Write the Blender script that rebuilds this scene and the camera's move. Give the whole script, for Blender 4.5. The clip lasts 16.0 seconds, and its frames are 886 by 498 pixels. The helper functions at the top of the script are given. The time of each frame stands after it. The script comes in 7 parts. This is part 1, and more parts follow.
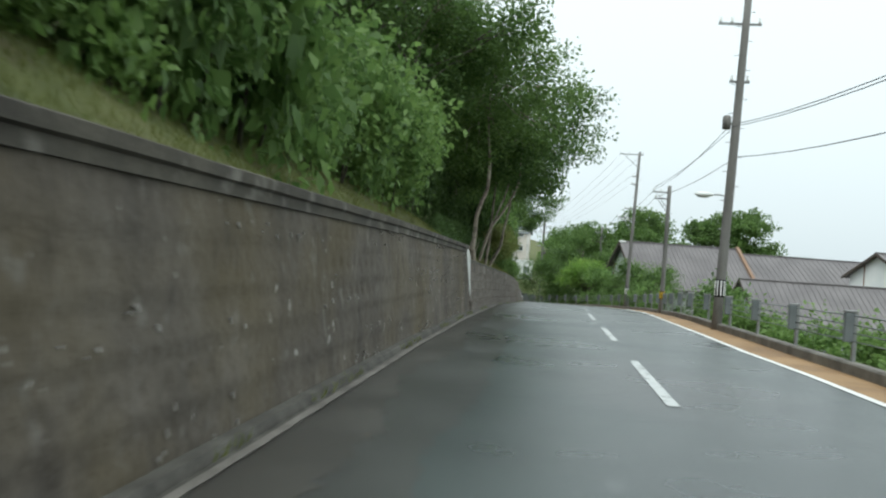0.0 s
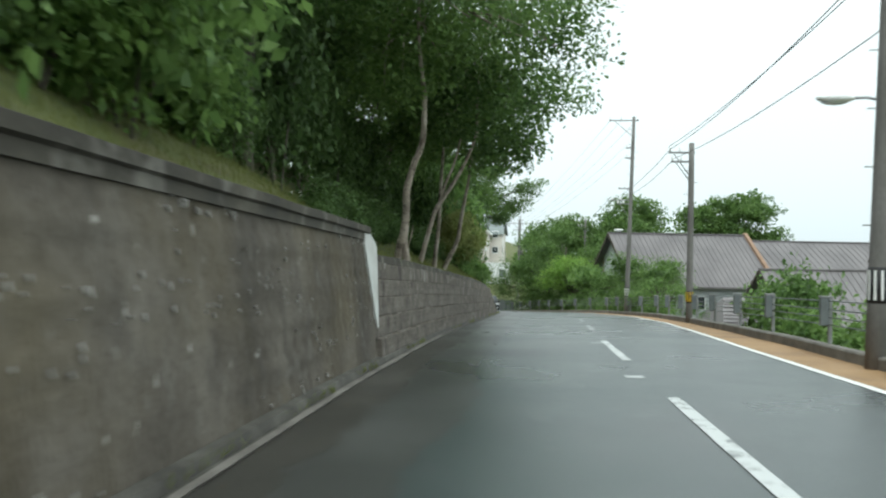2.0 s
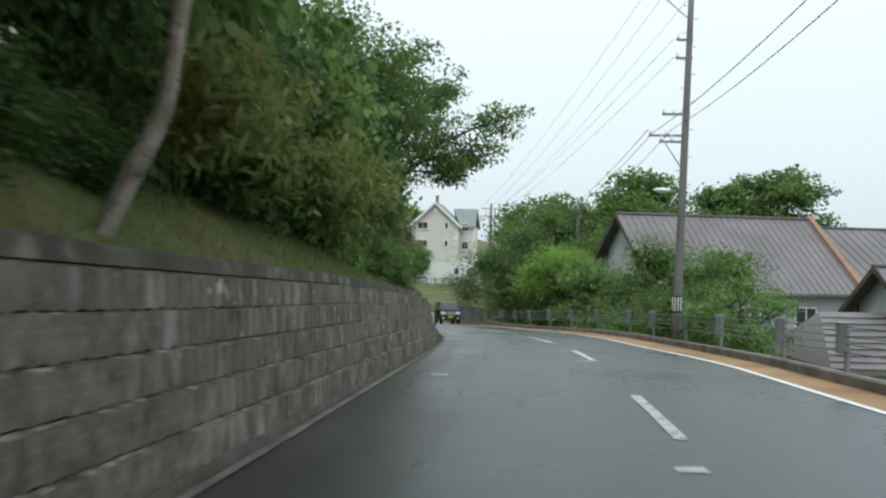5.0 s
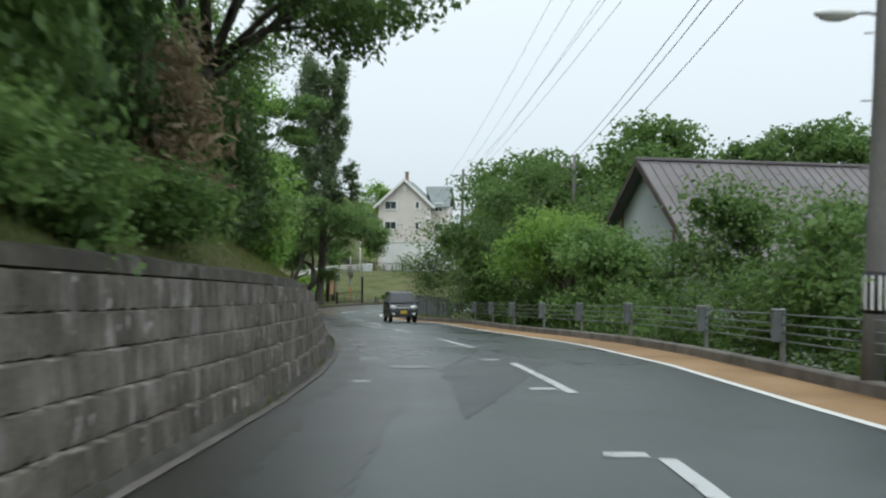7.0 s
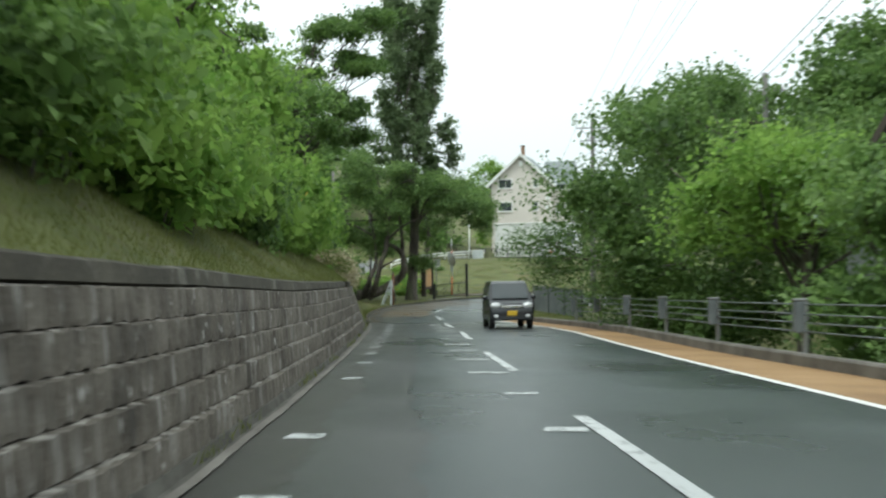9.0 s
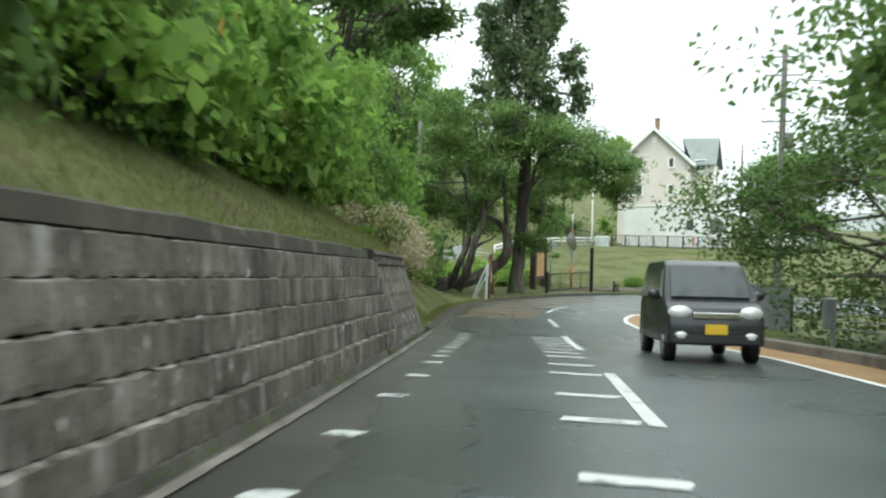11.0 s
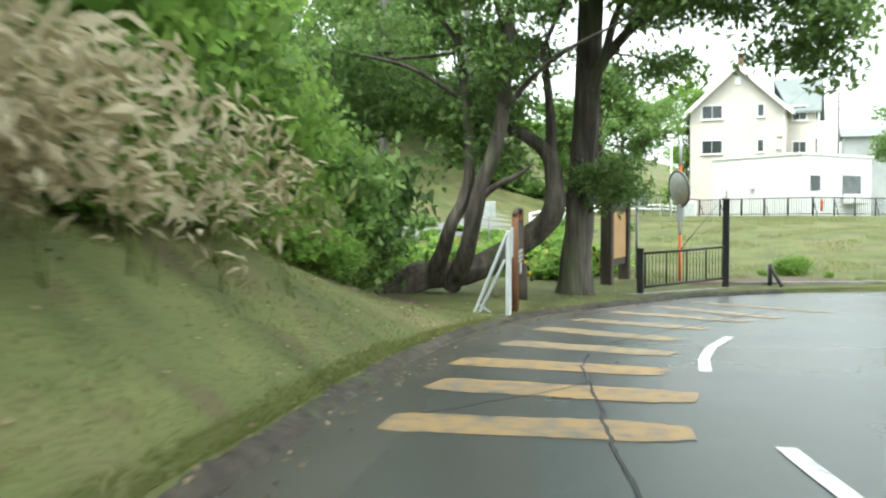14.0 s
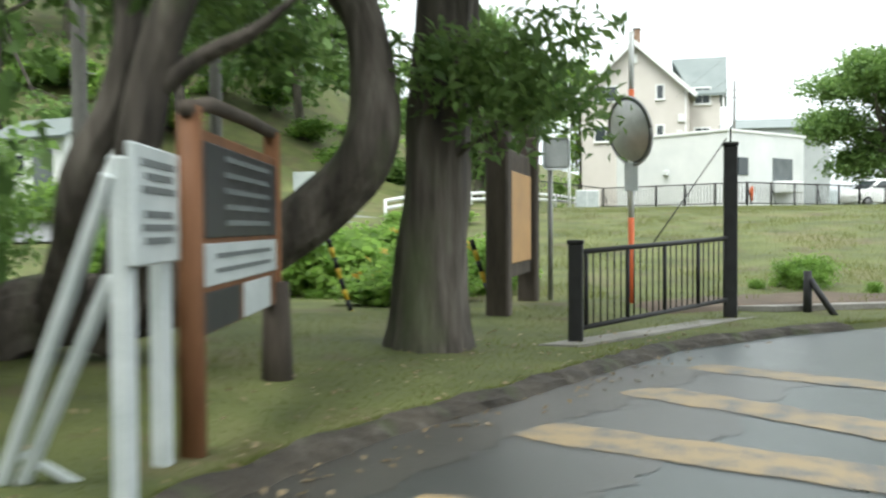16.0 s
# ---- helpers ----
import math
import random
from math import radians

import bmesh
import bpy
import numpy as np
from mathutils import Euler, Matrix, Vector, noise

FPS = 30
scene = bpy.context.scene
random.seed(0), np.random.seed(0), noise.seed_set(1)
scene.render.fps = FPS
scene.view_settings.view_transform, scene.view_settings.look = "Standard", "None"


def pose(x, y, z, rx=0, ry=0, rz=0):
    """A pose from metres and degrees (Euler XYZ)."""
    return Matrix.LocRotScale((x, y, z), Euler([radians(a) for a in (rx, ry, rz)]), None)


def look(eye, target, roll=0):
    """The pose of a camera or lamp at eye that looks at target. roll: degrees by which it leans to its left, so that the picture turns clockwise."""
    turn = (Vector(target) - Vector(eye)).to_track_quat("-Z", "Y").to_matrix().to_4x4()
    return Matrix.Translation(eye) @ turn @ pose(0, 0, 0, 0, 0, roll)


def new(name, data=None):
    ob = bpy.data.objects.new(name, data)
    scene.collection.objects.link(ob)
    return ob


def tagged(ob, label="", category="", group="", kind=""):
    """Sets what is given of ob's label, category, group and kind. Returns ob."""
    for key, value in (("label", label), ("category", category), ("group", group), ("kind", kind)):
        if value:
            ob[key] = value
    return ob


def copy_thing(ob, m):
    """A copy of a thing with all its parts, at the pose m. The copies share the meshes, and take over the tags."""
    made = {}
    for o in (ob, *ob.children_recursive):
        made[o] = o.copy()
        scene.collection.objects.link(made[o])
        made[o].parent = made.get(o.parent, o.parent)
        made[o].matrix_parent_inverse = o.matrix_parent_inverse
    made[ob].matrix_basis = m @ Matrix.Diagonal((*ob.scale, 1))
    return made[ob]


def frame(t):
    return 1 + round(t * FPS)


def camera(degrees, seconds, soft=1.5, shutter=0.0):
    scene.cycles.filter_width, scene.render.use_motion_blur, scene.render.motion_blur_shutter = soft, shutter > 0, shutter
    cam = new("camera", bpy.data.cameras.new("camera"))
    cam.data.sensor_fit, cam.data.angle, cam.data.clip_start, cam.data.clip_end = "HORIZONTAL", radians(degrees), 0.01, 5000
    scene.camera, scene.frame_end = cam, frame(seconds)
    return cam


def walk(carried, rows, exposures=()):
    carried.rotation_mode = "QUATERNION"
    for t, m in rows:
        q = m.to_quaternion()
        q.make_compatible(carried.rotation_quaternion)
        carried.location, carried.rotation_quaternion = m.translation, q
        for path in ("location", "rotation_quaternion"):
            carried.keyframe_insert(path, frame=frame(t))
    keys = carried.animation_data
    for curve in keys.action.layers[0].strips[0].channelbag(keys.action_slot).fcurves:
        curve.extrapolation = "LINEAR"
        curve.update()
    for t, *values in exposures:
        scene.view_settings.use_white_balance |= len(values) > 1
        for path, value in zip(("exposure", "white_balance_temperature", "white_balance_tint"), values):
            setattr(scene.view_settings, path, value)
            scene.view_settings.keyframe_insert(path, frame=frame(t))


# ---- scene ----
cam = camera(50.0, 16.0, soft=2.2, shutter=0.4)
PATH = [
    (0, (0.188, -0.379, 1.584), (-0.043, 1.607, 1.591), 3.9),
    (0.5, (0.113, 3.253, 1.51), (-0.117, 5.24, 1.525), 3.3),
    (1, (0.027, 6.813, 1.475), (-0.19, 8.802, 1.494), 1.6),
    (1.5, (-0.005, 10.661, 1.441), (-0.203, 12.651, 1.464), 0.7),
    (2, (0.043, 14.662, 1.34), (-0.14, 16.653, 1.365), 0.8),
    (2.5, (0.067, 18.821, 1.261), (-0.1, 20.813, 1.292), 1.2),
    (3, (0.045, 23.077, 1.145), (-0.106, 25.071, 1.18), 1.0),
    (3.5, (0.106, 27.515, 1.099), (-0.039, 29.509, 1.131), 1.1),
    (3.7, (0.122, 29.166, 1.044), (-0.029, 31.16, 1.072), 1.2),
    (5.8, (0.459, 48.446, 0.657), (0.348, 50.443, 0.681), 0.8),
    (6, (0.509, 50.262, 0.566), (0.401, 52.259, 0.585), 0.6),
    (6.5, (0.598, 54.95, 0.345), (0.502, 56.947, 0.349), 0.9),
    (7, (0.706, 59.443, 0.127), (0.611, 61.441, 0.13), 0.6),
    (7.5, (0.719, 63.758, -0.065), (0.626, 65.756, -0.064), -0.1),
    (8, (0.575, 68.177, -0.222), (0.462, 70.174, -0.232), -0.2),
    (8.5, (0.08, 72.637, -0.376), (-0.126, 74.626, -0.397), -0.2),
    (9, (-0.371, 77.002, -0.68), (-0.719, 78.971, -0.696), -0.8),
    (9.5, (-1.128, 81.067, -0.91), (-1.579, 83.015, -0.94), 0.3),
    (11.8, (-4.876, 99.75, -1.954), (-5.497, 101.651, -1.988), 0.9),
    (12, (-5.306, 101.354, -1.979), (-5.94, 103.25, -2.018), 0.9),
    (12.5, (-6.317, 105.513, -2.223), (-6.981, 107.4, -2.268), 0.9),
    (13, (-7.313, 109.609, -2.471), (-7.986, 111.491, -2.522), 0.3),
    (13.2, (-7.646, 111.204, -2.597), (-8.328, 113.083, -2.646), -0.1),
    (13.5, (-8.284, 113.443, -2.669), (-8.963, 115.324, -2.727), 0.0),
    (14, (-9.207, 117.395, -2.921), (-9.864, 119.284, -2.976), 0.0),
    (14.5, (-9.891, 120.818, -3.023), (-10.529, 122.713, -3.086), 0.2),
    (15, (-10.639, 124.207, -3.158), (-11.249, 126.111, -3.225), -0.3),
    (15.2, (-10.854, 125.391, -3.229), (-11.445, 127.301, -3.289), -0.6),
    (15.5, (-11.166, 127.098, -3.255), (-11.712, 129.021, -3.309), -1.0),
    (16, (-11.435, 130.005, -3.372), (-11.853, 131.96, -3.419), -0.3),
]
EXPOSURES = [(0.0, 0.25, 6250, 2), (1.0, 0.5, 6250, -1), (2.0, 0.42, 6250, 0), (3.0, 0.3, 6200, 3), (3.5, 0.2, 6200, 3), (6.0, 0.12, 6150, 6), (7.0, 0.05, 6150, 6), (8.0, 0.05, 6200, 5), (9.0, 0.42, 6300, 1), (9.5, 0.6, 6350, 0), (12.0, 1.0, 6400, 0), (13.0, 1.4, 6450, 2), (13.6, 1.45, 6450, 2), (14.2, 1.4, 6450, 2), (15.0, 1.2, 6400, 3), (15.5, 1.15, 6350, 4), (16.0, 1.05, 6450, 5)]
walk(cam, [(t, look(eye, target, roll)) for t, eye, target, roll in PATH], EXPOSURES)

# ---- light ----
world = bpy.data.worlds.new("overcast_sky")
scene.world = world
world.use_nodes = True
wn, wl = world.node_tree.nodes, world.node_tree.links
wn.clear()
sky = wn.new("ShaderNodeTexSky")
sky.sky_type = "NISHITA"
sky.sun_disc = False
sky.sun_elevation, sky.sun_rotation = radians(52), radians(150)
sky.air_density, sky.dust_density = 1.0, 4.0
grey = wn.new("ShaderNodeHueSaturation")
grey.inputs["Saturation"].default_value = 0.25
cloud = wn.new("ShaderNodeMixRGB")
cloud.inputs[0].default_value = 0.8
# an overcast sky is brighter overhead than near the horizon
where = wn.new("ShaderNodeTexCoord")
tip = wn.new("ShaderNodeMapping")
tip.inputs["Rotation"].default_value = (0, radians(90), 0)
rise = wn.new("ShaderNodeTexGradient")
veil = wn.new("ShaderNodeMixRGB")
veil.inputs[1].default_value = (5.75, 6.2, 6.5, 1)
veil.inputs[2].default_value = (11.6, 11.9, 12.0, 1)
wl.new(where.outputs["Generated"], tip.inputs["Vector"])
wl.new(tip.outputs[0], rise.inputs["Vector"])
wl.new(rise.outputs["Fac"], veil.inputs[0])
wl.new(veil.outputs[0], cloud.inputs[2])
back = wn.new("ShaderNodeBackground")
back.inputs["Strength"].default_value = 0.135
wout = wn.new("ShaderNodeOutputWorld")
wl.new(sky.outputs[0], grey.inputs["Color"])
wl.new(grey.outputs[0], cloud.inputs[1])
wl.new(cloud.outputs[0], back.inputs["Color"])
wl.new(back.outputs[0], wout.inputs["Surface"])
sun_data = bpy.data.lights.new("sun", "SUN")
sun_data.energy, sun_data.angle, sun_data.color = 1.2, radians(25), (1.0, 0.98, 0.94)
sun = new("sun", sun_data)
sun.matrix_world = look((0, 0, 60), (14, 24, 12))

# ---- materials ----


def material(name, base, rough=0.8, metal=0.0, spec=0.4):
    m = bpy.data.materials.new(name)
    m.use_nodes = True
    b = m.node_tree.nodes["Principled BSDF"]
    b.inputs["Base Color"].default_value = (*base, 1)
    b.inputs["Roughness"].default_value = rough
    b.inputs["Metallic"].default_value = metal
    b.inputs["Specular IOR Level"].default_value = spec
    return m


def worn(name, colours, scale=1.5, fine=25.0, rough=0.8, metal=0.0, bump=0.15, stretch=(1, 1, 1), spec=0.4, island=0.0, rough_var=0.15, own=False):
    """A surface with variation at two scales: colours go from dark to light along broad noise, fine noise gives grain and relief."""
    m = material(name, colours[0], rough, metal, spec)
    n, l = m.node_tree.nodes, m.node_tree.links
    b = n["Principled BSDF"]
    tc = n.new("ShaderNodeTexCoord")
    mp = n.new("ShaderNodeMapping")
    mp.inputs["Scale"].default_value = stretch
    l.new(tc.outputs["Object"], mp.inputs["Vector"])
    if own:
        oi = n.new("ShaderNodeObjectInfo")
        add = n.new("ShaderNodeVectorMath")
        add.operation = "MULTIPLY_ADD"
        l.new(oi.outputs["Random"], add.inputs[0])
        add.inputs[1].default_value = (37.0, 53.0, 71.0)
        l.new(mp.outputs[0], add.inputs[2])
        vec = add.outputs[0]
    else:
        vec = mp.outputs[0]
    big = n.new("ShaderNodeTexNoise")
    big.inputs["Scale"].default_value, big.inputs["Detail"].default_value = scale, 5
    small = n.new("ShaderNodeTexNoise")
    small.inputs["Scale"].default_value, small.inputs["Detail"].default_value = fine, 4
    l.new(vec, big.inputs["Vector"])
    l.new(vec, small.inputs["Vector"])
    ramp = n.new("ShaderNodeValToRGB")
    els = ramp.color_ramp.elements
    while len(els) < len(colours):
        els.new(0.5)
    for i, c in enumerate(colours):
        els[i].position = 0.28 + 0.46 * i / max(1, len(colours) - 1)
        els[i].color = (*c, 1)
    mix = n.new("ShaderNodeMath")
    mix.operation = "MULTIPLY_ADD"
    l.new(small.outputs["Fac"], mix.inputs[0])
    mix.inputs[1].default_value = 0.35
    sub = n.new("ShaderNodeMath")
    sub.operation = "SUBTRACT"
    l.new(big.outputs["Fac"], sub.inputs[0])
    sub.inputs[1].default_value = 0.175
    l.new(sub.outputs[0], mix.inputs[2])
    fac = mix.outputs[0]
    if island:
        g = n.new("ShaderNodeNewGeometry")
        ma = n.new("ShaderNodeMath")
        ma.operation = "MULTIPLY_ADD"
        l.new(g.outputs["Random Per Island"], ma.inputs[0])
        ma.inputs[1].default_value = island
        l.new(fac, ma.inputs[2])
        sb = n.new("ShaderNodeMath")
        sb.operation = "SUBTRACT"
        l.new(ma.outputs[0], sb.inputs[0])
        sb.inputs[1].default_value = island / 2
        fac = sb.outputs[0]
    if own:
        ma = n.new("ShaderNodeMath")
        ma.operation = "MULTIPLY_ADD"
        l.new(oi.outputs["Random"], ma.inputs[0])
        ma.inputs[1].default_value = 0.16
        l.new(fac, ma.inputs[2])
        sb = n.new("ShaderNodeMath")
        sb.operation = "SUBTRACT"
        l.new(ma.outputs[0], sb.inputs[0])
        sb.inputs[1].default_value = 0.08
        fac = sb.outputs[0]
    l.new(fac, ramp.inputs["Fac"])
    l.new(ramp.outputs["Color"], b.inputs["Base Color"])
    rr = n.new("ShaderNodeMapRange")
    rr.inputs["To Min"].default_value, rr.inputs["To Max"].default_value = rough - rough_var, min(1, rough + rough_var)
    l.new(big.outputs["Fac"], rr.inputs["Value"])
    l.new(rr.outputs[0], b.inputs["Roughness"])
    if bump:
        bp = n.new("ShaderNodeBump")
        bp.inputs["Strength"].default_value, bp.inputs["Distance"].default_value = bump, 0.02
        l.new(small.outputs["Fac"], bp.inputs["Height"])
        l.new(bp.outputs["Normal"], b.inputs["Normal"])
    return m


def stain(m, colour, scale, low, high, stretch=(1, 1, 1), amount=1.0, detail=4):
    """Lays patches of another colour over a material, where noise passes a threshold."""
    n, l = m.node_tree.nodes, m.node_tree.links
    b = n["Principled BSDF"]
    was = b.inputs["Base Color"].links[0].from_socket
    tc = n.new("ShaderNodeTexCoord")
    mp = n.new("ShaderNodeMapping")
    mp.inputs["Scale"].default_value = stretch
    mp.inputs["Location"].default_value = (scale * 3.7, scale * 1.9, 5.0)
    l.new(tc.outputs["Object"], mp.inputs["Vector"])
    no = n.new("ShaderNodeTexNoise")
    no.inputs["Scale"].default_value, no.inputs["Detail"].default_value = scale, detail
    l.new(mp.outputs[0], no.inputs["Vector"])
    mr = n.new("ShaderNodeMapRange")
    mr.inputs["From Min"].default_value, mr.inputs["From Max"].default_value = low, high
    mr.inputs["To Max"].default_value = amount
    l.new(no.outputs["Fac"], mr.inputs["Value"])
    mx = n.new("ShaderNodeMixRGB")
    mx.inputs[2].default_value = (*colour, 1)
    l.new(mr.outputs[0], mx.inputs[0])
    l.new(was, mx.inputs[1])
    l.new(mx.outputs[0], b.inputs["Base Color"])
    return m


def leafy(name, dark, mid, light, through_light=0.3):
    """Leaf: colour differs leaf by leaf and clump by clump; part of the light passes through."""
    m = bpy.data.materials.new(name)
    m.use_nodes = True
    n, l = m.node_tree.nodes, m.node_tree.links
    b = n["Principled BSDF"]
    b.inputs["Roughness"].default_value = 0.5
    b.inputs["Specular IOR Level"].default_value = 0.35
    g = n.new("ShaderNodeNewGeometry")
    oi = n.new("ShaderNodeObjectInfo")
    tc = n.new("ShaderNodeTexCoord")
    no = n.new("ShaderNodeTexNoise")
    no.inputs["Scale"].default_value, no.inputs["Detail"].default_value = 0.9, 2
    l.new(tc.outputs["Object"], no.inputs["Vector"])
    a = n.new("ShaderNodeMath")
    a.operation = "MULTIPLY_ADD"
    l.new(g.outputs["Random Per Island"], a.inputs[0])
    a.inputs[1].default_value = 0.45
    l.new(no.outputs["Fac"], a.inputs[2])
    c = n.new("ShaderNodeMath")
    c.operation = "MULTIPLY_ADD"
    l.new(oi.outputs["Random"], c.inputs[0])
    c.inputs[1].default_value = 0.3
    l.new(a.outputs[0], c.inputs[2])
    ramp = n.new("ShaderNodeValToRGB")
    els = ramp.color_ramp.elements
    els.new(0.5)
    for i, (p, col) in enumerate(((0.45, dark), (0.85, mid), (1.25, light))):
        els[i].position = min(1, p * 0.8)
        els[i].color = (*col, 1)
    l.new(c.outputs[0], ramp.inputs["Fac"])
    l.new(ramp.outputs["Color"], b.inputs["Base Color"])
    t = n.new("ShaderNodeBsdfTranslucent")
    l.new(ramp.outputs["Color"], t.inputs["Color"])
    mx = n.new("ShaderNodeMixShader")
    mx.inputs[0].default_value = through_light
    l.new(b.outputs[0], mx.inputs[1])
    l.new(t.outputs[0], mx.inputs[2])
    l.new(mx.outputs[0], n["Material Output"].inputs["Surface"])
    return m


def paint_on_road(name, colour, cover=0.45, fade=0.12):
    """Road paint worn through to the asphalt in patches."""
    m = material(name, colour, 0.55)
    n, l = m.node_tree.nodes, m.node_tree.links
    b = n["Principled BSDF"]
    tc = n.new("ShaderNodeTexCoord")
    no = n.new("ShaderNodeTexNoise")
    no.inputs["Scale"].default_value, no.inputs["Detail"].default_value = 5.0, 6
    fi = n.new("ShaderNodeTexNoise")
    fi.inputs["Scale"].default_value, fi.inputs["Detail"].default_value = 60.0, 3
    l.new(tc.outputs["Object"], no.inputs["Vector"])
    l.new(tc.outputs["Object"], fi.inputs["Vector"])
    ad = n.new("ShaderNodeMath")
    ad.operation = "MULTIPLY_ADD"
    l.new(fi.outputs["Fac"], ad.inputs[0])
    ad.inputs[1].default_value = 0.4
    l.new(no.outputs["Fac"], ad.inputs[2])
    ramp = n.new("ShaderNodeValToRGB")
    ramp.color_ramp.elements[0].position = cover
    ramp.color_ramp.elements[0].color = (0.075, 0.08, 0.085, 1)
    ramp.color_ramp.elements[1].position = cover + fade
    ramp.color_ramp.elements[1].color = (*colour, 1)
    l.new(ad.outputs[0], ramp.inputs["Fac"])
    l.new(ramp.outputs["Color"], b.inputs["Base Color"])
    return m


ASPHALT = worn("wet_asphalt", [(0.023, 0.031, 0.032), (0.034, 0.045, 0.0455), (0.048, 0.063, 0.063)], 0.3, 90, 0.3, bump=0.2, spec=0.45, rough_var=0.16)
stain(ASPHALT, (0.045, 0.048, 0.05), 0.25, 0.52, 0.62, (1, 0.35, 1), 0.7)
stain(ASPHALT, (0.12, 0.13, 0.135), 3.0, 0.66, 0.74, (1, 0.4, 1), 0.35)
ASPHALT_PATCH = worn("asphalt_patch", [(0.022, 0.026, 0.028), (0.034, 0.038, 0.04)], 0.8, 110, 0.37, bump=0.3)
LANE_GREY = worn("grey_lane", [(0.14, 0.145, 0.15), (0.2, 0.205, 0.21)], 0.8, 40, 0.7)
DAMP_EDGE = worn("damp_road_edge", [(0.027, 0.029, 0.028), (0.038, 0.04, 0.038), (0.053, 0.055, 0.052)], 0.3, 90, 0.32, bump=0.2, spec=0.45, rough_var=0.16)
WET_DIRT = worn("wet_dirty_asphalt", [(0.027, 0.026, 0.023), (0.038, 0.036, 0.031), (0.053, 0.05, 0.043)], 0.5, 80, 0.36, bump=0.3)
stain(WET_DIRT, (0.1, 0.08, 0.05), 9.0, 0.66, 0.72, (1, 0.6, 1), 0.6)
OCHRE = worn("ochre_walkway", [(0.17, 0.095, 0.04), (0.27, 0.165, 0.075), (0.34, 0.22, 0.115)], 0.7, 60, 0.7, bump=0.2)
CONCRETE = worn("weathered_concrete", [(0.045, 0.038, 0.029), (0.086, 0.074, 0.058), (0.147, 0.131, 0.108)], 0.9, 20, 0.85, bump=0.9, stretch=(1, 1, 0.6))
stain(CONCRETE, (0.085, 0.064, 0.02), 0.4, 0.45, 0.72, (1, 1, 1.6), 0.55)
stain(CONCRETE, (0.024, 0.02, 0.016), 2.4, 0.56, 0.72, (1, 1, 0.6), 0.45)
stain(CONCRETE, (0.2, 0.19, 0.17), 3.6, 0.6, 0.72, (1, 1.2, 0.9), 0.4)
stain(CONCRETE, (0.4, 0.39, 0.36), 7.0, 0.69, 0.73, (1, 1, 0.7), 0.8)
PANEL = worn("streaked_concrete", [(0.05, 0.043, 0.035), (0.095, 0.084, 0.07), (0.15, 0.136, 0.115)], 1.2, 22, 0.85, bump=0.5)
stain(PANEL, (0.1, 0.085, 0.035), 0.6, 0.52, 0.66, (1, 1, 1.2), 0.5)
stain(PANEL, (0.36, 0.34, 0.3), 5.0, 0.585, 0.66, (1, 1.1, 0.7), 0.75, 2)
stain(PANEL, (0.03, 0.026, 0.021), 3.0, 0.6, 0.7, (1, 1.2, 0.35), 0.6)
CONCRETE_PALE = worn("pale_concrete", [(0.14, 0.13, 0.115), (0.24, 0.23, 0.21), (0.34, 0.33, 0.3)], 1.4, 30, 0.85, bump=0.3)
BLOCK = worn("wall_block", [(0.058, 0.05, 0.041), (0.115, 0.101, 0.084), (0.19, 0.173, 0.148)], 1.6, 24, 0.85, bump=0.6, own=True, island=0.06)
stain(BLOCK, (0.34, 0.33, 0.31), 3.0, 0.58, 0.72, (1, 1.6, 0.3), 0.75)
stain(BLOCK, (0.45, 0.44, 0.42), 9.0, 0.65, 0.71, (1, 1, 0.5), 0.75)
stain(BLOCK, (0.02, 0.018, 0.016), 2.0, 0.58, 0.72, (1, 1, 0.4), 0.6)
MORTAR = worn("lime_crust", [(0.13, 0.12, 0.105), (0.22, 0.205, 0.182), (0.38, 0.37, 0.345)], 3.5, 30, 0.85, bump=0.4)
LIME = worn("lime_flake", [(0.2, 0.19, 0.17), (0.4, 0.39, 0.36)], 8, 40, 0.85, bump=0.3)
GUTTER = worn("gutter_concrete", [(0.035, 0.032, 0.027), (0.07, 0.066, 0.056), (0.12, 0.115, 0.1)], 2.5, 30, 0.8, bump=0.3)
COPING = worn("mossy_coping", [(0.03, 0.027, 0.021), (0.055, 0.05, 0.038), (0.1, 0.092, 0.072)], 1.2, 20, 0.9, bump=0.4)
stain(COPING, (0.2, 0.19, 0.165), 2.2, 0.55, 0.68, (1, 1, 1), 0.65)
WHITEWASH = worn("whitewashed_end", [(0.45, 0.45, 0.42), (0.62, 0.64, 0.62)], 3, 40, 0.7, bump=0.2)
KERB = worn("kerb_concrete", [(0.07, 0.065, 0.055), (0.14, 0.13, 0.115), (0.2, 0.19, 0.17)], 1.5, 30, 0.85, bump=0.3)
PAINT = paint_on_road("white_road_paint", (0.47, 0.49, 0.49), 0.52)
PAINT_EDGE = paint_on_road("white_edge_paint", (0.66, 0.67, 0.66), 0.36)
PAINT_YELLOW = paint_on_road("yellow_road_paint", (0.26, 0.17, 0.07), 0.48, 0.3)
PAINT_FADED = paint_on_road("faded_bar_paint", (0.24, 0.178, 0.095), 0.49, 0.32)
CRACK = worn("crack_filling", [(0.014, 0.014, 0.014), (0.03, 0.03, 0.03)], 6, 40, 0.7)
GRASS = worn("grassy_ground", [(0.05, 0.062, 0.019), (0.088, 0.104, 0.031), (0.13, 0.142, 0.05)], 0.9, 30, 0.95, bump=0.25)
stain(GRASS, (0.15, 0.125, 0.065), 0.5, 0.55, 0.72, (1, 1, 1), 0.65)
stain(GRASS, (0.085, 0.062, 0.036), 1.3, 0.55, 0.68, (1, 1, 1), 0.65)
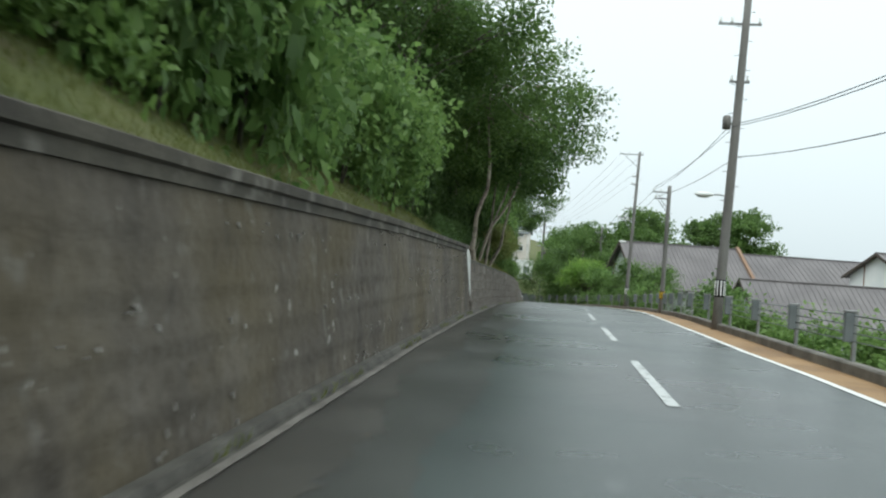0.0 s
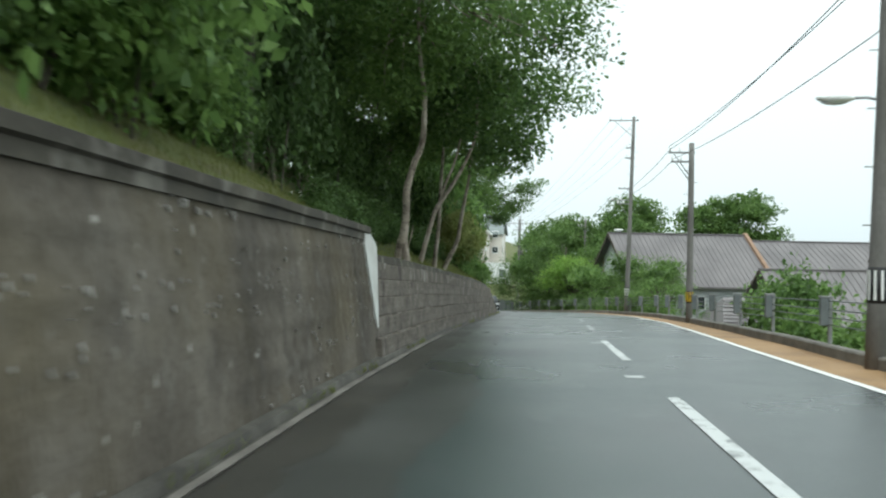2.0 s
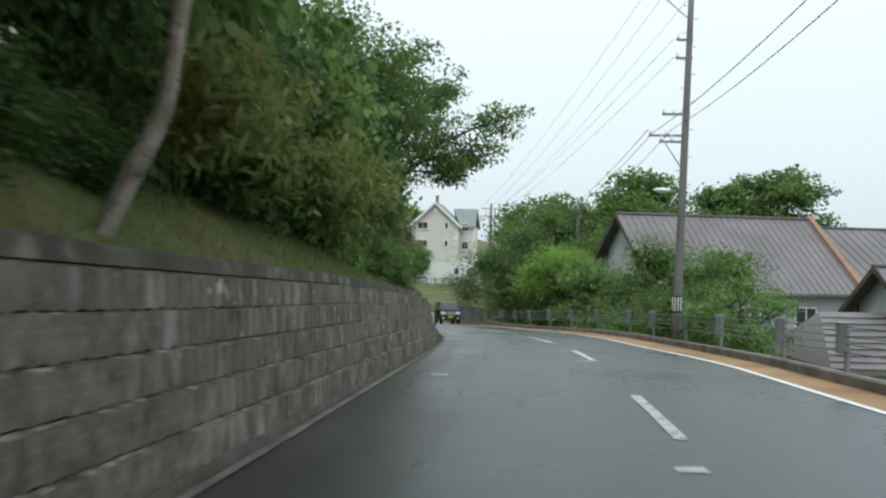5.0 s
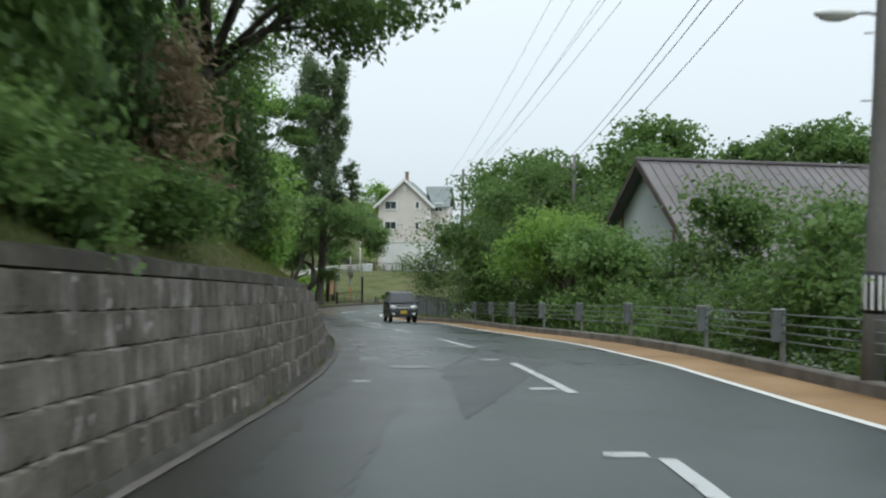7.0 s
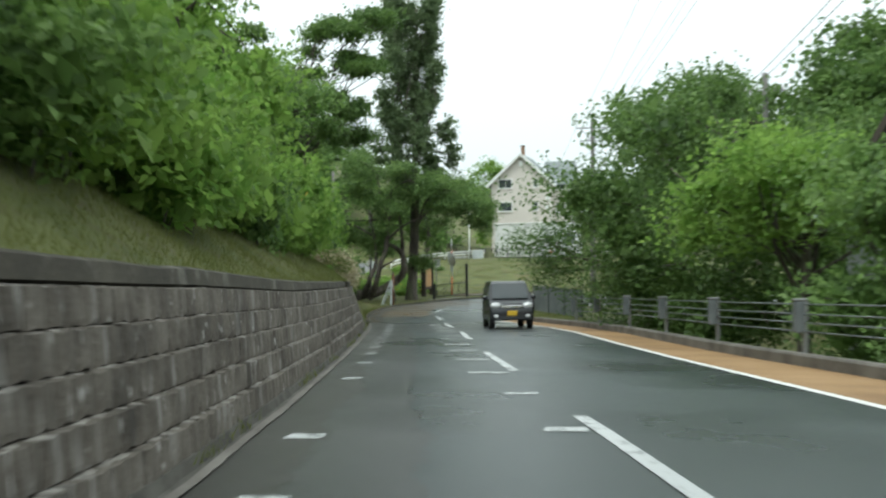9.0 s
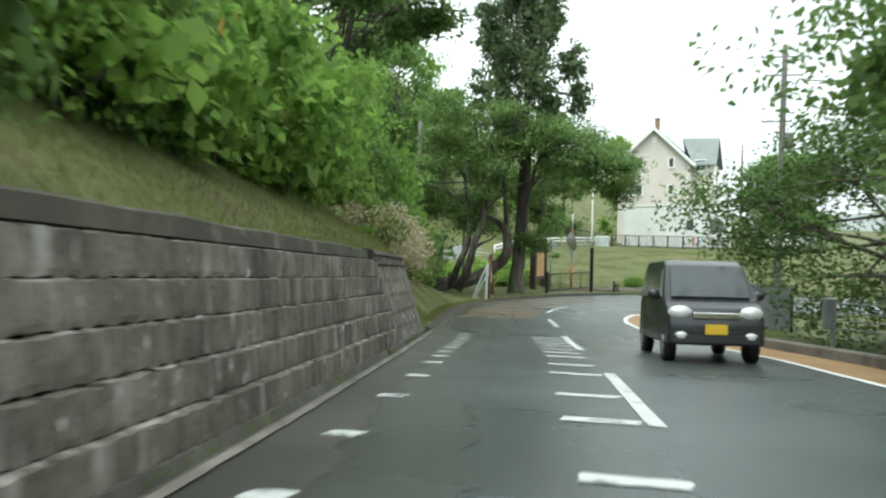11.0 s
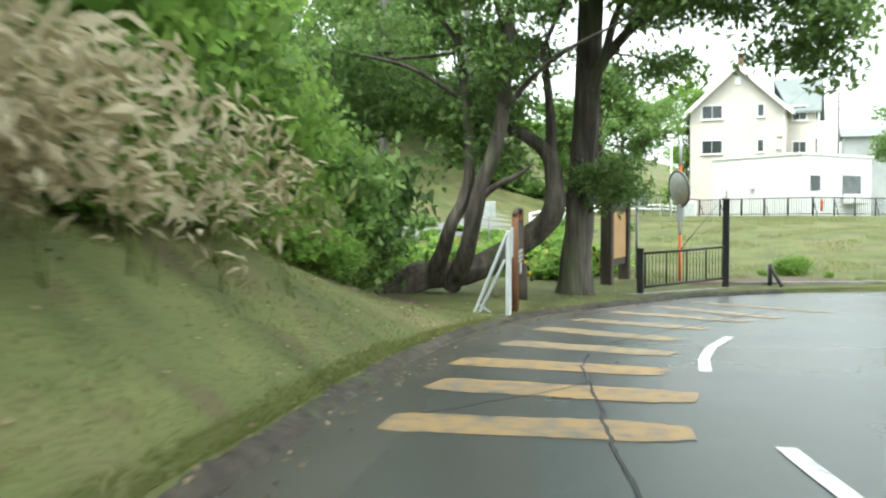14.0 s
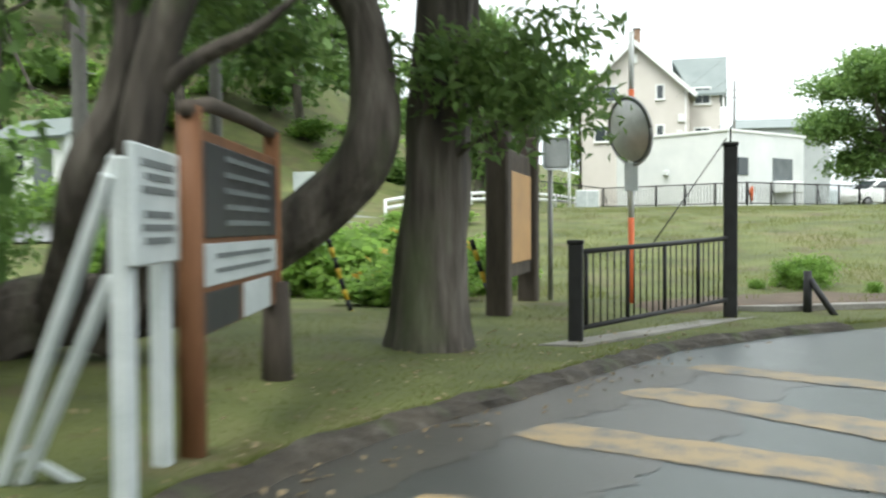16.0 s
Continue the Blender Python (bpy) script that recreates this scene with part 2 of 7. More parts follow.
EARTH = worn("earth", [(0.07, 0.05, 0.035), (0.13, 0.095, 0.065)], 1.2, 25, 0.95, bump=0.4)
EDGE_EARTH = worn("earthy_edging", [(0.02, 0.017, 0.013), (0.04, 0.034, 0.026), (0.072, 0.063, 0.049)], 3.0, 40, 0.85, bump=0.7)
stain(EDGE_EARTH, (0.16, 0.15, 0.13), 5.0, 0.58, 0.68, (1, 1, 1), 0.3)
stain(EDGE_EARTH, (0.05, 0.07, 0.02), 2.0, 0.55, 0.65, (1, 1, 1), 0.6)
BLADES = leafy("grass_blades", (0.115, 0.138, 0.04), (0.152, 0.178, 0.052), (0.19, 0.21, 0.07), 0.6)
LEAF_BUSH = leafy("bush_leaf", (0.06, 0.11, 0.034), (0.12, 0.21, 0.062), (0.195, 0.31, 0.09), 0.5)
LEAF_BIRCH = leafy("birch_leaf", (0.045, 0.085, 0.027), (0.085, 0.155, 0.044), (0.145, 0.235, 0.065), 0.5)
# leaf green lowered to stand in for shade inside the wooded bank
LEAF_SHADED = leafy("painted_shade_leaf", (0.034, 0.064, 0.021), (0.064, 0.114, 0.036), (0.105, 0.178, 0.053), 0.42)
LEAF_WALNUT = leafy("walnut_leaf", (0.065, 0.12, 0.04), (0.125, 0.212, 0.068), (0.2, 0.305, 0.095), 0.52)
LEAF_LIGHT = leafy("light_leaf", (0.09, 0.175, 0.036), (0.17, 0.305, 0.062), (0.265, 0.41, 0.095), 0.64)
LEAF_POPLAR = leafy("poplar_leaf", (0.06, 0.095, 0.05), (0.105, 0.155, 0.075), (0.15, 0.21, 0.1), 0.42)
LEAF_DRY = leafy("dry_leaf", (0.17, 0.14, 0.065), (0.4, 0.34, 0.2), (0.66, 0.6, 0.43), 0.45)
LEAF_SASA = leafy("bamboo_leaf", (0.065, 0.11, 0.025), (0.14, 0.205, 0.048), (0.26, 0.29, 0.1), 0.48)
LEAF_DEAD = leafy("dead_leaf", (0.095, 0.07, 0.04), (0.21, 0.16, 0.095), (0.36, 0.285, 0.18), 0.42)
LEAF_YELLOW = leafy("yellow_leaf", (0.35, 0.2, 0.02), (0.5, 0.3, 0.04), (0.6, 0.4, 0.08), 0.3)
BARK_BIRCH = worn("birch_bark", [(0.085, 0.068, 0.052), (0.26, 0.222, 0.18), (0.42, 0.38, 0.33)], 3.5, 30, 0.85, stretch=(1, 1, 0.9), bump=0.5)
stain(BARK_BIRCH, (0.06, 0.045, 0.035), 7.0, 0.58, 0.66, (1, 1, 2.2), 0.8)
BARK = worn("dark_bark", [(0.025, 0.021, 0.018), (0.085, 0.073, 0.062), (0.17, 0.15, 0.13)], 5.0, 13, 0.95, bump=1.6, stretch=(1, 1, 0.14))
stain(BARK, (0.12, 0.15, 0.07), 1.4, 0.55, 0.7, (1, 1, 0.5), 0.5)
POLE = worn("concrete_pole", [(0.1, 0.095, 0.09), (0.16, 0.155, 0.148), (0.215, 0.21, 0.2)], 1.2, 40, 0.8, stretch=(1, 1, 0.3), bump=0.1)
STEEL = worn("galvanised_steel", [(0.2, 0.2, 0.2), (0.33, 0.34, 0.34)], 3, 50, 0.5, metal=0.6, bump=0.05)
BLACK = material("black_rubber", (0.012, 0.012, 0.013), 0.6)
POST_GREY = worn("grey_painted_post", [(0.1, 0.115, 0.12), (0.17, 0.19, 0.195)], 2, 40, 0.6, bump=0.08)
ROOF = worn("brown_grey_roof", [(0.1, 0.092, 0.095), (0.14, 0.13, 0.133), (0.18, 0.168, 0.17)], 0.4, 25, 0.5, bump=0.08)
PLASTER = worn("grey_plaster", [(0.3, 0.325, 0.33), (0.42, 0.445, 0.45)], 0.5, 20, 0.8, bump=0.1)
CREAM = worn("cream_siding", [(0.56, 0.52, 0.485), (0.64, 0.6, 0.56)], 0.6, 15, 0.7, bump=0.05)
TEAL_ROOF = worn("teal_roof", [(0.16, 0.19, 0.19), (0.22, 0.25, 0.245)], 0.6, 15, 0.6, bump=0.05)
WHITE = worn("white_painted_metal", [(0.66, 0.68, 0.68), (0.78, 0.79, 0.78)], 0.8, 20, 0.5, bump=0.03)
TRIM_WHITE = material("white_trim", (0.75, 0.76, 0.75), 0.5)
DARK_GLASS = material("window_glass", (0.04, 0.05, 0.055), 0.1, 0, 0.6)
WOOD_DARK = worn("dark_weathered_wood", [(0.035, 0.028, 0.022), (0.07, 0.056, 0.045), (0.11, 0.09, 0.075)], 3, 40, 0.85, stretch=(1, 1, 0.15), bump=0.4)
WOOD_BROWN = worn("brown_wood", [(0.12, 0.05, 0.02), (0.22, 0.1, 0.045)], 4, 40, 0.75, stretch=(1, 1, 0.2), bump=0.2)
BLACK_IRON = worn("black_iron", [(0.012, 0.012, 0.013), (0.03, 0.03, 0.031)], 6, 60, 0.55, bump=0.1)
ORANGE = material("orange_post", (0.65, 0.13, 0.035), 0.5)
MIRROR = worn("convex_mirror", [(0.4, 0.41, 0.4), (0.55, 0.56, 0.55)], 5, 40, 0.45, metal=0.45, bump=0.02)
SIGN_WHITE = worn("white_sign_board", [(0.42, 0.47, 0.48), (0.58, 0.62, 0.63)], 4, 40, 0.5, bump=0.02)
SIGN_DARK = worn("dark_sign_panel", [(0.02, 0.022, 0.024), (0.04, 0.042, 0.045)], 4, 40, 0.45, bump=0.03)
SIGN_TAN = worn("tan_sign_panel", [(0.42, 0.24, 0.1), (0.55, 0.33, 0.15)], 3, 40, 0.6, bump=0.03)
YELLOW = material("yellow_paint", (0.6, 0.4, 0.03), 0.5)
CAR_PAINT = material("dark_grey_car_paint", (0.035, 0.038, 0.042), 0.25, 0.3, 0.6)
CHROME = material("chrome", (0.7, 0.7, 0.7), 0.15, 1.0)
LENS = material("headlamp_lens", (0.6, 0.62, 0.64), 0.1, 0.2, 0.6)
COPPER = worn("rusty_bargeboard", [(0.2, 0.12, 0.075), (0.3, 0.2, 0.14)], 2, 20, 0.7)

# ---- mesh helpers ----


def mesh_ob(name, verts, faces, mat, parent=None, label="", smooth=False):
    me = bpy.data.meshes.new(name)
    me.from_pydata([tuple(v) for v in verts], [], [tuple(f) for f in faces])
    me.materials.append(mat)
    if smooth:
        me.polygons.foreach_set("use_smooth", [True] * len(me.polygons))
    me.update()
    ob = new(name, me)
    ob.parent = parent
    if label:
        ob["label"] = label
    return ob


def part(name, bm, mat, parent=None, label="", smooth=False):
    """Links a bmesh as one mesh object."""
    me = bpy.data.meshes.new(name)
    bmesh.ops.recalc_face_normals(bm, faces=bm.faces)
    bm.to_mesh(me)
    bm.free()
    me.materials.append(mat)
    if smooth:
        me.polygons.foreach_set("use_smooth", [True] * len(me.polygons))
    ob = new(name, me)
    ob.parent = parent
    if label:
        ob["label"] = label
    return ob


def empty(name, m=None):
    ob = new(name)
    if m is not None:
        ob.matrix_world = m
    return ob


def box(bm, size, centre, bevel=0.0, rot=None):
    """A box added to bm, with bevelled edges."""
    r = bmesh.ops.create_cube(bm, size=1.0)
    m = Matrix.Translation(centre) @ (rot or Matrix()) @ Matrix.Diagonal((*size, 1))
    bmesh.ops.transform(bm, matrix=m, verts=r["verts"])
    if bevel:
        edges = list({e for v in r["verts"] for e in v.link_edges})
        bmesh.ops.bevel(bm, geom=edges, offset=bevel, segments=1, affect="EDGES", profile=0.5)
    return bm


def boxed(name, size, centre, mat, parent=None, bevel=0.0, label="", rot=None):
    return part(name, box(bmesh.new(), size, centre, bevel, rot), mat, parent, label)


def tube_data(pts, radii, seg=8, cap=True):
    """Vertices and faces of a tapered tube along points."""
    pts = [Vector(p) for p in pts]
    verts, faces = [], []
    ref = Vector((0.31, 0.17, 0.9)) if abs((pts[-1] - pts[0]).normalized().z) < 0.8 else Vector((1, 0.2, 0))
    for i, p in enumerate(pts):
        d = (pts[min(i + 1, len(pts) - 1)] - pts[max(i - 1, 0)]).normalized()
        a = d.cross(ref).normalized()
        b = d.cross(a)
        for k in range(seg):
            t = 2 * math.pi * k / seg
            verts.append(p + (a * math.cos(t) + b * math.sin(t)) * radii[i])
    for i in range(len(pts) - 1):
        for k in range(seg):
            j = (k + 1) % seg
            faces.append((i * seg + k, i * seg + j, (i + 1) * seg + j, (i + 1) * seg + k))
    if cap:
        faces.append(tuple(range(seg - 1, -1, -1)))
        faces.append(tuple((len(pts) - 1) * seg + k for k in range(seg)))
    return verts, faces


def tubes(name, list_of, mat, parent=None, label="", smooth=True):
    """Several tapered tubes (points, radii, segments) joined into one mesh."""
    verts, faces = [], []
    for pts, radii, seg in list_of:
        v, f = tube_data(pts, radii, seg)
        o = len(verts)
        verts += v
        faces += [tuple(i + o for i in q) for q in f]
    return mesh_ob(name, verts, faces, mat, parent, label, smooth)


def knotty(name, list_of, mat, parent=None, label="", depth=0.1, furrows=7):
    """Stems with furrowed, lumpy bark: (points, radii) each, the radius differing round the stem and along it."""
    verts, faces = [], []
    for pts, radii in list_of:
        pts = [Vector(p) for p in pts]
        fine, rad = [], []
        for i in range(len(pts) - 1):
            p0, p1, p2, p3 = pts[max(i - 1, 0)], pts[i], pts[i + 1], pts[min(i + 2, len(pts) - 1)]
            n = max(3, int((p2 - p1).length / 0.09))
            for k in range(n):
                t = k / n
                fine.append(0.5 * ((2 * p1) + (p2 - p0) * t + (2 * p0 - 5 * p1 + 4 * p2 - p3) * t * t + (3 * p1 - p0 - 3 * p2 + p3) * t ** 3))
                rad.append(radii[i] + (radii[i + 1] - radii[i]) * t)
        fine.append(pts[-1])
        rad.append(radii[-1])
        seg, o = 30, len(verts)
        a = None
        for i, p in enumerate(fine):
            d = (fine[min(i + 1, len(fine) - 1)] - fine[max(i - 1, 0)]).normalized()
            a = d.orthogonal() if a is None else a - d * a.dot(d)
            a.normalize()
            b = d.cross(a)
            for k in range(seg):
                th = 2 * math.pi * k / seg
                c, s = math.cos(th), math.sin(th)
                f = noise.noise((c * furrows * 0.5, s * furrows * 0.5, i * 0.07 + o)) + 0.5 * noise.noise((c * furrows, s * furrows, i * 0.16 + o))
                lump = 0.6 * noise.noise((c * 0.9, s * 0.9, i * 0.09 + o + 40))
                verts.append(p + (a * c + b * s) * rad[i] * (1 + depth * f + depth * lump))
        for i in range(len(fine) - 1):
            for k in range(seg):
                j = (k + 1) % seg
                faces.append((o + i * seg + k, o + i * seg + j, o + (i + 1) * seg + j, o + (i + 1) * seg + k))
        faces.append(tuple(o + (len(fine) - 1) * seg + k for k in range(seg)))
    return mesh_ob(name, verts, faces, mat, parent, label, True)


def pipe(name, a, b, r, mat, parent=None, label="", seg=8):
    return tubes(name, [([a, b], [r, r], seg)], mat, parent, label)


def interp(table):
    xs, vs = zip(*table)
    return lambda y: float(np.interp(y, xs, vs))


# ---- the plan: curves of the road along y ----
ROAD_Z = interp([(-400, 5), (-30, 0.45), (0, 0.1), (15.6, 0), (25.6, -0.15), (35.6, -0.34), (43, -0.57), (50, -0.84), (62, -1.28), (67, -1.5), (77, -1.93), (85, -2.3), (94.6, -2.85), (105, -3.4), (114.8, -4.0), (119.8, -4.28), (124.5, -4.48), (128, -4.58), (132, -4.63), (140, -4.68), (170, -4.7), (900, -6)])
# left edge of the carriageway, where the gutter begins, and later the grass
LEFT = interp([(-400, -1.7), (-30, -1.7), (5, -1.86), (26, -2.02), (32, -1.98), (45, -1.78), (57, -1.62), (64, -1.52), (70, -1.62), (74, -1.84), (78, -2.27), (82.5, -2.95), (86, -3.6), (93, -5.05), (100, -6.55), (106, -7.9), (108.4, -8.5), (111.3, -9.2), (114.3, -10), (121.4, -11.9), (125, -12.75), (128, -13.3), (131, -13.55), (133, -13.5), (134.2, -13.3), (135.6, -12.95), (136.7, -12.45), (138.3, -11.85), (140.2, -11.1), (141.8, -9.8), (143, -8.45), (148, 0), (156, 20), (170, 60), (900, 300)])
# right edge line
RIGHT = interp([(-400, 4.6), (-30, 4.6), (12, 4.5), (20, 4.28), (35, 4.3), (45, 4.75), (51, 5.15), (61, 5.15), (65, 5.0), (70.5, 4.5), (77, 4.05), (82.8, 3.25), (89, 1.95), (98.6, -0.1), (105, -1.4), (110, -2.55), (117.4, -4.89), (120.5, -5.74), (124.4, -6.6), (126.7, -6.88), (128, -6.9), (129, -6.82), (131.2, -6.0), (132, -5.1), (134, -2), (139, 10), (150, 45), (170, 90), (900, 400)])
# foot of the low kerb wall beyond the ochre strip
KERB_X = interp([(-400, 5.3), (0, 5.3), (20, 5.25), (29.4, 5.3), (38, 5.45), (45, 5.75), (51.5, 6.1), (64, 6.1), (68.3, 5.9), (71.65, 5.7), (80, 5.05), (84, 4.44), (90.4, 3.2), (97, 1.54), (104, 0.1), (110, -1.35), (116, -3.2), (120, -4.6), (124.2, -5.58), (126.5, -5.85), (128, -5.8), (129, -5.6), (130.3, -4.85), (132, -2.5), (136, 8), (150, 50), (170, 95), (900, 410)])
CENTRE = interp([(-40, 1.5), (0, 1.56), (10, 1.64), (15.6, 1.62), (25, 1.64), (30, 1.63), (35.3, 1.63), (40.6, 1.77), (45, 1.88), (53, 2.12), (61.4, 2.3), (66, 2.18), (70.8, 1.95), (75.4, 1.38), (80.7, 0.6), (82.7, 0.12), (86.1, -0.68), (91.3, -1.82), (95.9, -2.87), (100, -3.75), (106, -5.0), (108, -5.43), (112, -6.4), (115, -7.05), (120, -8.1), (124, -9.05), (128, -9.88), (129.4, -10.0), (130.6, -10.0), (132.3, -9.8)])
WALL_H = interp([(-60, 2.1), (29.3, 2.1), (29.31, 1.8), (33, 1.74), (45, 1.7), (56, 1.7), (63, 1.62), (74, 1.55), (84, 1.44), (92, 1.42), (104, 1.53), (107.6, 1.6), (115.2, 1.76)])


def foot(y):
    """x of the left wall's foot."""
    return LEFT(y) - 0.2


def strip(name, ys, left, right, dz, mat, nx=1, kind="structure", parent=None):
    """A ground strip between two curves, laid on the road's height."""
    verts, faces = [], []
    for y in ys:
        a, b = left(y), right(y)
        for i in range(nx + 1):
            verts.append((a + (b - a) * i / nx, y, ROAD_Z(y) + dz))
    w = nx + 1
    for j in range(len(ys) - 1):
        for i in range(nx):
            faces.append((j * w + i, j * w + i + 1, (j + 1) * w + i + 1, (j + 1) * w + i))
    ob = mesh_ob(name, verts, faces, mat, parent)
    if kind:
        tagged(ob, kind=kind)
    return ob


def steps(a, b, d):
    n = max(1, round((b - a) / d))
    return [a + (b - a) * i / n for i in range(n + 1)]


def extrude_profile(name, ys, profile, mat, parent=None, label="", smooth=False):
    """Sweeps profile(y), a list of (x, z above the road), along the road; ends are closed."""
    verts, faces = [], []
    k = len(profile(ys[0]))
    for y in ys:
        for x, z in profile(y):
            verts.append((x, y, ROAD_Z(y) + z))
    for j in range(len(ys) - 1):
        for i in range(k):
            n = (i + 1) % k
            faces.append((j * k + i, (j + 1) * k + i, (j + 1) * k + n, j * k + n))
    faces.append(tuple(range(k)))
    faces.append(tuple((len(ys) - 1) * k + i for i in reversed(range(k))))
    return mesh_ob(name, verts, faces, mat, parent, label, smooth)


# ---- ground ----
def hill(u, y):
    """Height above the road of the ground u metres left of the carriageway."""
    top = WALL_H(min(y, 114.2)) - 0.12
    up = top + 0.62 * max(0, u - 0.9) if u < 9 else top + 0.62 * 8.1 + 0.35 * (min(u, 45) - 9)
    up += 0.25 * noise.noise((u * 0.4, y * 0.25, 1.3)) * min(1, u / 2)
    bank = 0.03 + 0.7 * min(u, 2.2) + 0.3 * max(0, min(u, 4.5) - 2.2) + 0.5 * max(0, min(u, 30) - 4.5) + 0.12 * noise.noise((u * 0.5, y * 0.4, 4.0)) * min(1, u)
    flat = 0.06 + 0.03 * min(u, 6) + 0.2 * max(0, min(u, 40) - 14)
    field = interp([(140, 0.08), (147, 0.15), (151, 0.45), (156, 1.0), (163, 1.75), (172, 2.15), (240, 2.45), (900, 3.0)])(y)
    x = LEFT(y) - u
    field += 0.1 * max(0, min(-20 - x, 70)) * max(0, min(1, (y - 143) / 12)) + (0.75 * max(0, min(-20.5 - x, 9)) + 0.25 * max(0, min(-29.5 - x, 60))) * max(0, min(1, (y - 160) / 22)) + 0.02 * max(0, min(y - 230, 300))
    if y > 114.1:
        up = min(up, 0.04 + 1.05 * u)
    if y < 114.4:
        return up
    a = max(0.0, min(1.0, (y - 114.4) / 3.5))
    b = max(0.0, min(1.0, (y - 127) / 7))
    c = max(0.0, min(1.0, (y - 141) / 5))
    h = up * (1 - a) + bank * a
    h = h * (1 - b) + flat * b
    return h * (1 - c) + field * c


def drop(v, y):
    """Height above the road of the ground v metres right of the kerb."""
    if y > 119:
        return 0.12 - 0.02 * min(v, 10)
    k = min(1, max(0, (119 - y) / 14))
    return 0.05 - k * (0.75 * max(0, min(v, 4.2) - 0.6) + 0.05 * max(0, min(v, 40) - 4)) - 0.02 * max(0, min(v, 300) - 40)


rows = steps(-400, -60, 40)[:-1] + steps(-60, -10, 5)[:-1] + steps(-10, 160, 1.0)[:-1] + steps(160, 205, 1.0)[:-1] + steps(205, 240, 5)[:-1] + steps(240, 900, 60)
us = [500, 250, 170, 150, 138, 128, 118, 110, 104, 98, 93, 88, 83, 78, 74, 70, 66, 62, 58, 54, 50, 46, 42, 38, 34, 30, 26, 23, 20, 17, 14, 12, 10, 7.5, 6, 4.8, 3.8, 3, 2.4, 1.9, 1.5, 1.15, 0.9, 0.62, 0.35, 0.0]
vs = [0.2, 0.26, 0.6, 1.0, 1.6, 2.4, 3.4, 5, 8, 12, 18, 26, 40, 70, 120, 250, 600]
verts, faces = [], []
for y in rows:
    for u in us:
        z = ROAD_Z(y) + hill(u, y)
        if y < 114.15 and u < 0.9:
            z = ROAD_Z(y) - 0.25
        elif y >= 114.15 and u == 0.0:
            z = ROAD_Z(y) - 0.12
        verts.append((LEFT(y) - u, y, z))
    kx = max(KERB_X(y), LEFT(y) + 0.5)
    for v in vs:
        verts.append((kx + v, y, ROAD_Z(y) + (drop(v, y) if v > 0.21 else -0.25)))
w = len(us) + len(vs)
for j in range(len(rows) - 1):
    for i in range(w - 1):
        faces.append((j * w + i, j * w + i + 1, (j + 1) * w + i + 1, (j + 1) * w + i))
tagged(mesh_ob("ground", verts, faces, GRASS, smooth=True), "grassy hillside and lower ground beside the road", "ground", kind="structure")

road_rows = steps(-60, 148, 0.25)
tagged(strip("road", road_rows, LEFT, lambda y: max(KERB_X(y) + 0.03, LEFT(y) + 0.6), 0.0, ASPHALT, 4), "wet dark grey asphalt road curving downhill", "road", kind="structure")
tagged(strip("pavement", steps(-60, 134, 1.0), lambda y: RIGHT(y) + 0.06, lambda y: max(KERB_X(y) + 0.02, RIGHT(y) + 0.1), 0.005, OCHRE, 1), "ochre-coloured walking strip beside the road", "pavement", kind="structure")
tagged(strip("edge_line", steps(-60, 134, 0.5), lambda y: RIGHT(y) - 0.07, lambda y: RIGHT(y) + 0.07, 0.009, PAINT_EDGE), "white painted edge line of the road", "road marking", kind="structure")

# dark wet dirt washed against the gutter, and an old patch in the lane
for lift, mat, wide, sd in ((0.003, DAMP_EDGE, 1.35, 4.0), (0.0055, WET_DIRT, 0.55, 14.0)):
    tagged(strip("road_dirt", steps(-40, 139, 0.08), LEFT, lambda y: LEFT(y) + wide * (1.0 if y < 116 else 1.3) + 0.3 * noise.noise((y * 0.22, sd, 0)) + 0.16 * noise.noise((y * 1.4, sd, 0)) + 0.12 * noise.noise((y * 6.0, sd, 3)), lift, mat, 2), "dark brownish wet dirt along the edge of the road", "road", kind="structure")
PATCH = [(-0.1, 75.1), (0.55, 80.8), (1.9, 77.5), (1.04, 72.2), (0.5, 69.0), (0.3, 71.7)]
rim = []
for a, b in zip(PATCH, PATCH[1:] + PATCH[:1]):
    for i in range(8):
        q = Vector(a).lerp(Vector(b), i / 8)
        rim.append((q.x + 0.09 * noise.noise((q.x * 3, q.y * 2, 1)), q.y + 0.3 * noise.noise((q.x * 2, q.y * 1.5, 4))))
tagged(mesh_ob("road_patch", [(x, y, ROAD_Z(y) + 0.004) for x, y in rim], [tuple(range(len(rim)))], ASPHALT_PATCH), "darker worn patch in the asphalt of the lane", "road patch")

# gutter along the wall foot
gutter = extrude_profile("gutter", steps(-60, 114.2, 1.0), lambda y: [(foot(y) - 0.1, -0.1), (foot(y) - 0.1, 0.06), (LEFT(y) - 0.2, 0.05), (LEFT(y) - 0.17, -0.03), (LEFT(y) - 0.07, -0.03), (LEFT(y) - 0.06, 0.015), (LEFT(y) + 0.02, 0.015), (LEFT(y) + 0.02, -0.1)], GUTTER)
tagged(strip("gutter_lip", steps(-60, 114.2, 0.25), lambda y: LEFT(y) - 0.055 + 0.012 * noise.noise((y * 1.3, 0, 0)), lambda y: LEFT(y) + 0.03 + 0.02 * noise.noise((y * 2.7, 2, 0)), 0.021, KERB), "pale worn concrete lip of the gutter", "gutter", kind="structure")
tagged(gutter, "pale concrete gutter at the foot of the wall", "gutter", kind="structure")


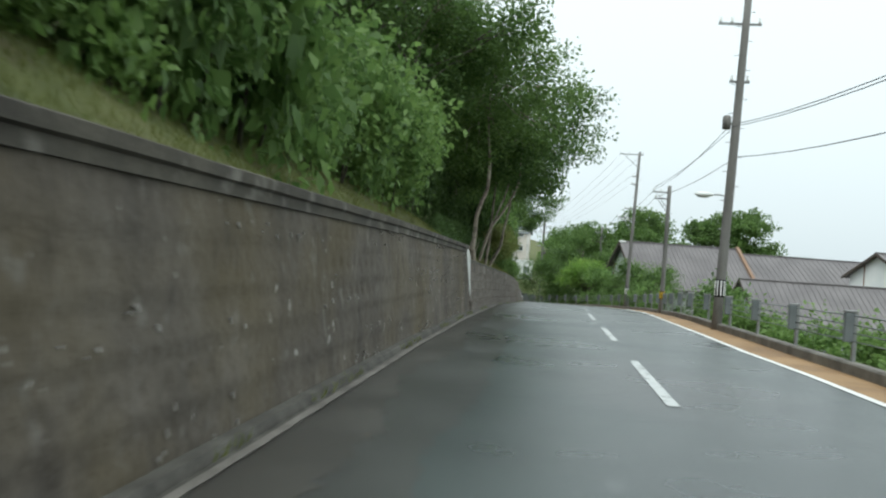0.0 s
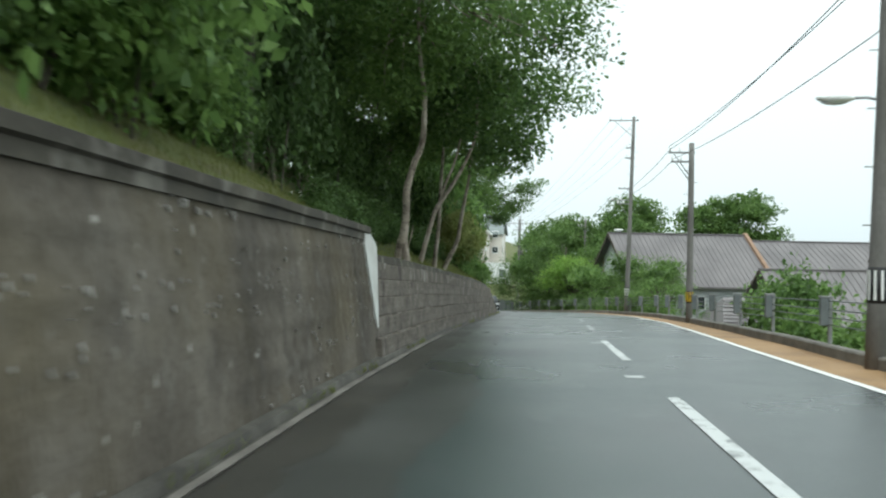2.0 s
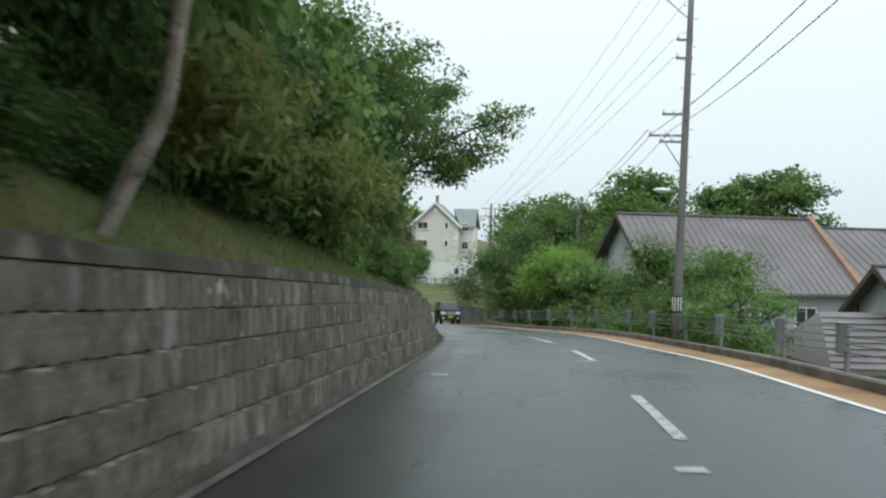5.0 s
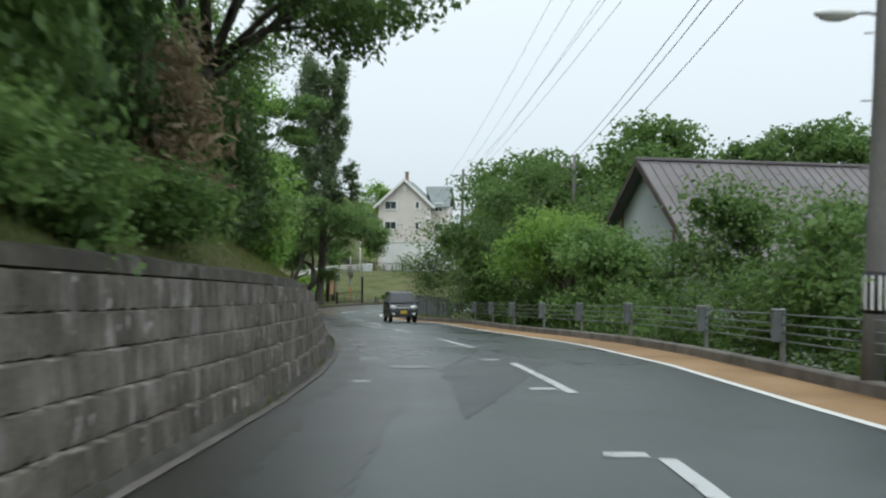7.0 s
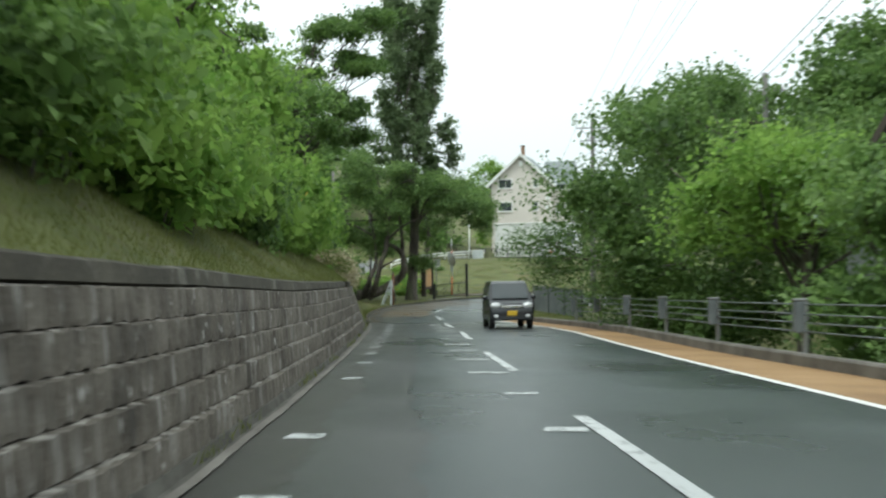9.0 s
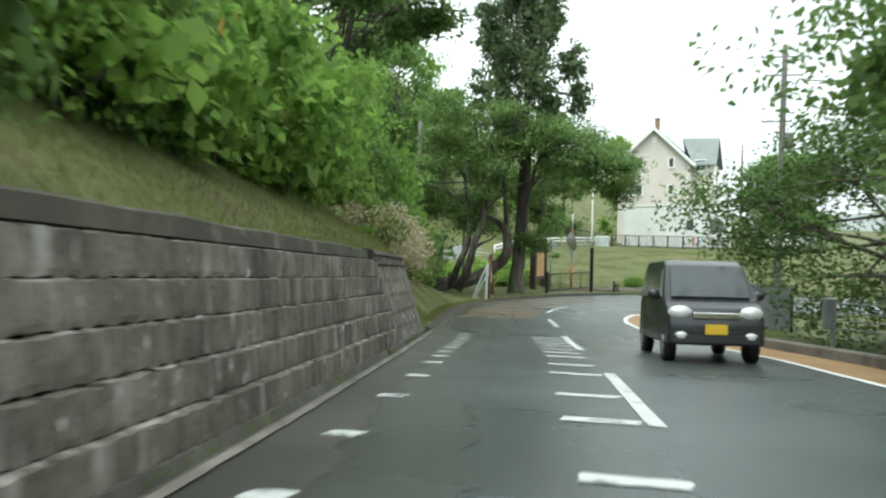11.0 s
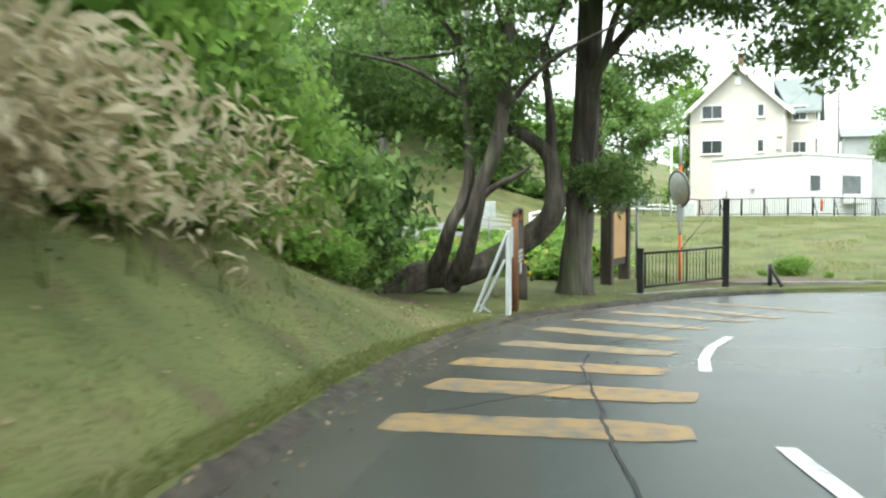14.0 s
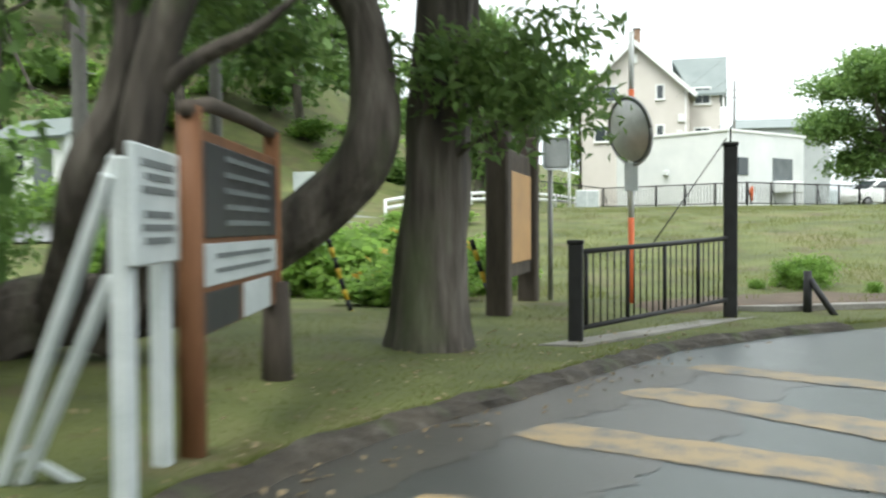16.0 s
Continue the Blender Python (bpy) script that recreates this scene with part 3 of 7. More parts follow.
def ground_quad(name, pts, dz, mat, group, label, category):
    """A flat marking on the road from its corner points, with ragged edges."""
    edge = []
    for a, b in zip(pts, pts[1:] + pts[:1]):
        for i in range(5):
            q = Vector(a).lerp(Vector(b), i / 5)
            edge.append((q.x + 0.025 * noise.noise((q.x * 11, q.y * 7, 1)), q.y + 0.04 * noise.noise((q.x * 9, q.y * 9, 4))))
    ob = mesh_ob(name, [(x, y, ROAD_Z(y) + dz) for x, y in edge], [tuple(range(len(edge)))], mat)
    return tagged(ob, label, category, group)


def dash(y0, y1, wid=0.15):
    ys = steps(y0, y1, 0.5)
    left = [(CENTRE(y) - wid / 2, y) for y in ys]
    right = [(CENTRE(y) + wid / 2, y) for y in ys]
    n = len(ys)
    ob = mesh_ob("centre_dash", [(x, y, ROAD_Z(y) + 0.008) for x, y in left + right], [(i, n + i, n + i + 1, i + 1) for i in range(n - 1)], PAINT)
    return tagged(ob, "worn white centre-line dash on wet asphalt", "road marking", "centre line dashes")


for near, far in ((-20, -14.8), (-9.6, -4.6), (0.5, 5.5), (10.5, 15.6), (20.4, 25.4), (30.3, 35.3), (40.9, 45.5), (50.5, 54.8), (62.2, 67.0), (71.8, 76.8), (81.4, 86.1), (91.3, 95.9), (100.8, 105.2), (109.8, 114.7), (119.7, 124.3)):
    dash(near, far)
dash(128.3, 132.2, 0.14)

# short cross bars beside the wall and the centre line
for y in (57.4, 62.4, 72.9, 77.4, 82.2, 84.5, 89.8, 92.8, 95.3, 97.4, 99.3, 101.5, 103.4, 105.2, 106.4, 107.4, 108.5, 109.4, 110.4, 111.4, 112.3, 113.3):
    x = LEFT(y) + interp([(57, 0.64), (77, 0.5), (84.4, 0.3), (98, 0.35), (107, 0.51), (114, 0.7)])(y)
    wide = 0.24 if y > 86 else 0.3
    ground_quad("cross_bar", [(x, y - 0.13), (x + wide, y - 0.09), (x + wide, y + 0.15), (x, y + 0.11)], 0.008, PAINT, "cross bars by the wall", "short white slow-down bar near the gutter", "road marking")
for y in (27.65, 34.6, 41.7, 48.8, 62.15, 67.15, 72.3, 77.6, 82.3, 85.2, 88.1, 91.0, 93.8, 96.4, 98.6, 100.9, 102.6, 104.8, 106.2, 107.8, 108.75, 109.7, 110.7, 111.6, 112.6, 113.5):
    x = CENTRE(y) - (0.05 if y < 50 else 0.12)
    wide = 0.62 if y > 90 else 0.36 if y > 55 else 0.26
    ground_quad("cross_bar", [(x - wide, y - 0.14), (x, y - 0.1), (x, y + 0.14), (x - wide, y + 0.1)], 0.0075, PAINT, "cross bars by the centre line", "worn white slow-down bar beside the centre line", "road marking")

# yellow bars across the bend, the far ones worn pale
for (xa, ya), (xb, yb), wid in (((-12.05, 124.2), (-9.75, 124.6), 0.82), ((-12.42, 126.3), (-9.85, 126.35), 0.84), ((-12.8, 128.2), (-10.3, 128.1), 0.76), ((-12.75, 130.3), (-10.4, 129.8), 0.66), ((-12.78, 132.4), (-10.5, 131.5), 0.6), ((-12.55, 134.15), (-10.2, 133.2), 0.58), ((-12.15, 135.95), (-9.6, 134.75), 0.56), ((-11.5, 137.6), (-9.1, 135.6), 0.52), ((-11.0, 139.0), (-8.2, 137.3), 0.45)):
    d = Vector((xb - xa, yb - ya)).normalized()
    n = Vector((-d.y, d.x)) * wid / 2
    k = 30
    rim = []
    for side in (-1, 1):
        row = []
        for i in range(k + 1):
            f = i / k
            nar = 1 - 0.35 * max(0, f - 0.85) / 0.15 - 0.2 * max(0, 0.06 - f) / 0.06
            rag = 0.05 * noise.noise((f * 9, ya, side)) + 0.05 * noise.noise((f * 27, ya, side))
            q = Vector((xa, ya)).lerp(Vector((xb, yb)), f) + n * side * nar + n.normalized() * rag
            row.append((q.x, q.y))
        rim.append(row)
    mat = PAINT_YELLOW if ya < 129 else PAINT_FADED
    ob = mesh_ob("yellow_bar", [(x, y, ROAD_Z(y) + 0.0075) for x, y in rim[0] + rim[1]], [(i, i + 1, k + 2 + i, k + 1 + i) for i in range(k)], mat)
    tagged(ob, "worn yellow slow-down bar painted across the lane" if ya < 129 else "faded yellowish slow-down bar worn through to asphalt", "road marking", "yellow bars")

# cracks in the asphalt of the bend
for line in ([(-9.6, 121.4), (-9.88, 122.54), (-10.23, 123.91), (-10.65, 125.71), (-11.28, 128.23), (-11.45, 129.5)], [(-9.3, 137.0), (-9.79, 135.65), (-10.36, 134.1), (-10.73, 133.0), (-11.05, 131.96), (-11.4, 130.4)], [(-11.9, 124.6), (-11.3, 125.9), (-10.9, 127.2)]):
    pts = []
    for a, b in zip(line, line[1:]):
        for i in range(8):
            q = Vector(a).lerp(Vector(b), i / 8)
            pts.append((q.x + 0.05 * noise.noise((q.y * 3, q.x, 0)) + 0.02 * noise.noise((q.y * 13, 1, 0)), q.y))
    n = len(pts)
    wid = [0.012 + 0.012 * abs(noise.noise((y * 2.1, 7, 0))) for x, y in pts]
    ob = mesh_ob("crack", [(x - w, y, ROAD_Z(y) + 0.0105) for (x, y), w in zip(pts, wid)] + [(x + w, y, ROAD_Z(y) + 0.0105) for (x, y), w in zip(pts, wid)], [(i, n + i, n + i + 1, i + 1) for i in range(n - 1)], CRACK)
    tagged(ob, "dark narrow crack running along the asphalt", "crack", "cracks in the asphalt")

# manhole cover
bm = bmesh.new()
bmesh.ops.create_circle(bm, cap_ends=True, segments=40, radius=0.36, matrix=Matrix.Translation((0, 0, 0.008)))
bmesh.ops.create_circle(bm, cap_ends=True, segments=40, radius=0.29, matrix=Matrix.Translation((0, 0, 0.012)))
cover = part("manhole_cover", bm, STEEL)
cover.location = (-0.62, 75.6, ROAD_Z(75.6))
cover.rotation_euler = (math.atan2(ROAD_Z(76) - ROAD_Z(75), 1.0), 0, 0)
tagged(cover, "round grey iron manhole cover flush in the road", "manhole cover")

# ---- walls on the hill side ----
def face_x(y, h):
    """x of the plain wall's face at height h: it leans back slightly."""
    return foot(y) - 0.1 - 0.1 * h


def plain_profile(y):
    H = WALL_H(20)
    return [(foot(y) - 0.9, -0.2), (foot(y) - 0.9, H - 0.2), (face_x(y, H - 0.2) - 0.04, H - 0.2), (face_x(y, 0) - 0.04, -0.1)]


def coping_profile(y):
    H = WALL_H(20)
    x = face_x(y, H - 0.24)
    w = 0.012 * noise.noise((y * 0.7, 0, 9.0))
    return [(foot(y) - 0.92, H - 0.24), (foot(y) - 0.92, H), (x - 0.04, H + w), (x + 0.05, H - 0.03 + w), (x + 0.055, H - 0.12 + w), (x + 0.02, H - 0.14), (x + 0.028, H - 0.24), (x - 0.02, H - 0.25)]


def rough_face(name, y0, y1, dy, surface, top, mat, parent, label, courses, course_depth, dents=0.0):
    """A hand-finished concrete face: shallow courses showing through, dents and lumps."""
    ys, n = steps(y0, y1, dy), 34
    verts, faces = [], []
    for y in ys:
        for i in range(n + 1):
            h = -0.08 + (top(y) + 0.08) * i / n
            c = (h / top(y) * courses) % 1.0
            worn_away = max(0.0, min(1.0, 0.55 + 1.1 * noise.noise((y * 0.35, h * 0.8, 2.0))))
            d = course_depth * worn_away * (0.5 - c) * (1 + 0.8 * noise.noise((y * 3.1, round(h * courses), 4)))
            if dents:
                row = noise.noise((y * 0.3, round(h / top(y) * courses) * 3.7, 8.0))
                near = math.exp(-((c - 0.5) / 0.2) ** 2) * max(0.0, min(1.0, 0.35 + 1.6 * row))
                d -= dents * near * max(0.0, math.sin((y + 0.35 * h) * 15.7 + noise.noise((y * 0.8, h, 6))) - 0.15)
            d += 0.012 * noise.noise((y * 1.1, h * 1.4, 0)) + 0.008 * noise.noise((y * 5.5, h * 3.5, 5)) + 0.004 * noise.noise((y * 13, h * 9, 1))
            verts.append((surface(y, h) + d, y, ROAD_Z(y) + h))
    w = n + 1
    for j in range(len(ys) - 1):
        for i in range(n):
            faces.append((j * w + i, (j + 1) * w + i, (j + 1) * w + i + 1, j * w + i + 1))
    return mesh_ob(name, verts, faces, mat, parent, label, True)


plain = tagged(extrude_profile("wall_plain", steps(-60, 29.3, 1.0), plain_profile, CONCRETE), "stained dark concrete retaining wall below the bank", "retaining wall", kind="structure")
extrude_profile("coping", steps(-60, 29.3, 0.5), coping_profile, COPING, plain, "mossy concrete coping")
rough_face("face_coat", -3, 29.3, 0.06, face_x, lambda y: WALL_H(20) - 0.2, CONCRETE, plain, "stained uneven concrete face", 5, 0.022, 0.04)

# pale lime flakes along the old courses of the plain wall
verts, faces = [], []
rg = random.Random(88)
for _ in range(900):
    y, row = 4 + 25.2 * rg.random() ** 0.7, rg.randrange(1, 11)
    h = (row * 0.5 - 0.25 if row < 10 else 4.75) * (WALL_H(20) - 0.2) / 5 + rg.gauss(0, 0.04)
    if noise.noise((y * 0.3, row * 3.1, 8.0)) + 0.4 * noise.noise((y * 2.2, row * 1.7, 2.0)) < (0.12 if row % 2 else 0.3):
        continue
    o, a = len(verts), rg.uniform(0.007, 0.022)
    for k in range(6):
        th = k * math.pi / 3
        dy, dh = a * rg.uniform(0.5, 1.2) * math.cos(th), a * rg.uniform(0.8, 2.2) * math.sin(th)
        verts.append((face_x(y + dy, h + dh) + 0.02, y + dy - 0.4 * dh, ROAD_Z(y) + h + dh))
    faces.append(tuple(range(o, o + 6)))
    verts.append((face_x(y, h) - 0.03, y, ROAD_Z(y) + h))
    faces += [(o + (k + 1) % 6, o + k, o + 6) for k in range(6)]
mesh_ob("lime_flakes", verts, faces, LIME, plain, "pale lime flakes on the concrete")["kind"] = "stuff"
H0 = WALL_H(20)
end = [(28.95, H0 - 0.05), (29.12, H0 - 0.01), (29.86, 1.84), (29.94, 1.75), (29.5, 0.5), (29.4, 0.5), (28.88, H0 - 0.32)]
k = len(end)
mesh_ob("end_face", [(face_x(y, h) + 0.03, y, ROAD_Z(y) + h) for y, h in end] + [(face_x(y, h) - (0.6 if y > 29.3 else 0.02), y, ROAD_Z(y) + h) for y, h in end], [tuple(range(k)), tuple(range(2 * k - 1, k - 1, -1))] + [(i, k + i, k + (i + 1) % k, (i + 1) % k) for i in range(k)], WHITEWASH, plain, "whitewashed wedge at the wall's end")


def back_x(y, h):
    """x of the block wall's bed at height h."""
    return foot(y) - 0.06 - 0.36 * h


def bed_profile(y):
    H = WALL_H(y)
    return [(foot(y) - 1.1, -0.2), (foot(y) - 1.1, H - 0.16), (back_x(y, H) - 0.08, H - 0.16), (back_x(y, 0) - 0.08, -0.1)]


def crown_profile(y):
    H = WALL_H(y)
    x = back_x(y, H)
    wob = 0.02 * noise.noise((y * 0.8, 3.1, 0))
    return [(foot(y) - 1.1, H - 0.2), (foot(y) - 1.1, H), (x - 0.1, H + wob), (x + 0.0, H - 0.03 + wob), (x + 0.015, H - 0.17), (x - 0.1, H - 0.2)]


block_wall = tagged(extrude_profile("wall_block", steps(29.31, 108.38, 1.0), bed_profile, CONCRETE), "retaining wall of weathered concrete blocks in stepped courses", "retaining wall", kind="structure")
extrude_profile("coping", steps(29.31, 108.38, 0.5), crown_profile, COPING, block_wall, "dark concrete crown of the wall")


def panel_x(y, h):
    return foot(y) - 0.02 - 0.34 * h


def panel_profile(y):
    H = WALL_H(y)
    return [(foot(y) - 1.1, -0.2), (foot(y) - 1.1, H - 0.2), (panel_x(y, H) - 0.03, H - 0.2), (panel_x(y, 0) - 0.03, -0.05)]


def panel_cap(y):
    H = WALL_H(y)
    x = panel_x(y, H)
    return [(foot(y) - 1.12, H - 0.34), (foot(y) - 1.12, H), (x - 0.06, H), (x + 0.03, H - 0.03), (x + 0.05, H - 0.09), (x + 0.015, H - 0.11), (x + 0.03, H - 0.19), (x + 0.12, H - 0.2), (x + 0.13, H - 0.26), (x + 0.09, H - 0.28), (x, H - 0.34)]


panel = tagged(extrude_profile("wall_end", steps(108.4, 114.2, 0.6), panel_profile, PANEL), "leaning concrete end panel of the retaining wall, streaked white", "retaining wall", kind="structure")
extrude_profile("coping", steps(108.4, 114.2, 0.3), panel_cap, COPING, panel, "concrete coping with two ledges")
rough_face("face_coat", 108.3, 114.2, 0.08, panel_x, lambda y: WALL_H(y) - 0.28, PANEL, panel, "white-streaked uneven concrete face", 5, 0.03)

# ---- kerb wall and railing on the valley side ----
kerb = extrude_profile("kerb_wall", steps(-60, 118, 1.0), lambda y: [(KERB_X(y), -0.1), (KERB_X(y), 0.17), (KERB_X(y) + 0.03, 0.2), (KERB_X(y) + 0.22, 0.2), (KERB_X(y) + 0.25, 0.17), (KERB_X(y) + 0.25, -0.3)], KERB)
tagged(kerb, "low dark concrete kerb wall carrying the railing posts", "kerb", kind="structure")
isl = extrude_profile("island_kerb", steps(118, 130.3, 0.5), lambda y: [(KERB_X(y) - 0.02, -0.1), (KERB_X(y), 0.1), (KERB_X(y) + 0.12, 0.12), (KERB_X(y) + 0.14, -0.1)], KERB)
tagged(isl, "low concrete kerb round the grassy corner", "kerb", kind="structure")


def fence_post(m):
    p = empty("railing_post", m)
    boxed("leg", (0.07, 0.09, 0.95), (0.05, 0, 0.42), STEEL, p, 0.01, "light grey steel leg")
    bm = bmesh.new()
    box(bm, (0.17, 0.12, 0.52), (-0.05, 0.0, 0.6), 0.015)
    part("head", bm, POST_GREY, p, "dull grey-green head box")
    boxed("cap", (0.2, 0.14, 0.03), (-0.05, 0, 0.875), STEEL, p, 0.008)
    return tagged(p, "grey steel railing post with a box head on the kerb", "railing post", "railing posts")


post_ys = [y for y in steps(1.3, 24.5, 3.87)] + [28.4, 32.7, 37.1, 41.2, 45.9, 50.7, 54.3, 58.1, 61.9, 67.2, 71.1, 75.4, 79.5, 84.7, 89.1, 93.1, 96.9, 100.8, 104.6, 108.3, 111.5]
first = None
for y in post_ys:
    a = math.atan2(KERB_X(y + 1) - KERB_X(y - 1), 2.0)
    m = Matrix.Translation((KERB_X(y) + 0.13, y, ROAD_Z(y) + 0.19)) @ Matrix.Rotation(-a, 4, "Z")
    first = copy_thing(first, m) if first else fence_post(m)
for y0, y1 in zip(post_ys, post_ys[1:]):
    r = empty("railing_bay", Matrix.Translation((KERB_X(y0) + 0.13, y0, ROAD_Z(y0) + 0.19)))
    d = Vector((KERB_X(y1) - KERB_X(y0), y1 - y0, ROAD_Z(y1) - ROAD_Z(y0)))
    for h in (0.36, 0.5, 0.64, 0.8):
        pipe("rail", Vector((0.02, 0, h)), d + Vector((0.02, 0, h)), 0.012, POST_GREY, r, seg=6)
    tagged(r, "four thin grey rails between two posts", "railing", "railing bays")
# ---- vegetation ----
def leaves(name, centres, size, mat, parent=None, seed=1, up=0.35, long=1.7, label=""):
    """Many small folded leaves, one four-cornered face each, round the given centres."""
    rng = np.random.default_rng(seed)
    n = len(centres)
    c = np.asarray(centres, float)
    s = size * rng.uniform(0.65, 1.35, n)[:, None]
    nor = rng.normal(size=(n, 3))
    nor /= np.linalg.norm(nor, axis=1)[:, None]
    nor[:, 2] = np.abs(nor[:, 2]) + up
    nor /= np.linalg.norm(nor, axis=1)[:, None]
    d = rng.normal(size=(n, 3))
    d[:, 2] -= 0.35
    d -= (d * nor).sum(1)[:, None] * nor
    d /= np.linalg.norm(d, axis=1)[:, None]
    side = np.cross(nor, d)
    a = c - d * s * 0.5
    t = c + d * s * 0.5 - nor * s * 0.12
    l = c + side * s * 0.5 / long + nor * s * 0.06
    r = c - side * s * 0.5 / long + nor * s * 0.06
    v = np.stack([a, r, t, l], 1).reshape(-1, 3)
    me = bpy.data.meshes.new(name)
    me.vertices.add(4 * n)
    me.vertices.foreach_set("co", v.ravel())
    me.loops.add(4 * n)
    me.loops.foreach_set("vertex_index", np.arange(4 * n))
    me.polygons.add(n)
    me.polygons.foreach_set("loop_start", np.arange(n) * 4)
    me.materials.append(mat)
    me.update(calc_edges=True)
    me.validate()
    ob = new(name, me)
    ob.parent = parent
    if label:
        ob["label"] = label
    return ob


def clumps(blobs, count, seed, spread=0.32, per=16, shell=0.55):
    """Leaf places: twigs near the skin of ellipsoid blobs, each with a handful of leaves, so that gaps stay between them."""
    rng = np.random.default_rng(seed)
    vol = np.array([b[3] * b[4] * b[5] for b in blobs]) ** 0.67
    twigs = max(1, count // per)
    pick = rng.choice(len(blobs), twigs, p=vol / vol.sum())
    b = np.array(blobs, float)[pick]
    d = rng.normal(size=(twigs, 3))
    d /= np.linalg.norm(d, axis=1)[:, None]
    r = rng.uniform(shell, 1.0, twigs)[:, None] ** 0.6
    r *= 1 + 0.16 * np.clip(rng.normal(size=(twigs, 1)), -1.6, 1.3)
    c = b[:, :3] + d * r * b[:, 3:6]
    out = np.repeat(c, per, 0) + np.clip(rng.normal(size=(twigs * per, 3)), -1.5, 1.5) * spread * np.array([1, 1, 0.6])
    return out


def shrub(name, seed, r, hgt, count, leaf, mat, label, stems=2, spread=0.22):
    s = empty(name)
    rng = random.Random(seed)
    blobs = [(rng.uniform(-0.5, 0.5) * r, rng.uniform(-0.5, 0.5) * r, hgt * rng.uniform(0.3, 0.75), r * rng.uniform(0.45, 0.75), r * rng.uniform(0.45, 0.75), hgt * rng.uniform(0.25, 0.4)) for _ in range(7)]
    spots = np.concatenate([clumps(blobs, count, seed, spread, 12, 0.5)])
    leaves("foliage", spots, leaf, mat, s, seed)
    leaves("inner_foliage", clumps([(b[0], b[1], b[2], b[3] * 0.65, b[4] * 0.65, b[5] * 0.65) for b in blobs], count // 7, seed + 50, 0.15, 5, 0.2), leaf * 1.7, mat, s, seed + 1, 0.1, 1.3)
    for k, bl in enumerate(blobs[:stems]):
        tubes("stem", [([(0.05 * k, 0, -0.2), (bl[0] * 0.5, bl[1] * 0.5, bl[2] * 0.5), (bl[0], bl[1], bl[2])], [0.025, 0.018, 0.008], 5)], BARK, s)
    return tagged(s, label, "shrub")


def limb(p, q, r0, r1, rng, bend=0.12, n=5):
    p, q = Vector(p), Vector(q)
    L = (q - p).length
    pts, rad = [], []
    off = Vector((rng.uniform(-1, 1), rng.uniform(-1, 1), rng.uniform(-0.4, 0.4))) * bend * L
    for i in range(n + 1):
        t = i / n
        pts.append(p.lerp(q, t) + off * math.sin(math.pi * t))
        rad.append(r0 + (r1 - r0) * t)
    return pts, rad, 6


def tree(name, base, trunks, blobs, count, leaf, leaf_mat, bark, label, seed, spread=0.35, extra=(), per=16, shell=0.5, root=0.0, high=0.0, skip=0, inside=True):
    """trunks: (foot offset, head offset, radius at foot, radius at head); limbs run from the trunks to the crown's blobs."""
    t = empty(name, Matrix.Translation(base))
    rng = random.Random(seed)
    tb = []
    for a, b, r0, r1 in trunks:
        pts, rad, sg = limb(a, b, r0, r1, rng, 0.05, 7)
        if root:
            rad[0] *= 1 + root
        tb.append((pts, rad, 10))
    for i, bl in enumerate(blobs):
        a, b, r0, r1 = trunks[skip + i % (len(trunks) - skip)]
        s = rng.uniform(0.45, 0.95)
        start = Vector(a).lerp(Vector(b), high if high else s)
        tb.append(limb(start, bl[:3], max(0.02, (r0 + (r1 - r0) * s) * 0.55), 0.015, rng))
        for _ in range(2):
            e = Vector(bl[:3]) + Vector((rng.uniform(-1, 1) * bl[3], rng.uniform(-1, 1) * bl[4], rng.uniform(-0.6, 0.9) * bl[5])) * 0.8
            tb.append(limb(start.lerp(Vector(bl[:3]), 0.6), e, 0.03, 0.008, rng))
    tb += list(extra)
    inner = [(b[0], b[1], b[2], b[3] * 0.62, b[4] * 0.62, b[5] * 0.62) for b in blobs]
    tubes("trunk", tb, bark, t)
    spots = clumps(blobs, count, seed, spread, per, shell)
    leaves("crown", spots, leaf, leaf_mat, t, seed)
    if inside:
        leaves("inner_crown", clumps(inner, count // 12, seed + 500, 0.2, 6, 0.2), leaf * 2.6, leaf_mat, t, seed + 1, 0.1, 1.4)
    return tagged(t, label, "tree")


def on_hill(u, y):
    return LEFT(y) - u, y, ROAD_Z(y) + hill(u, y)


# shrubs over the wall, row behind row
kinds = [shrub("shrub", 11 + k, 1.0 + 0.12 * k, 1.7 + 0.2 * k, 1900, 0.155, LEAF_BUSH, "dense green broad-leaved shrub on the bank above the wall") for k in range(4)]
big_leaf = [shrub("broad_leaved_bush", 31 + k, 1.2, 1.9, 1900, 0.22, LEAF_LIGHT, "bright green large-leaved bush with a few yellowed leaves") for k in range(2)]
for k, b in enumerate(big_leaf):
    leaves("yellowed_leaves", clumps([(0, 0, 1.2, 1.1, 1.1, 0.7)], 6, 90 + k, 0.1, 2, 0.9), 0.26, LEAF_YELLOW, b, 7 + k, label="yellowed leaves")
kinds += [shrub("shrub", 21 + k, 1.1, 1.9, 1900, 0.14, LEAF_LIGHT, "bright green leafy shrub on the bank above the wall") for k in range(2)]
kinds += big_leaf
sparse = [shrub("scrub_bush", 71 + k, 1.1, 1.8, 700, 0.26, (LEAF_BUSH, LEAF_LIGHT)[k], "green leafy scrub") for k in range(2)]
# shade is put into the leaf colour of these two kinds
kinds += [shrub("shrub", 51 + k, 1.0, 2.3, 2100, 0.14, LEAF_SHADED, "leafy shrub on the wooded bank, its green darkened as shade", spread=0.3) for k in range(2)]
kinds += sparse
rng = random.Random(5)
used = set()


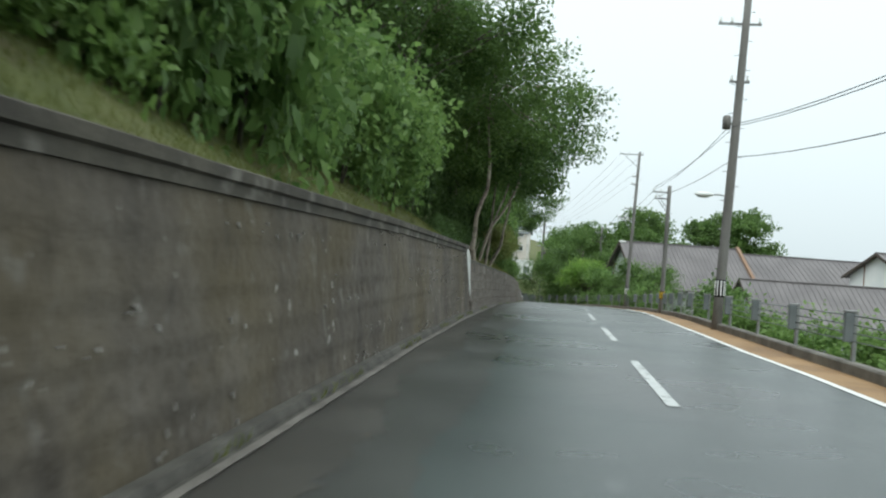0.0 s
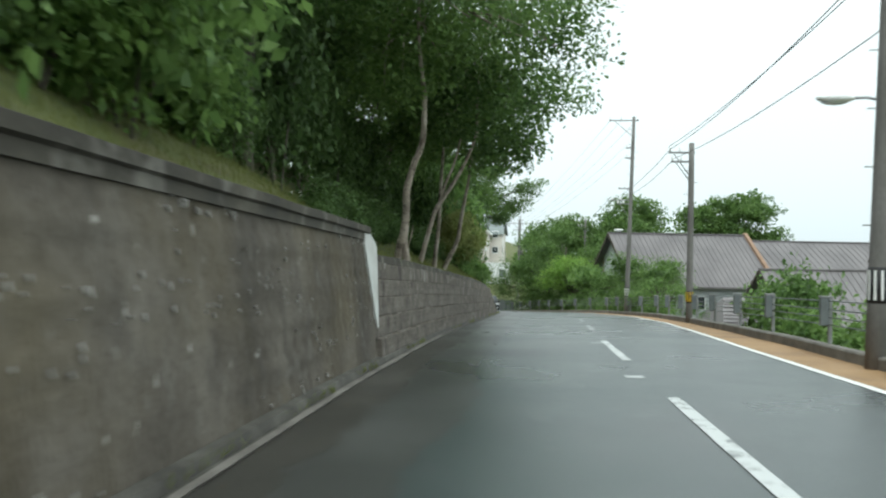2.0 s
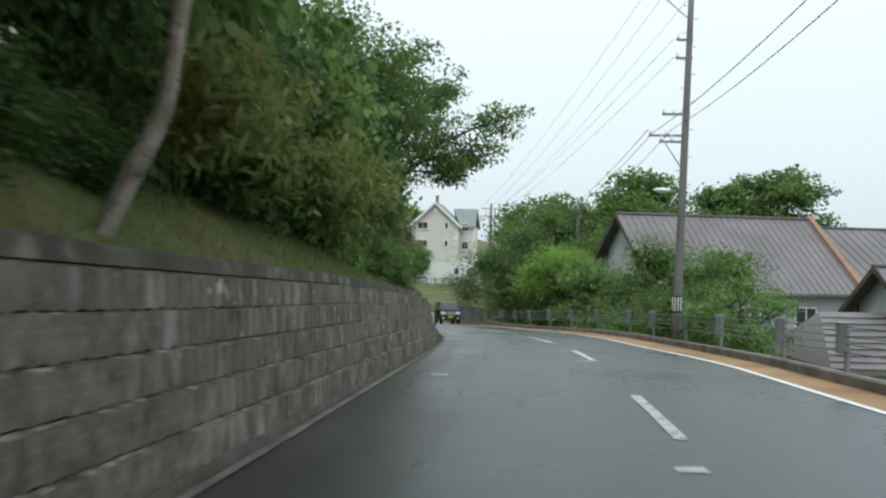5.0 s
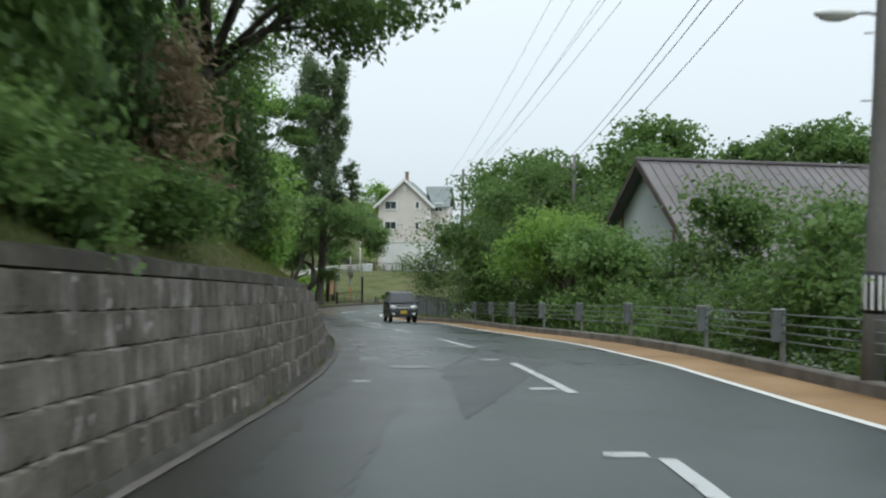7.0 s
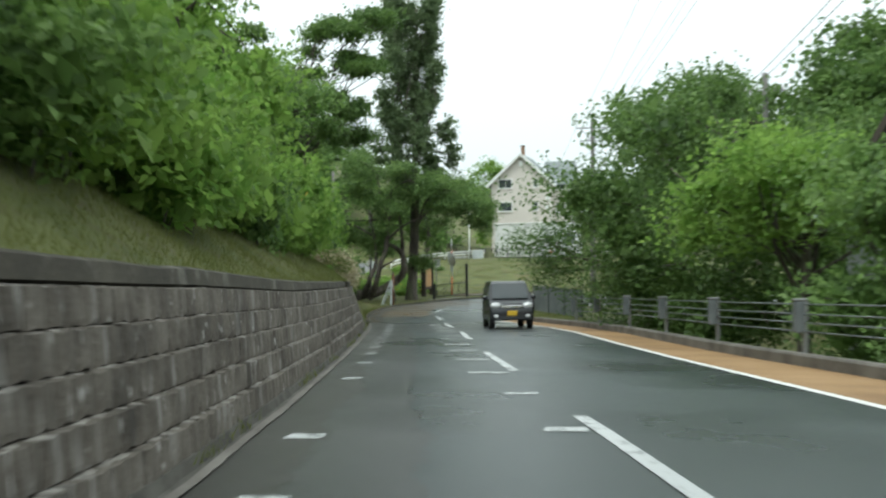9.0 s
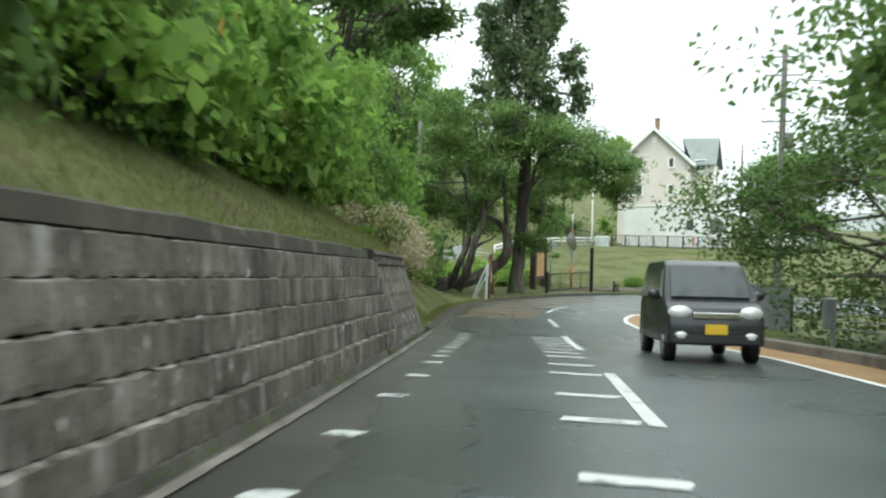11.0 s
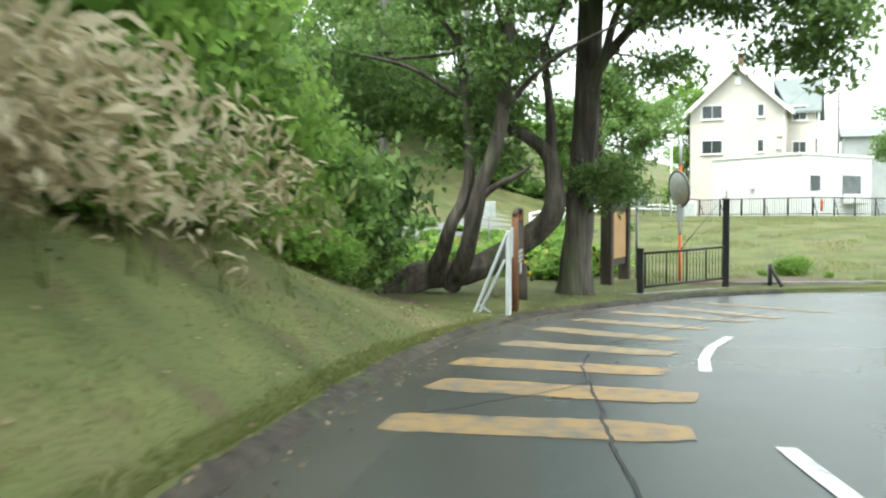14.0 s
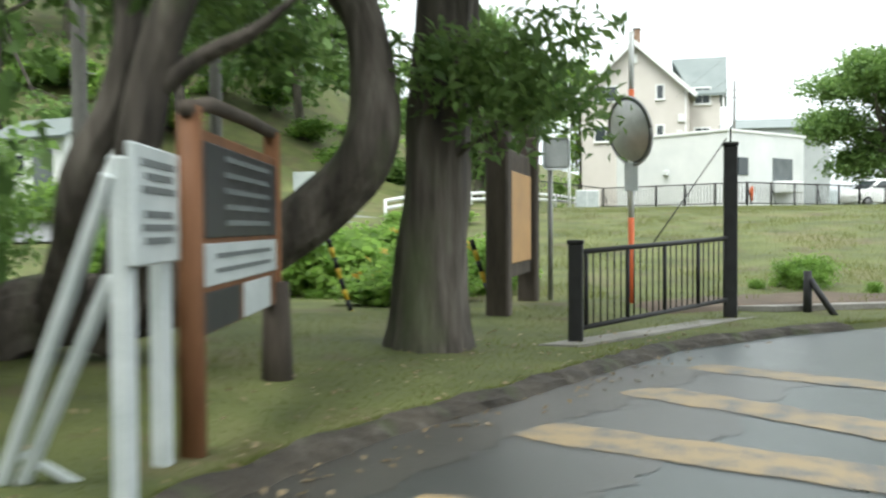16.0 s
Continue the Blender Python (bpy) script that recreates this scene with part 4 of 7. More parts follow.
def put_shrub(k, m):
    ob = kinds[k]
    if k in used:
        ob = copy_thing(ob, m)
    else:
        used.add(k)
        ob.matrix_basis = m
    ob["group"] = "shrubs on the bank"
    return ob


for u0, gap, lift in ((2.0, 1.2, 0.0), (3.3, 1.6, 0.2), (5.0, 2.0, 0.5)):
    y = 0.0
    while y < 124:
        if u0 > 4.5 and 30 < y < 60:
            y += 2
            continue
        u = u0 + rng.uniform(-0.35, 0.35) + (0.75 if y > 72 else 0.45 if y < 30 else 0.2)
        if (29 < y < 50 or y > 112.5) and u0 < 3:
            y += 1.2
            continue
        # kinds 8 and 9 carry shade in their leaf colour
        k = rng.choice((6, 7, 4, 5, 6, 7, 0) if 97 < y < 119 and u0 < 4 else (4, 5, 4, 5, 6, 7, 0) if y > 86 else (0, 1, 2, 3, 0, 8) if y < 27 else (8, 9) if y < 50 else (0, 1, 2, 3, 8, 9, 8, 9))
        x, yy, z = on_hill(u, y)
        s = rng.uniform(0.8, 1.25) if y > 76 else rng.uniform(0.6, 1.35)
        put_shrub(k, Matrix.Translation((x, yy, z - 0.15 + lift * 0.3)) @ Matrix.Rotation(rng.uniform(0, 6.28), 4, "Z") @ Matrix.Diagonal((s, s, s * rng.uniform(0.9, 1.2) if y > 76 else s * rng.uniform(0.95, 1.55), 1)))
        y += gap * rng.uniform(0.8, 1.2)

# birches leaning over the wall
def birch(y, u, lean, seed, h=9.0, r=0.12, count=10500):
    base = on_hill(u, y)
    rg = random.Random(seed)
    head = (lean[0], lean[1], h)
    blobs = []
    for k in range(9):
        t = rg.uniform(0.35, 1.1)
        blobs.append((head[0] * t + rg.uniform(-1.4, 3.1), head[1] * t + rg.uniform(-1.8, 1.8), h * t * rg.uniform(0.75, 1.0), rg.uniform(0.9, 1.5), rg.uniform(0.9, 1.5), rg.uniform(0.7, 1.3)))
    return tree("birch_tree", base, [((0, 0, -0.3), head, r, r * 0.35)], blobs, count, 0.17, LEAF_BIRCH, BARK_BIRCH, "tall pale-barked birch leaning over the block wall", seed, 0.36, inside=False)


def rel_to(base, pts):
    return [(x - base[0], y - base[1], z - base[2]) for x, y, z in pts]


def stemmed_birch(base, stems, head, seed, h, count, label="tall pale-barked birch leaning over the block wall"):
    """A birch whose crooked stems are drawn as lines of points; its crown spreads round the head."""
    rg = random.Random(seed)
    blobs = []
    for k in range(10):
        t = rg.uniform(0.0, 1.0)
        blobs.append((head[0] * (0.6 + 0.5 * t) + rg.uniform(-1.3, 2.9), head[1] + rg.uniform(-1.8, 1.8), h * (0.5 + 0.55 * t), rg.uniform(0.9, 1.4), rg.uniform(0.9, 1.4), rg.uniform(0.6, 1.1)))
    top = stems[0][0][-1]
    r = stems[0][1][-1]
    ob = tree("birch_tree", base, [(top, (head[0], head[1], h), r, r * 0.35)], blobs, count, 0.17, LEAF_BIRCH, BARK_BIRCH, label, seed, 0.36, inside=False)
    for pts, rad in stems:
        knotty("stem", [(pts, rad)], BARK_BIRCH, ob, "pale crooked stem", 0.1, 4)
    return ob


B = (-3.1, 37.7, 1.25)
stemmed_birch(B, [(rel_to(B, [(-3.08, 37.7, 1.75), (-3.03, 37.7, 2.1), (-2.99, 37.7, 2.55), (-2.98, 37.72, 3.1), (-2.82, 37.75, 3.7), (-2.62, 37.8, 4.3), (-2.6, 37.9, 5.4)]), [0.125, 0.1, 0.092, 0.088, 0.08, 0.074, 0.06]),
                  (rel_to(B, [(-3.22, 37.68, 1.1), (-3.18, 37.7, 1.4), (-3.09, 37.7, 1.85)]), [0.13, 0.1, 0.11]), (rel_to(B, [(-2.92, 37.68, 1.05), (-2.96, 37.7, 1.35), (-3.05, 37.7, 1.85)]), [0.1, 0.085, 0.1]),
                  (rel_to(B, [(-2.96, 37.68, 1.6), (-2.84, 37.6, 1.95), (-2.8, 37.55, 2.2)]), [0.022, 0.016, 0.008])], (0.6, 0.3, 0), 31, 8.6, 9000, "thick pale birch with a split foot on the wall's crown")
B = (-3.07, 41.2, 1.15)
stemmed_birch(B, [(rel_to(B, [(-3.12, 41.2, 1.0), (-2.98, 41.2, 1.5), (-2.88, 41.2, 1.87), (-2.64, 41.2, 2.7), (-2.42, 41.2, 3.07), (-2.1, 41.2, 3.57), (-1.78, 41.25, 4.17), (-1.5, 41.3, 4.9)]), [0.09, 0.076, 0.07, 0.062, 0.056, 0.052, 0.048, 0.04]),
                  (rel_to(B, [(-2.66, 41.2, 2.65), (-2.52, 41.25, 2.97), (-2.37, 41.3, 3.48), (-2.14, 41.35, 4.07), (-1.95, 41.4, 4.8)]), [0.046, 0.044, 0.04, 0.036, 0.03])], (2.1, 0.6, 0), 32, 8.0, 10000, "pale birch with a forked leaning stem on the wall's crown")
B = (-3.0, 44.7, 1.05)
stemmed_birch(B, [(rel_to(B, [(-3.02, 44.7, 0.9), (-2.94, 44.7, 1.7), (-2.88, 44.7, 2.28), (-2.81, 44.7, 3.79), (-2.75, 44.75, 5.0)]), [0.085, 0.07, 0.064, 0.058, 0.045])], (0.5, 0.2, 0), 33, 7.6, 9500, "slim straight pale birch on the wall's crown")
B = (-3.05, 48.6, 1.0)
stemmed_birch(B, [(rel_to(B, [(-3.12, 48.6, 0.9), (-2.8, 48.6, 1.55), (-2.55, 48.6, 2.1), (-2.45, 48.6, 2.8), (-2.2, 48.65, 4.2)]), [0.095, 0.085, 0.075, 0.07, 0.05])], (1.2, 0.3, 0), 34, 7.0, 9000, "pale birch leaning out from the wall's crown")
birch(36.0, 4.0, (-0.3, -0.5, 0), 35, 10, 0.13)
birch(41.0, 4.5, (0.5, 0.0, 0), 36, 11, 0.13)
birch(47.5, 3.6, (1.2, 0.6, 0), 37, 10, 0.12)


def broad(y, u, h, reach, seed, mat=LEAF_BIRCH, count=8000, r=0.16, name="broadleaf_tree", label="dark broad-leaved tree overhanging the road from the bank", leaf=0.18, x_lean=0.8, low=0.45, inside=True):
    base = on_hill(u, y)
    rg = random.Random(seed)
    blobs = [(x_lean + rg.uniform(-1, 1) * reach, rg.uniform(-1, 1) * reach, h * rg.uniform(low, 1.0), reach * rg.uniform(0.3, 0.5), reach * rg.uniform(0.3, 0.5), h * rg.uniform(0.08, 0.16)) for _ in range(11)]
    return tree(name, base, [((0, 0, -0.3), (x_lean * 0.6, 0, h * 0.75), r, r * 0.4)], blobs, count, leaf, mat, BARK, label, seed, 0.38, inside=inside)


# dark tree whose open limbs reach out over the road
OVER = on_hill(3.0, 77.4)
rg = random.Random(41)
limbs, blobs = [], []
fork = Vector((0.35, 0.6, 3.0))
limbs.append(([(0, 0, -0.3), (0.1, 0.2, 1.0), (0.15, 0.45, 2.1), tuple(fork)], [0.2, 0.17, 0.15, 0.14], 12))
for ex, ey, ez in ((5.6, -1.2, 5.6), (4.6, 0.8, 4.6), (3.6, -3.0, 6.6), (2.2, 1.8, 6.6), (0.6, -2.2, 7.4), (-1.8, 0.4, 7.0), (-1.2, -4.0, 6.2), (1.8, -5.0, 6.8), (3.2, -0.6, 3.4)):
    e = Vector((ex, ey, ez))
    mid = fork.lerp(e, 0.5) + Vector((0, 0, 0.45))
    limbs.append(([fork, fork.lerp(mid, 0.5) + Vector((0, 0, 0.15)), mid, mid.lerp(e, 0.5) + Vector((0, 0, 0.1)), e], [0.085, 0.07, 0.05, 0.035, 0.014], 7))
    for t in (0.45, 0.6, 0.75, 0.9, 1.0):
        for side in (-1, 1):
            p = fork.lerp(e, t) + Vector((0, 0, 0.45 * math.sin(math.pi * t)))
            q = p + Vector((rg.uniform(-0.7, 1.0), rg.uniform(-0.9, 0.9), rg.uniform(-0.5, 0.6)))
            limbs.append(([p, p.lerp(q, 0.5) + Vector((0, 0, 0.08)), q], [0.022, 0.015, 0.006], 5))
            blobs.append((q.x, q.y, q.z, rg.uniform(0.45, 0.75), rg.uniform(0.45, 0.75), rg.uniform(0.16, 0.3)))
tree("broadleaf_tree", OVER, [((0, 0, -0.3), tuple(fork), 0.18, 0.13)], blobs[:1], 120, 0.15, LEAF_BIRCH, BARK, "dark tree with open limbs reaching over the road", 41, 0.26, extra=limbs, inside=False)
leaves("foliage", clumps(blobs, 15000, 412, 0.24, 14, 0.2), 0.165, LEAF_BIRCH, bpy.data.objects["broadleaf_tree"], 413, 0.25, 2.1)
broad(71.5, 4.6, 5.2, 2.8, 415, count=11000, x_lean=0.5, low=0.3, leaf=0.155, inside=False)
broad(33.0, 3.6, 8.0, 3.0, 416, count=14000, x_lean=1.0, low=0.45, inside=False)
broad(29.0, 5.2, 8.0, 2.8, 417, count=9000, x_lean=0.6, low=0.5, inside=False)
# trees whose leaf colour is darkened for the shade deep in the bank
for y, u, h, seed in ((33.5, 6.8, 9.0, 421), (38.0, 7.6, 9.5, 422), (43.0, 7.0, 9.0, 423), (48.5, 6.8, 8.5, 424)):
    broad(y, u, h, 3.0, seed, LEAF_SHADED, 9000, label="broad-leaved tree deep in the wooded bank, leaves darkened as shade", name="bank_tree", low=0.12)
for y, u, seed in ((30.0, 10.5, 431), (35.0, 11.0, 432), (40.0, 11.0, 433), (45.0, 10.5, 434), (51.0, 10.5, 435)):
    broad(y, u, 8.0, 3.3, seed, LEAF_SHADED, 7000, label="broad-leaved tree deep in the wooded bank, leaves darkened as shade", name="bank_tree", low=0.08, leaf=0.24)
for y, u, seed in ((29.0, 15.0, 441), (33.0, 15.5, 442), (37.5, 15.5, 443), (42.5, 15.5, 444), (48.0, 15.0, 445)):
    broad(y, u, 7.5, 3.4, seed, LEAF_SHADED, 5000, label="broad-leaved tree deep in the wooded bank, leaves darkened as shade", name="bank_tree", low=0.05, leaf=0.34)
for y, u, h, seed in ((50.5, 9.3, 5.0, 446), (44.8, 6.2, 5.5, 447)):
    broad(y, u, h, 2.4, seed, LEAF_SHADED, 8000, label="broad-leaved tree deep in the wooded bank, leaves darkened as shade", name="bank_tree", low=0.0, leaf=0.22, x_lean=0.0)
broad(69.5, 4.2, 5.2, 2.6, 411, count=9000, x_lean=0.8, low=0.3, leaf=0.155, inside=False)
broad(66.0, 5.0, 7.0, 3.0, 40, count=9000, low=0.4, leaf=0.15, inside=False)
for y, u, h, seed in ((4, 8, 8, 42), (9.5, 9, 9, 43), (15, 8.5, 8.5, 44), (20.5, 8, 8.5, 45), (26, 8, 9, 46), (31, 7.5, 9, 47), (53, 6.5, 8.5, 48), (59, 7.0, 8, 49), (64.5, 7.0, 8, 50)):
    broad(y, u, h, 2.9, seed, count=7000, label="dark broad-leaved tree high on the wooded bank", name="bank_tree")
for y, u, h, seed in ((77, 7, 6.5, 51), (84, 7.5, 7, 52), (92, 7, 6.5, 53), (101, 5.5, 8.5, 54), (108, 7, 6, 55), (117, 9, 6, 56)):
    broad(y, u, h, 2.6, seed, LEAF_LIGHT if 96 < y < 112 else LEAF_BUSH, 8000, label="green broad-leaved tree on the bank", name="bank_tree", low=0.2)

broad(88.0, 4.6, 5.8, 2.0, 60, LEAF_BIRCH, 9000, label="green broad-leaved tree leaning from the bank", name="bank_tree", low=0.35, leaf=0.16, x_lean=0.6, inside=False)
broad(111.5, 5.0, 5.0, 2.3, 57, LEAF_BUSH, 7000, label="feathery green tree over the wall end", name="bank_tree", low=0.2)
broad(124.0, 6.6, 6.5, 3.0, 58, LEAF_LIGHT, 10000, label="green broad-leaved tree above the grass bank", name="bank_tree", low=0.25)
broad(130.0, 7.6, 7.0, 3.2, 59, LEAF_LIGHT, 10000, label="green broad-leaved tree above the grass bank", name="bank_tree", low=0.2)

# open vase-shaped tree above the wall's end
VASE = on_hill(4.2, 117.0)
rg = random.Random(14)
stems, blobs = [], []
for k in range(6):
    a = k * 1.05
    stems.append(((0.15 * math.cos(a), 0.15 * math.sin(a), -0.3), (1.7 * math.cos(a) + 0.5, 1.5 * math.sin(a), 7.4 + 0.5 * (k % 3)), 0.1, 0.035))
for k in range(46):
    a, q = rg.uniform(0, 6.28), 4.5 * math.sqrt(rg.uniform(0.05, 1))
    blobs.append((q * math.cos(a) + 0.6, q * math.sin(a), rg.uniform(5.6, 11.6) - 0.12 * q, rg.uniform(0.6, 1.05), rg.uniform(0.6, 1.05), rg.uniform(0.2, 0.4)))
tree("locust_tree", VASE, stems, blobs, 24000, 0.165, LEAF_BIRCH, BARK, "open feathery tree with several thin diverging stems on the bank", 63, 0.26)

# poplar and the low many-stemmed tree by the gate
POP = (-13.55, 139.1, -4.62)
rg = random.Random(8)
blobs = []
for k in range(44):
    a, z = k * 2.4, 7.2 + 13.0 * (k + 0.5) / 44
    q = (3.1 - 0.1 * (z - 7)) * math.sqrt(rg.uniform(0.05, 1.0))
    blobs.append((q * math.cos(a) + 0.2, q * math.sin(a), z, rg.uniform(0.45, 0.75), rg.uniform(0.45, 0.75), rg.uniform(1.0, 1.7)))
tree("poplar_tree", POP, [((0.05, 0, -0.3), (0.6, 0.2, 19.5), 0.26, 0.07)], blobs, 30000, 0.19, LEAF_POPLAR, BARK, "tall dark poplar with a thick furrowed trunk beside the gate", 61, 0.25)
poplar = bpy.data.objects["poplar_tree"]
knotty("bark", [([(0.02, 0, -0.3), (0.04, 0, 0.25), (0.07, 0, 0.8), (0.13, 0.01, 2.0), (0.28, 0.05, 4.5), (0.42, 0.09, 8.0)], [0.56, 0.41, 0.34, 0.31, 0.28, 0.23])], BARK, poplar, "thick furrowed bark", 0.2, 13)
shoots = [(0.2, -0.55, 2.7, 0.45, 0.3, 0.35), (0.6, -0.5, 2.75, 0.5, 0.4, 0.4), (1.1, -0.4, 2.6, 0.5, 0.4, 0.4), (1.45, -0.4, 2.35, 0.4, 0.4, 0.35), (0.9, -0.4, 2.2, 0.4, 0.35, 0.3), (1.3, -0.4, 3.0, 0.4, 0.35, 0.3)]
leaves("shoot", clumps(shoots, 1600, 66, 0.2, 9, 0.2), 0.16, LEAF_WALNUT, poplar, 67, 0.15, 2.8, label="leafy green side shoots")
for b in shoots:
    tubes("twig", [([(0.05, -0.1, b[2] - 0.5), (b[0] * 0.6, b[1] * 0.6, b[2] - 0.15), b[:3]], [0.03, 0.018, 0.008], 6)], BARK, poplar)
LOW = (-16.6, 137.8, -4.55)
rel = lambda x, y, z: (x - LOW[0], y - LOW[1], z - LOW[2])
creeping = ([rel(-17.2, 137.0, -4.6), rel(-16.7, 137.2, -4.15), rel(-15.75, 137.6, -4.02), rel(-14.93, 138.1, -3.62), rel(-14.2, 138.2, -3.1), rel(-13.82, 138.1, -2.6), rel(-13.85, 138.2, -1.9), rel(-14.0, 138.2, -1.35), rel(-14.52, 138.0, -0.95), rel(-15.4, 138.0, -0.6), rel(-16.6, 138.0, -0.1)], [0.4, 0.33, 0.29, 0.27, 0.25, 0.22, 0.18, 0.16, 0.13, 0.11, 0.08])
big = ([rel(-15.95, 137.3, -4.3), rel(-15.5, 136.9, -3.72), rel(-15.17, 136.5, -2.85), rel(-15.0, 136.5, -2.15), rel(-14.7, 136.45, -1.4), rel(-14.54, 136.5, -0.5), rel(-14.4, 136.6, 1.8)], [0.22, 0.19, 0.165, 0.155, 0.145, 0.13, 0.08])
second = ([rel(-16.45, 137.25, -4.25), rel(-16.0, 136.9, -3.6), rel(-15.7, 136.6, -2.95), rel(-15.42, 136.65, -2.35), rel(-15.32, 136.7, -1.5), rel(-15.75, 137.2, 1.2)], [0.2, 0.165, 0.14, 0.125, 0.11, 0.06])
third = ([rel(-13.9, 138.2, -1.7), rel(-13.95, 138.4, -0.6), rel(-14.2, 138.6, 1.2)], [0.13, 0.11, 0.06])
branch = ([rel(-15.08, 136.5, -2.45), rel(-14.67, 136.5, -2.14), rel(-14.23, 136.5, -1.95), rel(-13.9, 136.5, -1.72)], [0.085, 0.065, 0.05, 0.02])
rg = random.Random(9)
roof = interp([(-2.4, 6.6), (-1.65, 7.7), (-0.4, 9.2), (1.5, 9.4), (3.7, 8.5), (6.0, 7.9), (8.1, 6.9), (8.8, 6.0), (9.2, 5.3)])
floor_of = interp([(-2.4, 3.6), (1.0, 4.0), (3.0, 4.6), (5.9, 5.3), (7.6, 5.0), (9.2, 4.9)])
blobs = []
for k in range(64):
    x = -2.4 + 11.0 * (k + 0.5) / 64
    z = floor_of(x) + (roof(x) - floor_of(x)) * rg.random() ** 0.75
    blobs.append((x, rg.uniform(-2.4, 2.0), z, rg.uniform(0.7, 1.2), rg.uniform(0.7, 1.2), rg.uniform(0.25, 0.45)))
blobs += [(8.1, -1.0, 4.9, 0.6, 0.6, 0.35), (8.4, -0.9, 4.5, 0.4, 0.4, 0.3), (8.7, -1.1, 5.4, 0.5, 0.5, 0.3)]
for k in range(15):
    blobs.append((rg.uniform(-2.3, 1.6), rg.uniform(-1.3, 2.4), rg.uniform(3.1, 4.7), rg.uniform(0.5, 0.85), rg.uniform(0.5, 0.85), rg.uniform(0.2, 0.4)))
# boughs spread from the heads of the stems; every twig springs from the bough next to it
boughs = [([rel(-13.2, 139.0, 0.1), rel(-12.73, 138.9, 0.89), rel(-11.5, 138.2, 1.7), rel(-9.7, 137.4, 1.7), rel(-8.0, 136.9, 0.9)], [0.15, 0.12, 0.09, 0.06, 0.025]),
          ([rel(-12.9, 138.9, 0.6), rel(-12.2, 138.0, 2.0), rel(-10.8, 137.0, 2.6), rel(-9.2, 136.4, 2.2)], [0.1, 0.075, 0.05, 0.02]),
          ([rel(-14.4, 136.6, 1.4), rel(-14.0, 136.0, 2.6), rel(-12.9, 135.6, 3.2)], [0.08, 0.055, 0.02]),
          ([rel(-14.5, 136.6, 1.0), rel(-15.0, 136.8, 2.6), rel(-15.3, 137.0, 3.9)], [0.08, 0.05, 0.02]),
          ([rel(-15.75, 137.2, 1.0), rel(-16.6, 137.0, 2.2), rel(-17.4, 136.8, 2.8)], [0.06, 0.045, 0.02]),
          ([rel(-15.5, 136.9, -0.3), rel(-16.6, 136.3, 0.4), rel(-18.2, 136.0, 0.8)], [0.06, 0.045, 0.02]),
          ([rel(-14.2, 138.6, 1.0), rel(-13.7, 139.2, 2.4), rel(-13.2, 139.4, 3.2)], [0.06, 0.045, 0.02]),
          ([rel(-14.55, 136.5, -0.6), rel(-13.4, 136.0, 0.3), rel(-12.0, 135.7, 0.9)], [0.07, 0.05, 0.02])]
nodes = [Vector(p) for pts, rad in boughs for p in pts[1:]] + [Vector(p) for p in creeping[0][7:]]
twigs = []
for b in blobs:
    e = Vector(b[:3])
    p = min(nodes, key=lambda q: (q - e).length)
    twigs.append(([p, p.lerp(e, 0.5) + Vector((0, 0, 0.12)), e], [0.028, 0.018, 0.007], 5))
tree("walnut_tree", LOW, [(big[0][-2], big[0][-1], 0.12, 0.08)], blobs[:1], 40, 0.19, LEAF_WALNUT, BARK, "low many-stemmed tree with a creeping trunk and spreading crown", 62, 0.36, inside=False)
walnut = bpy.data.objects["walnut_tree"]
tubes("twig", twigs, BARK, walnut)["kind"] = "stuff"
leaves("foliage", clumps(blobs, 40000, 622, 0.3, 12, 0.25), 0.19, LEAF_WALNUT, walnut, 623, 0.3, 2.2)
for st in boughs:
    knotty("bough", [st], BARK, walnut, "", 0.12, 4)
for st in (creeping, big, second, third, branch):
    knotty("stem", [st], BARK, walnut, "dark furrowed leaning stem", 0.18, 8)

# trees on the valley side
def round_tree(name, base, h, reach, seed, mat, count, label, leaf=0.16, trunk=0.2, low=0.3, more=()):
    rg = random.Random(seed)
    blobs = []
    for k in range(16):
        a, q = rg.uniform(0, 6.28), math.sqrt(rg.uniform(0, 1))
        zz = rg.uniform(low, 0.92)
        wid = math.sqrt(max(0.1, 1 - ((zz - 0.55) / 0.5) ** 2))
        blobs.append((math.cos(a) * q * reach * wid * 0.8, math.sin(a) * q * reach * wid * 0.8, h * zz, reach * rg.uniform(0.28, 0.42), reach * rg.uniform(0.28, 0.42), h * rg.uniform(0.08, 0.13)))
    blobs += more
    return tree(name, base, [((0, 0, -0.4), (0.1, 0.1, h * 0.7), trunk, trunk * 0.4)], blobs, count, leaf, mat, BARK, label, seed, 0.4, inside=not more)


round_tree("maple_tree", (3.4, 107.5, -4.6), 10.6, 5.7, 71, LEAF_BIRCH, 28000, "spreading green tree behind the railing", 0.17, low=0.12)
round_tree("maple_tree", (1.2, 117.0, -4.7), 7.2, 4.2, 72, LEAF_BIRCH, 32000, "spreading green tree overhanging the corner of the road", 0.13, low=0.12, more=[(-5.4, 0.4, 3.7, 1.0, 0.9, 0.35), (-4.6, -0.2, 4.1, 1.1, 1.0, 0.4), (-4.4, 0.0, 3.1, 1.0, 1.0, 0.4), (-3.4, 0.0, 3.3, 1.3, 1.1, 0.6), (-3.2, 0.2, 4.3, 1.3, 1.1, 0.6), (-2.6, -0.3, 2.2, 1.2, 1.2, 0.7), (-4.2, 0.4, 2.5, 1.0, 1.0, 0.5), (-2.4, 0.3, 5.2, 1.3, 1.2, 0.6)])
round_tree("maple_tree", (4.1, 100.2, -4.4), 6.3, 3.2, 73, LEAF_LIGHT, 9000, "light green young tree behind the railing", 0.16, low=0.6)
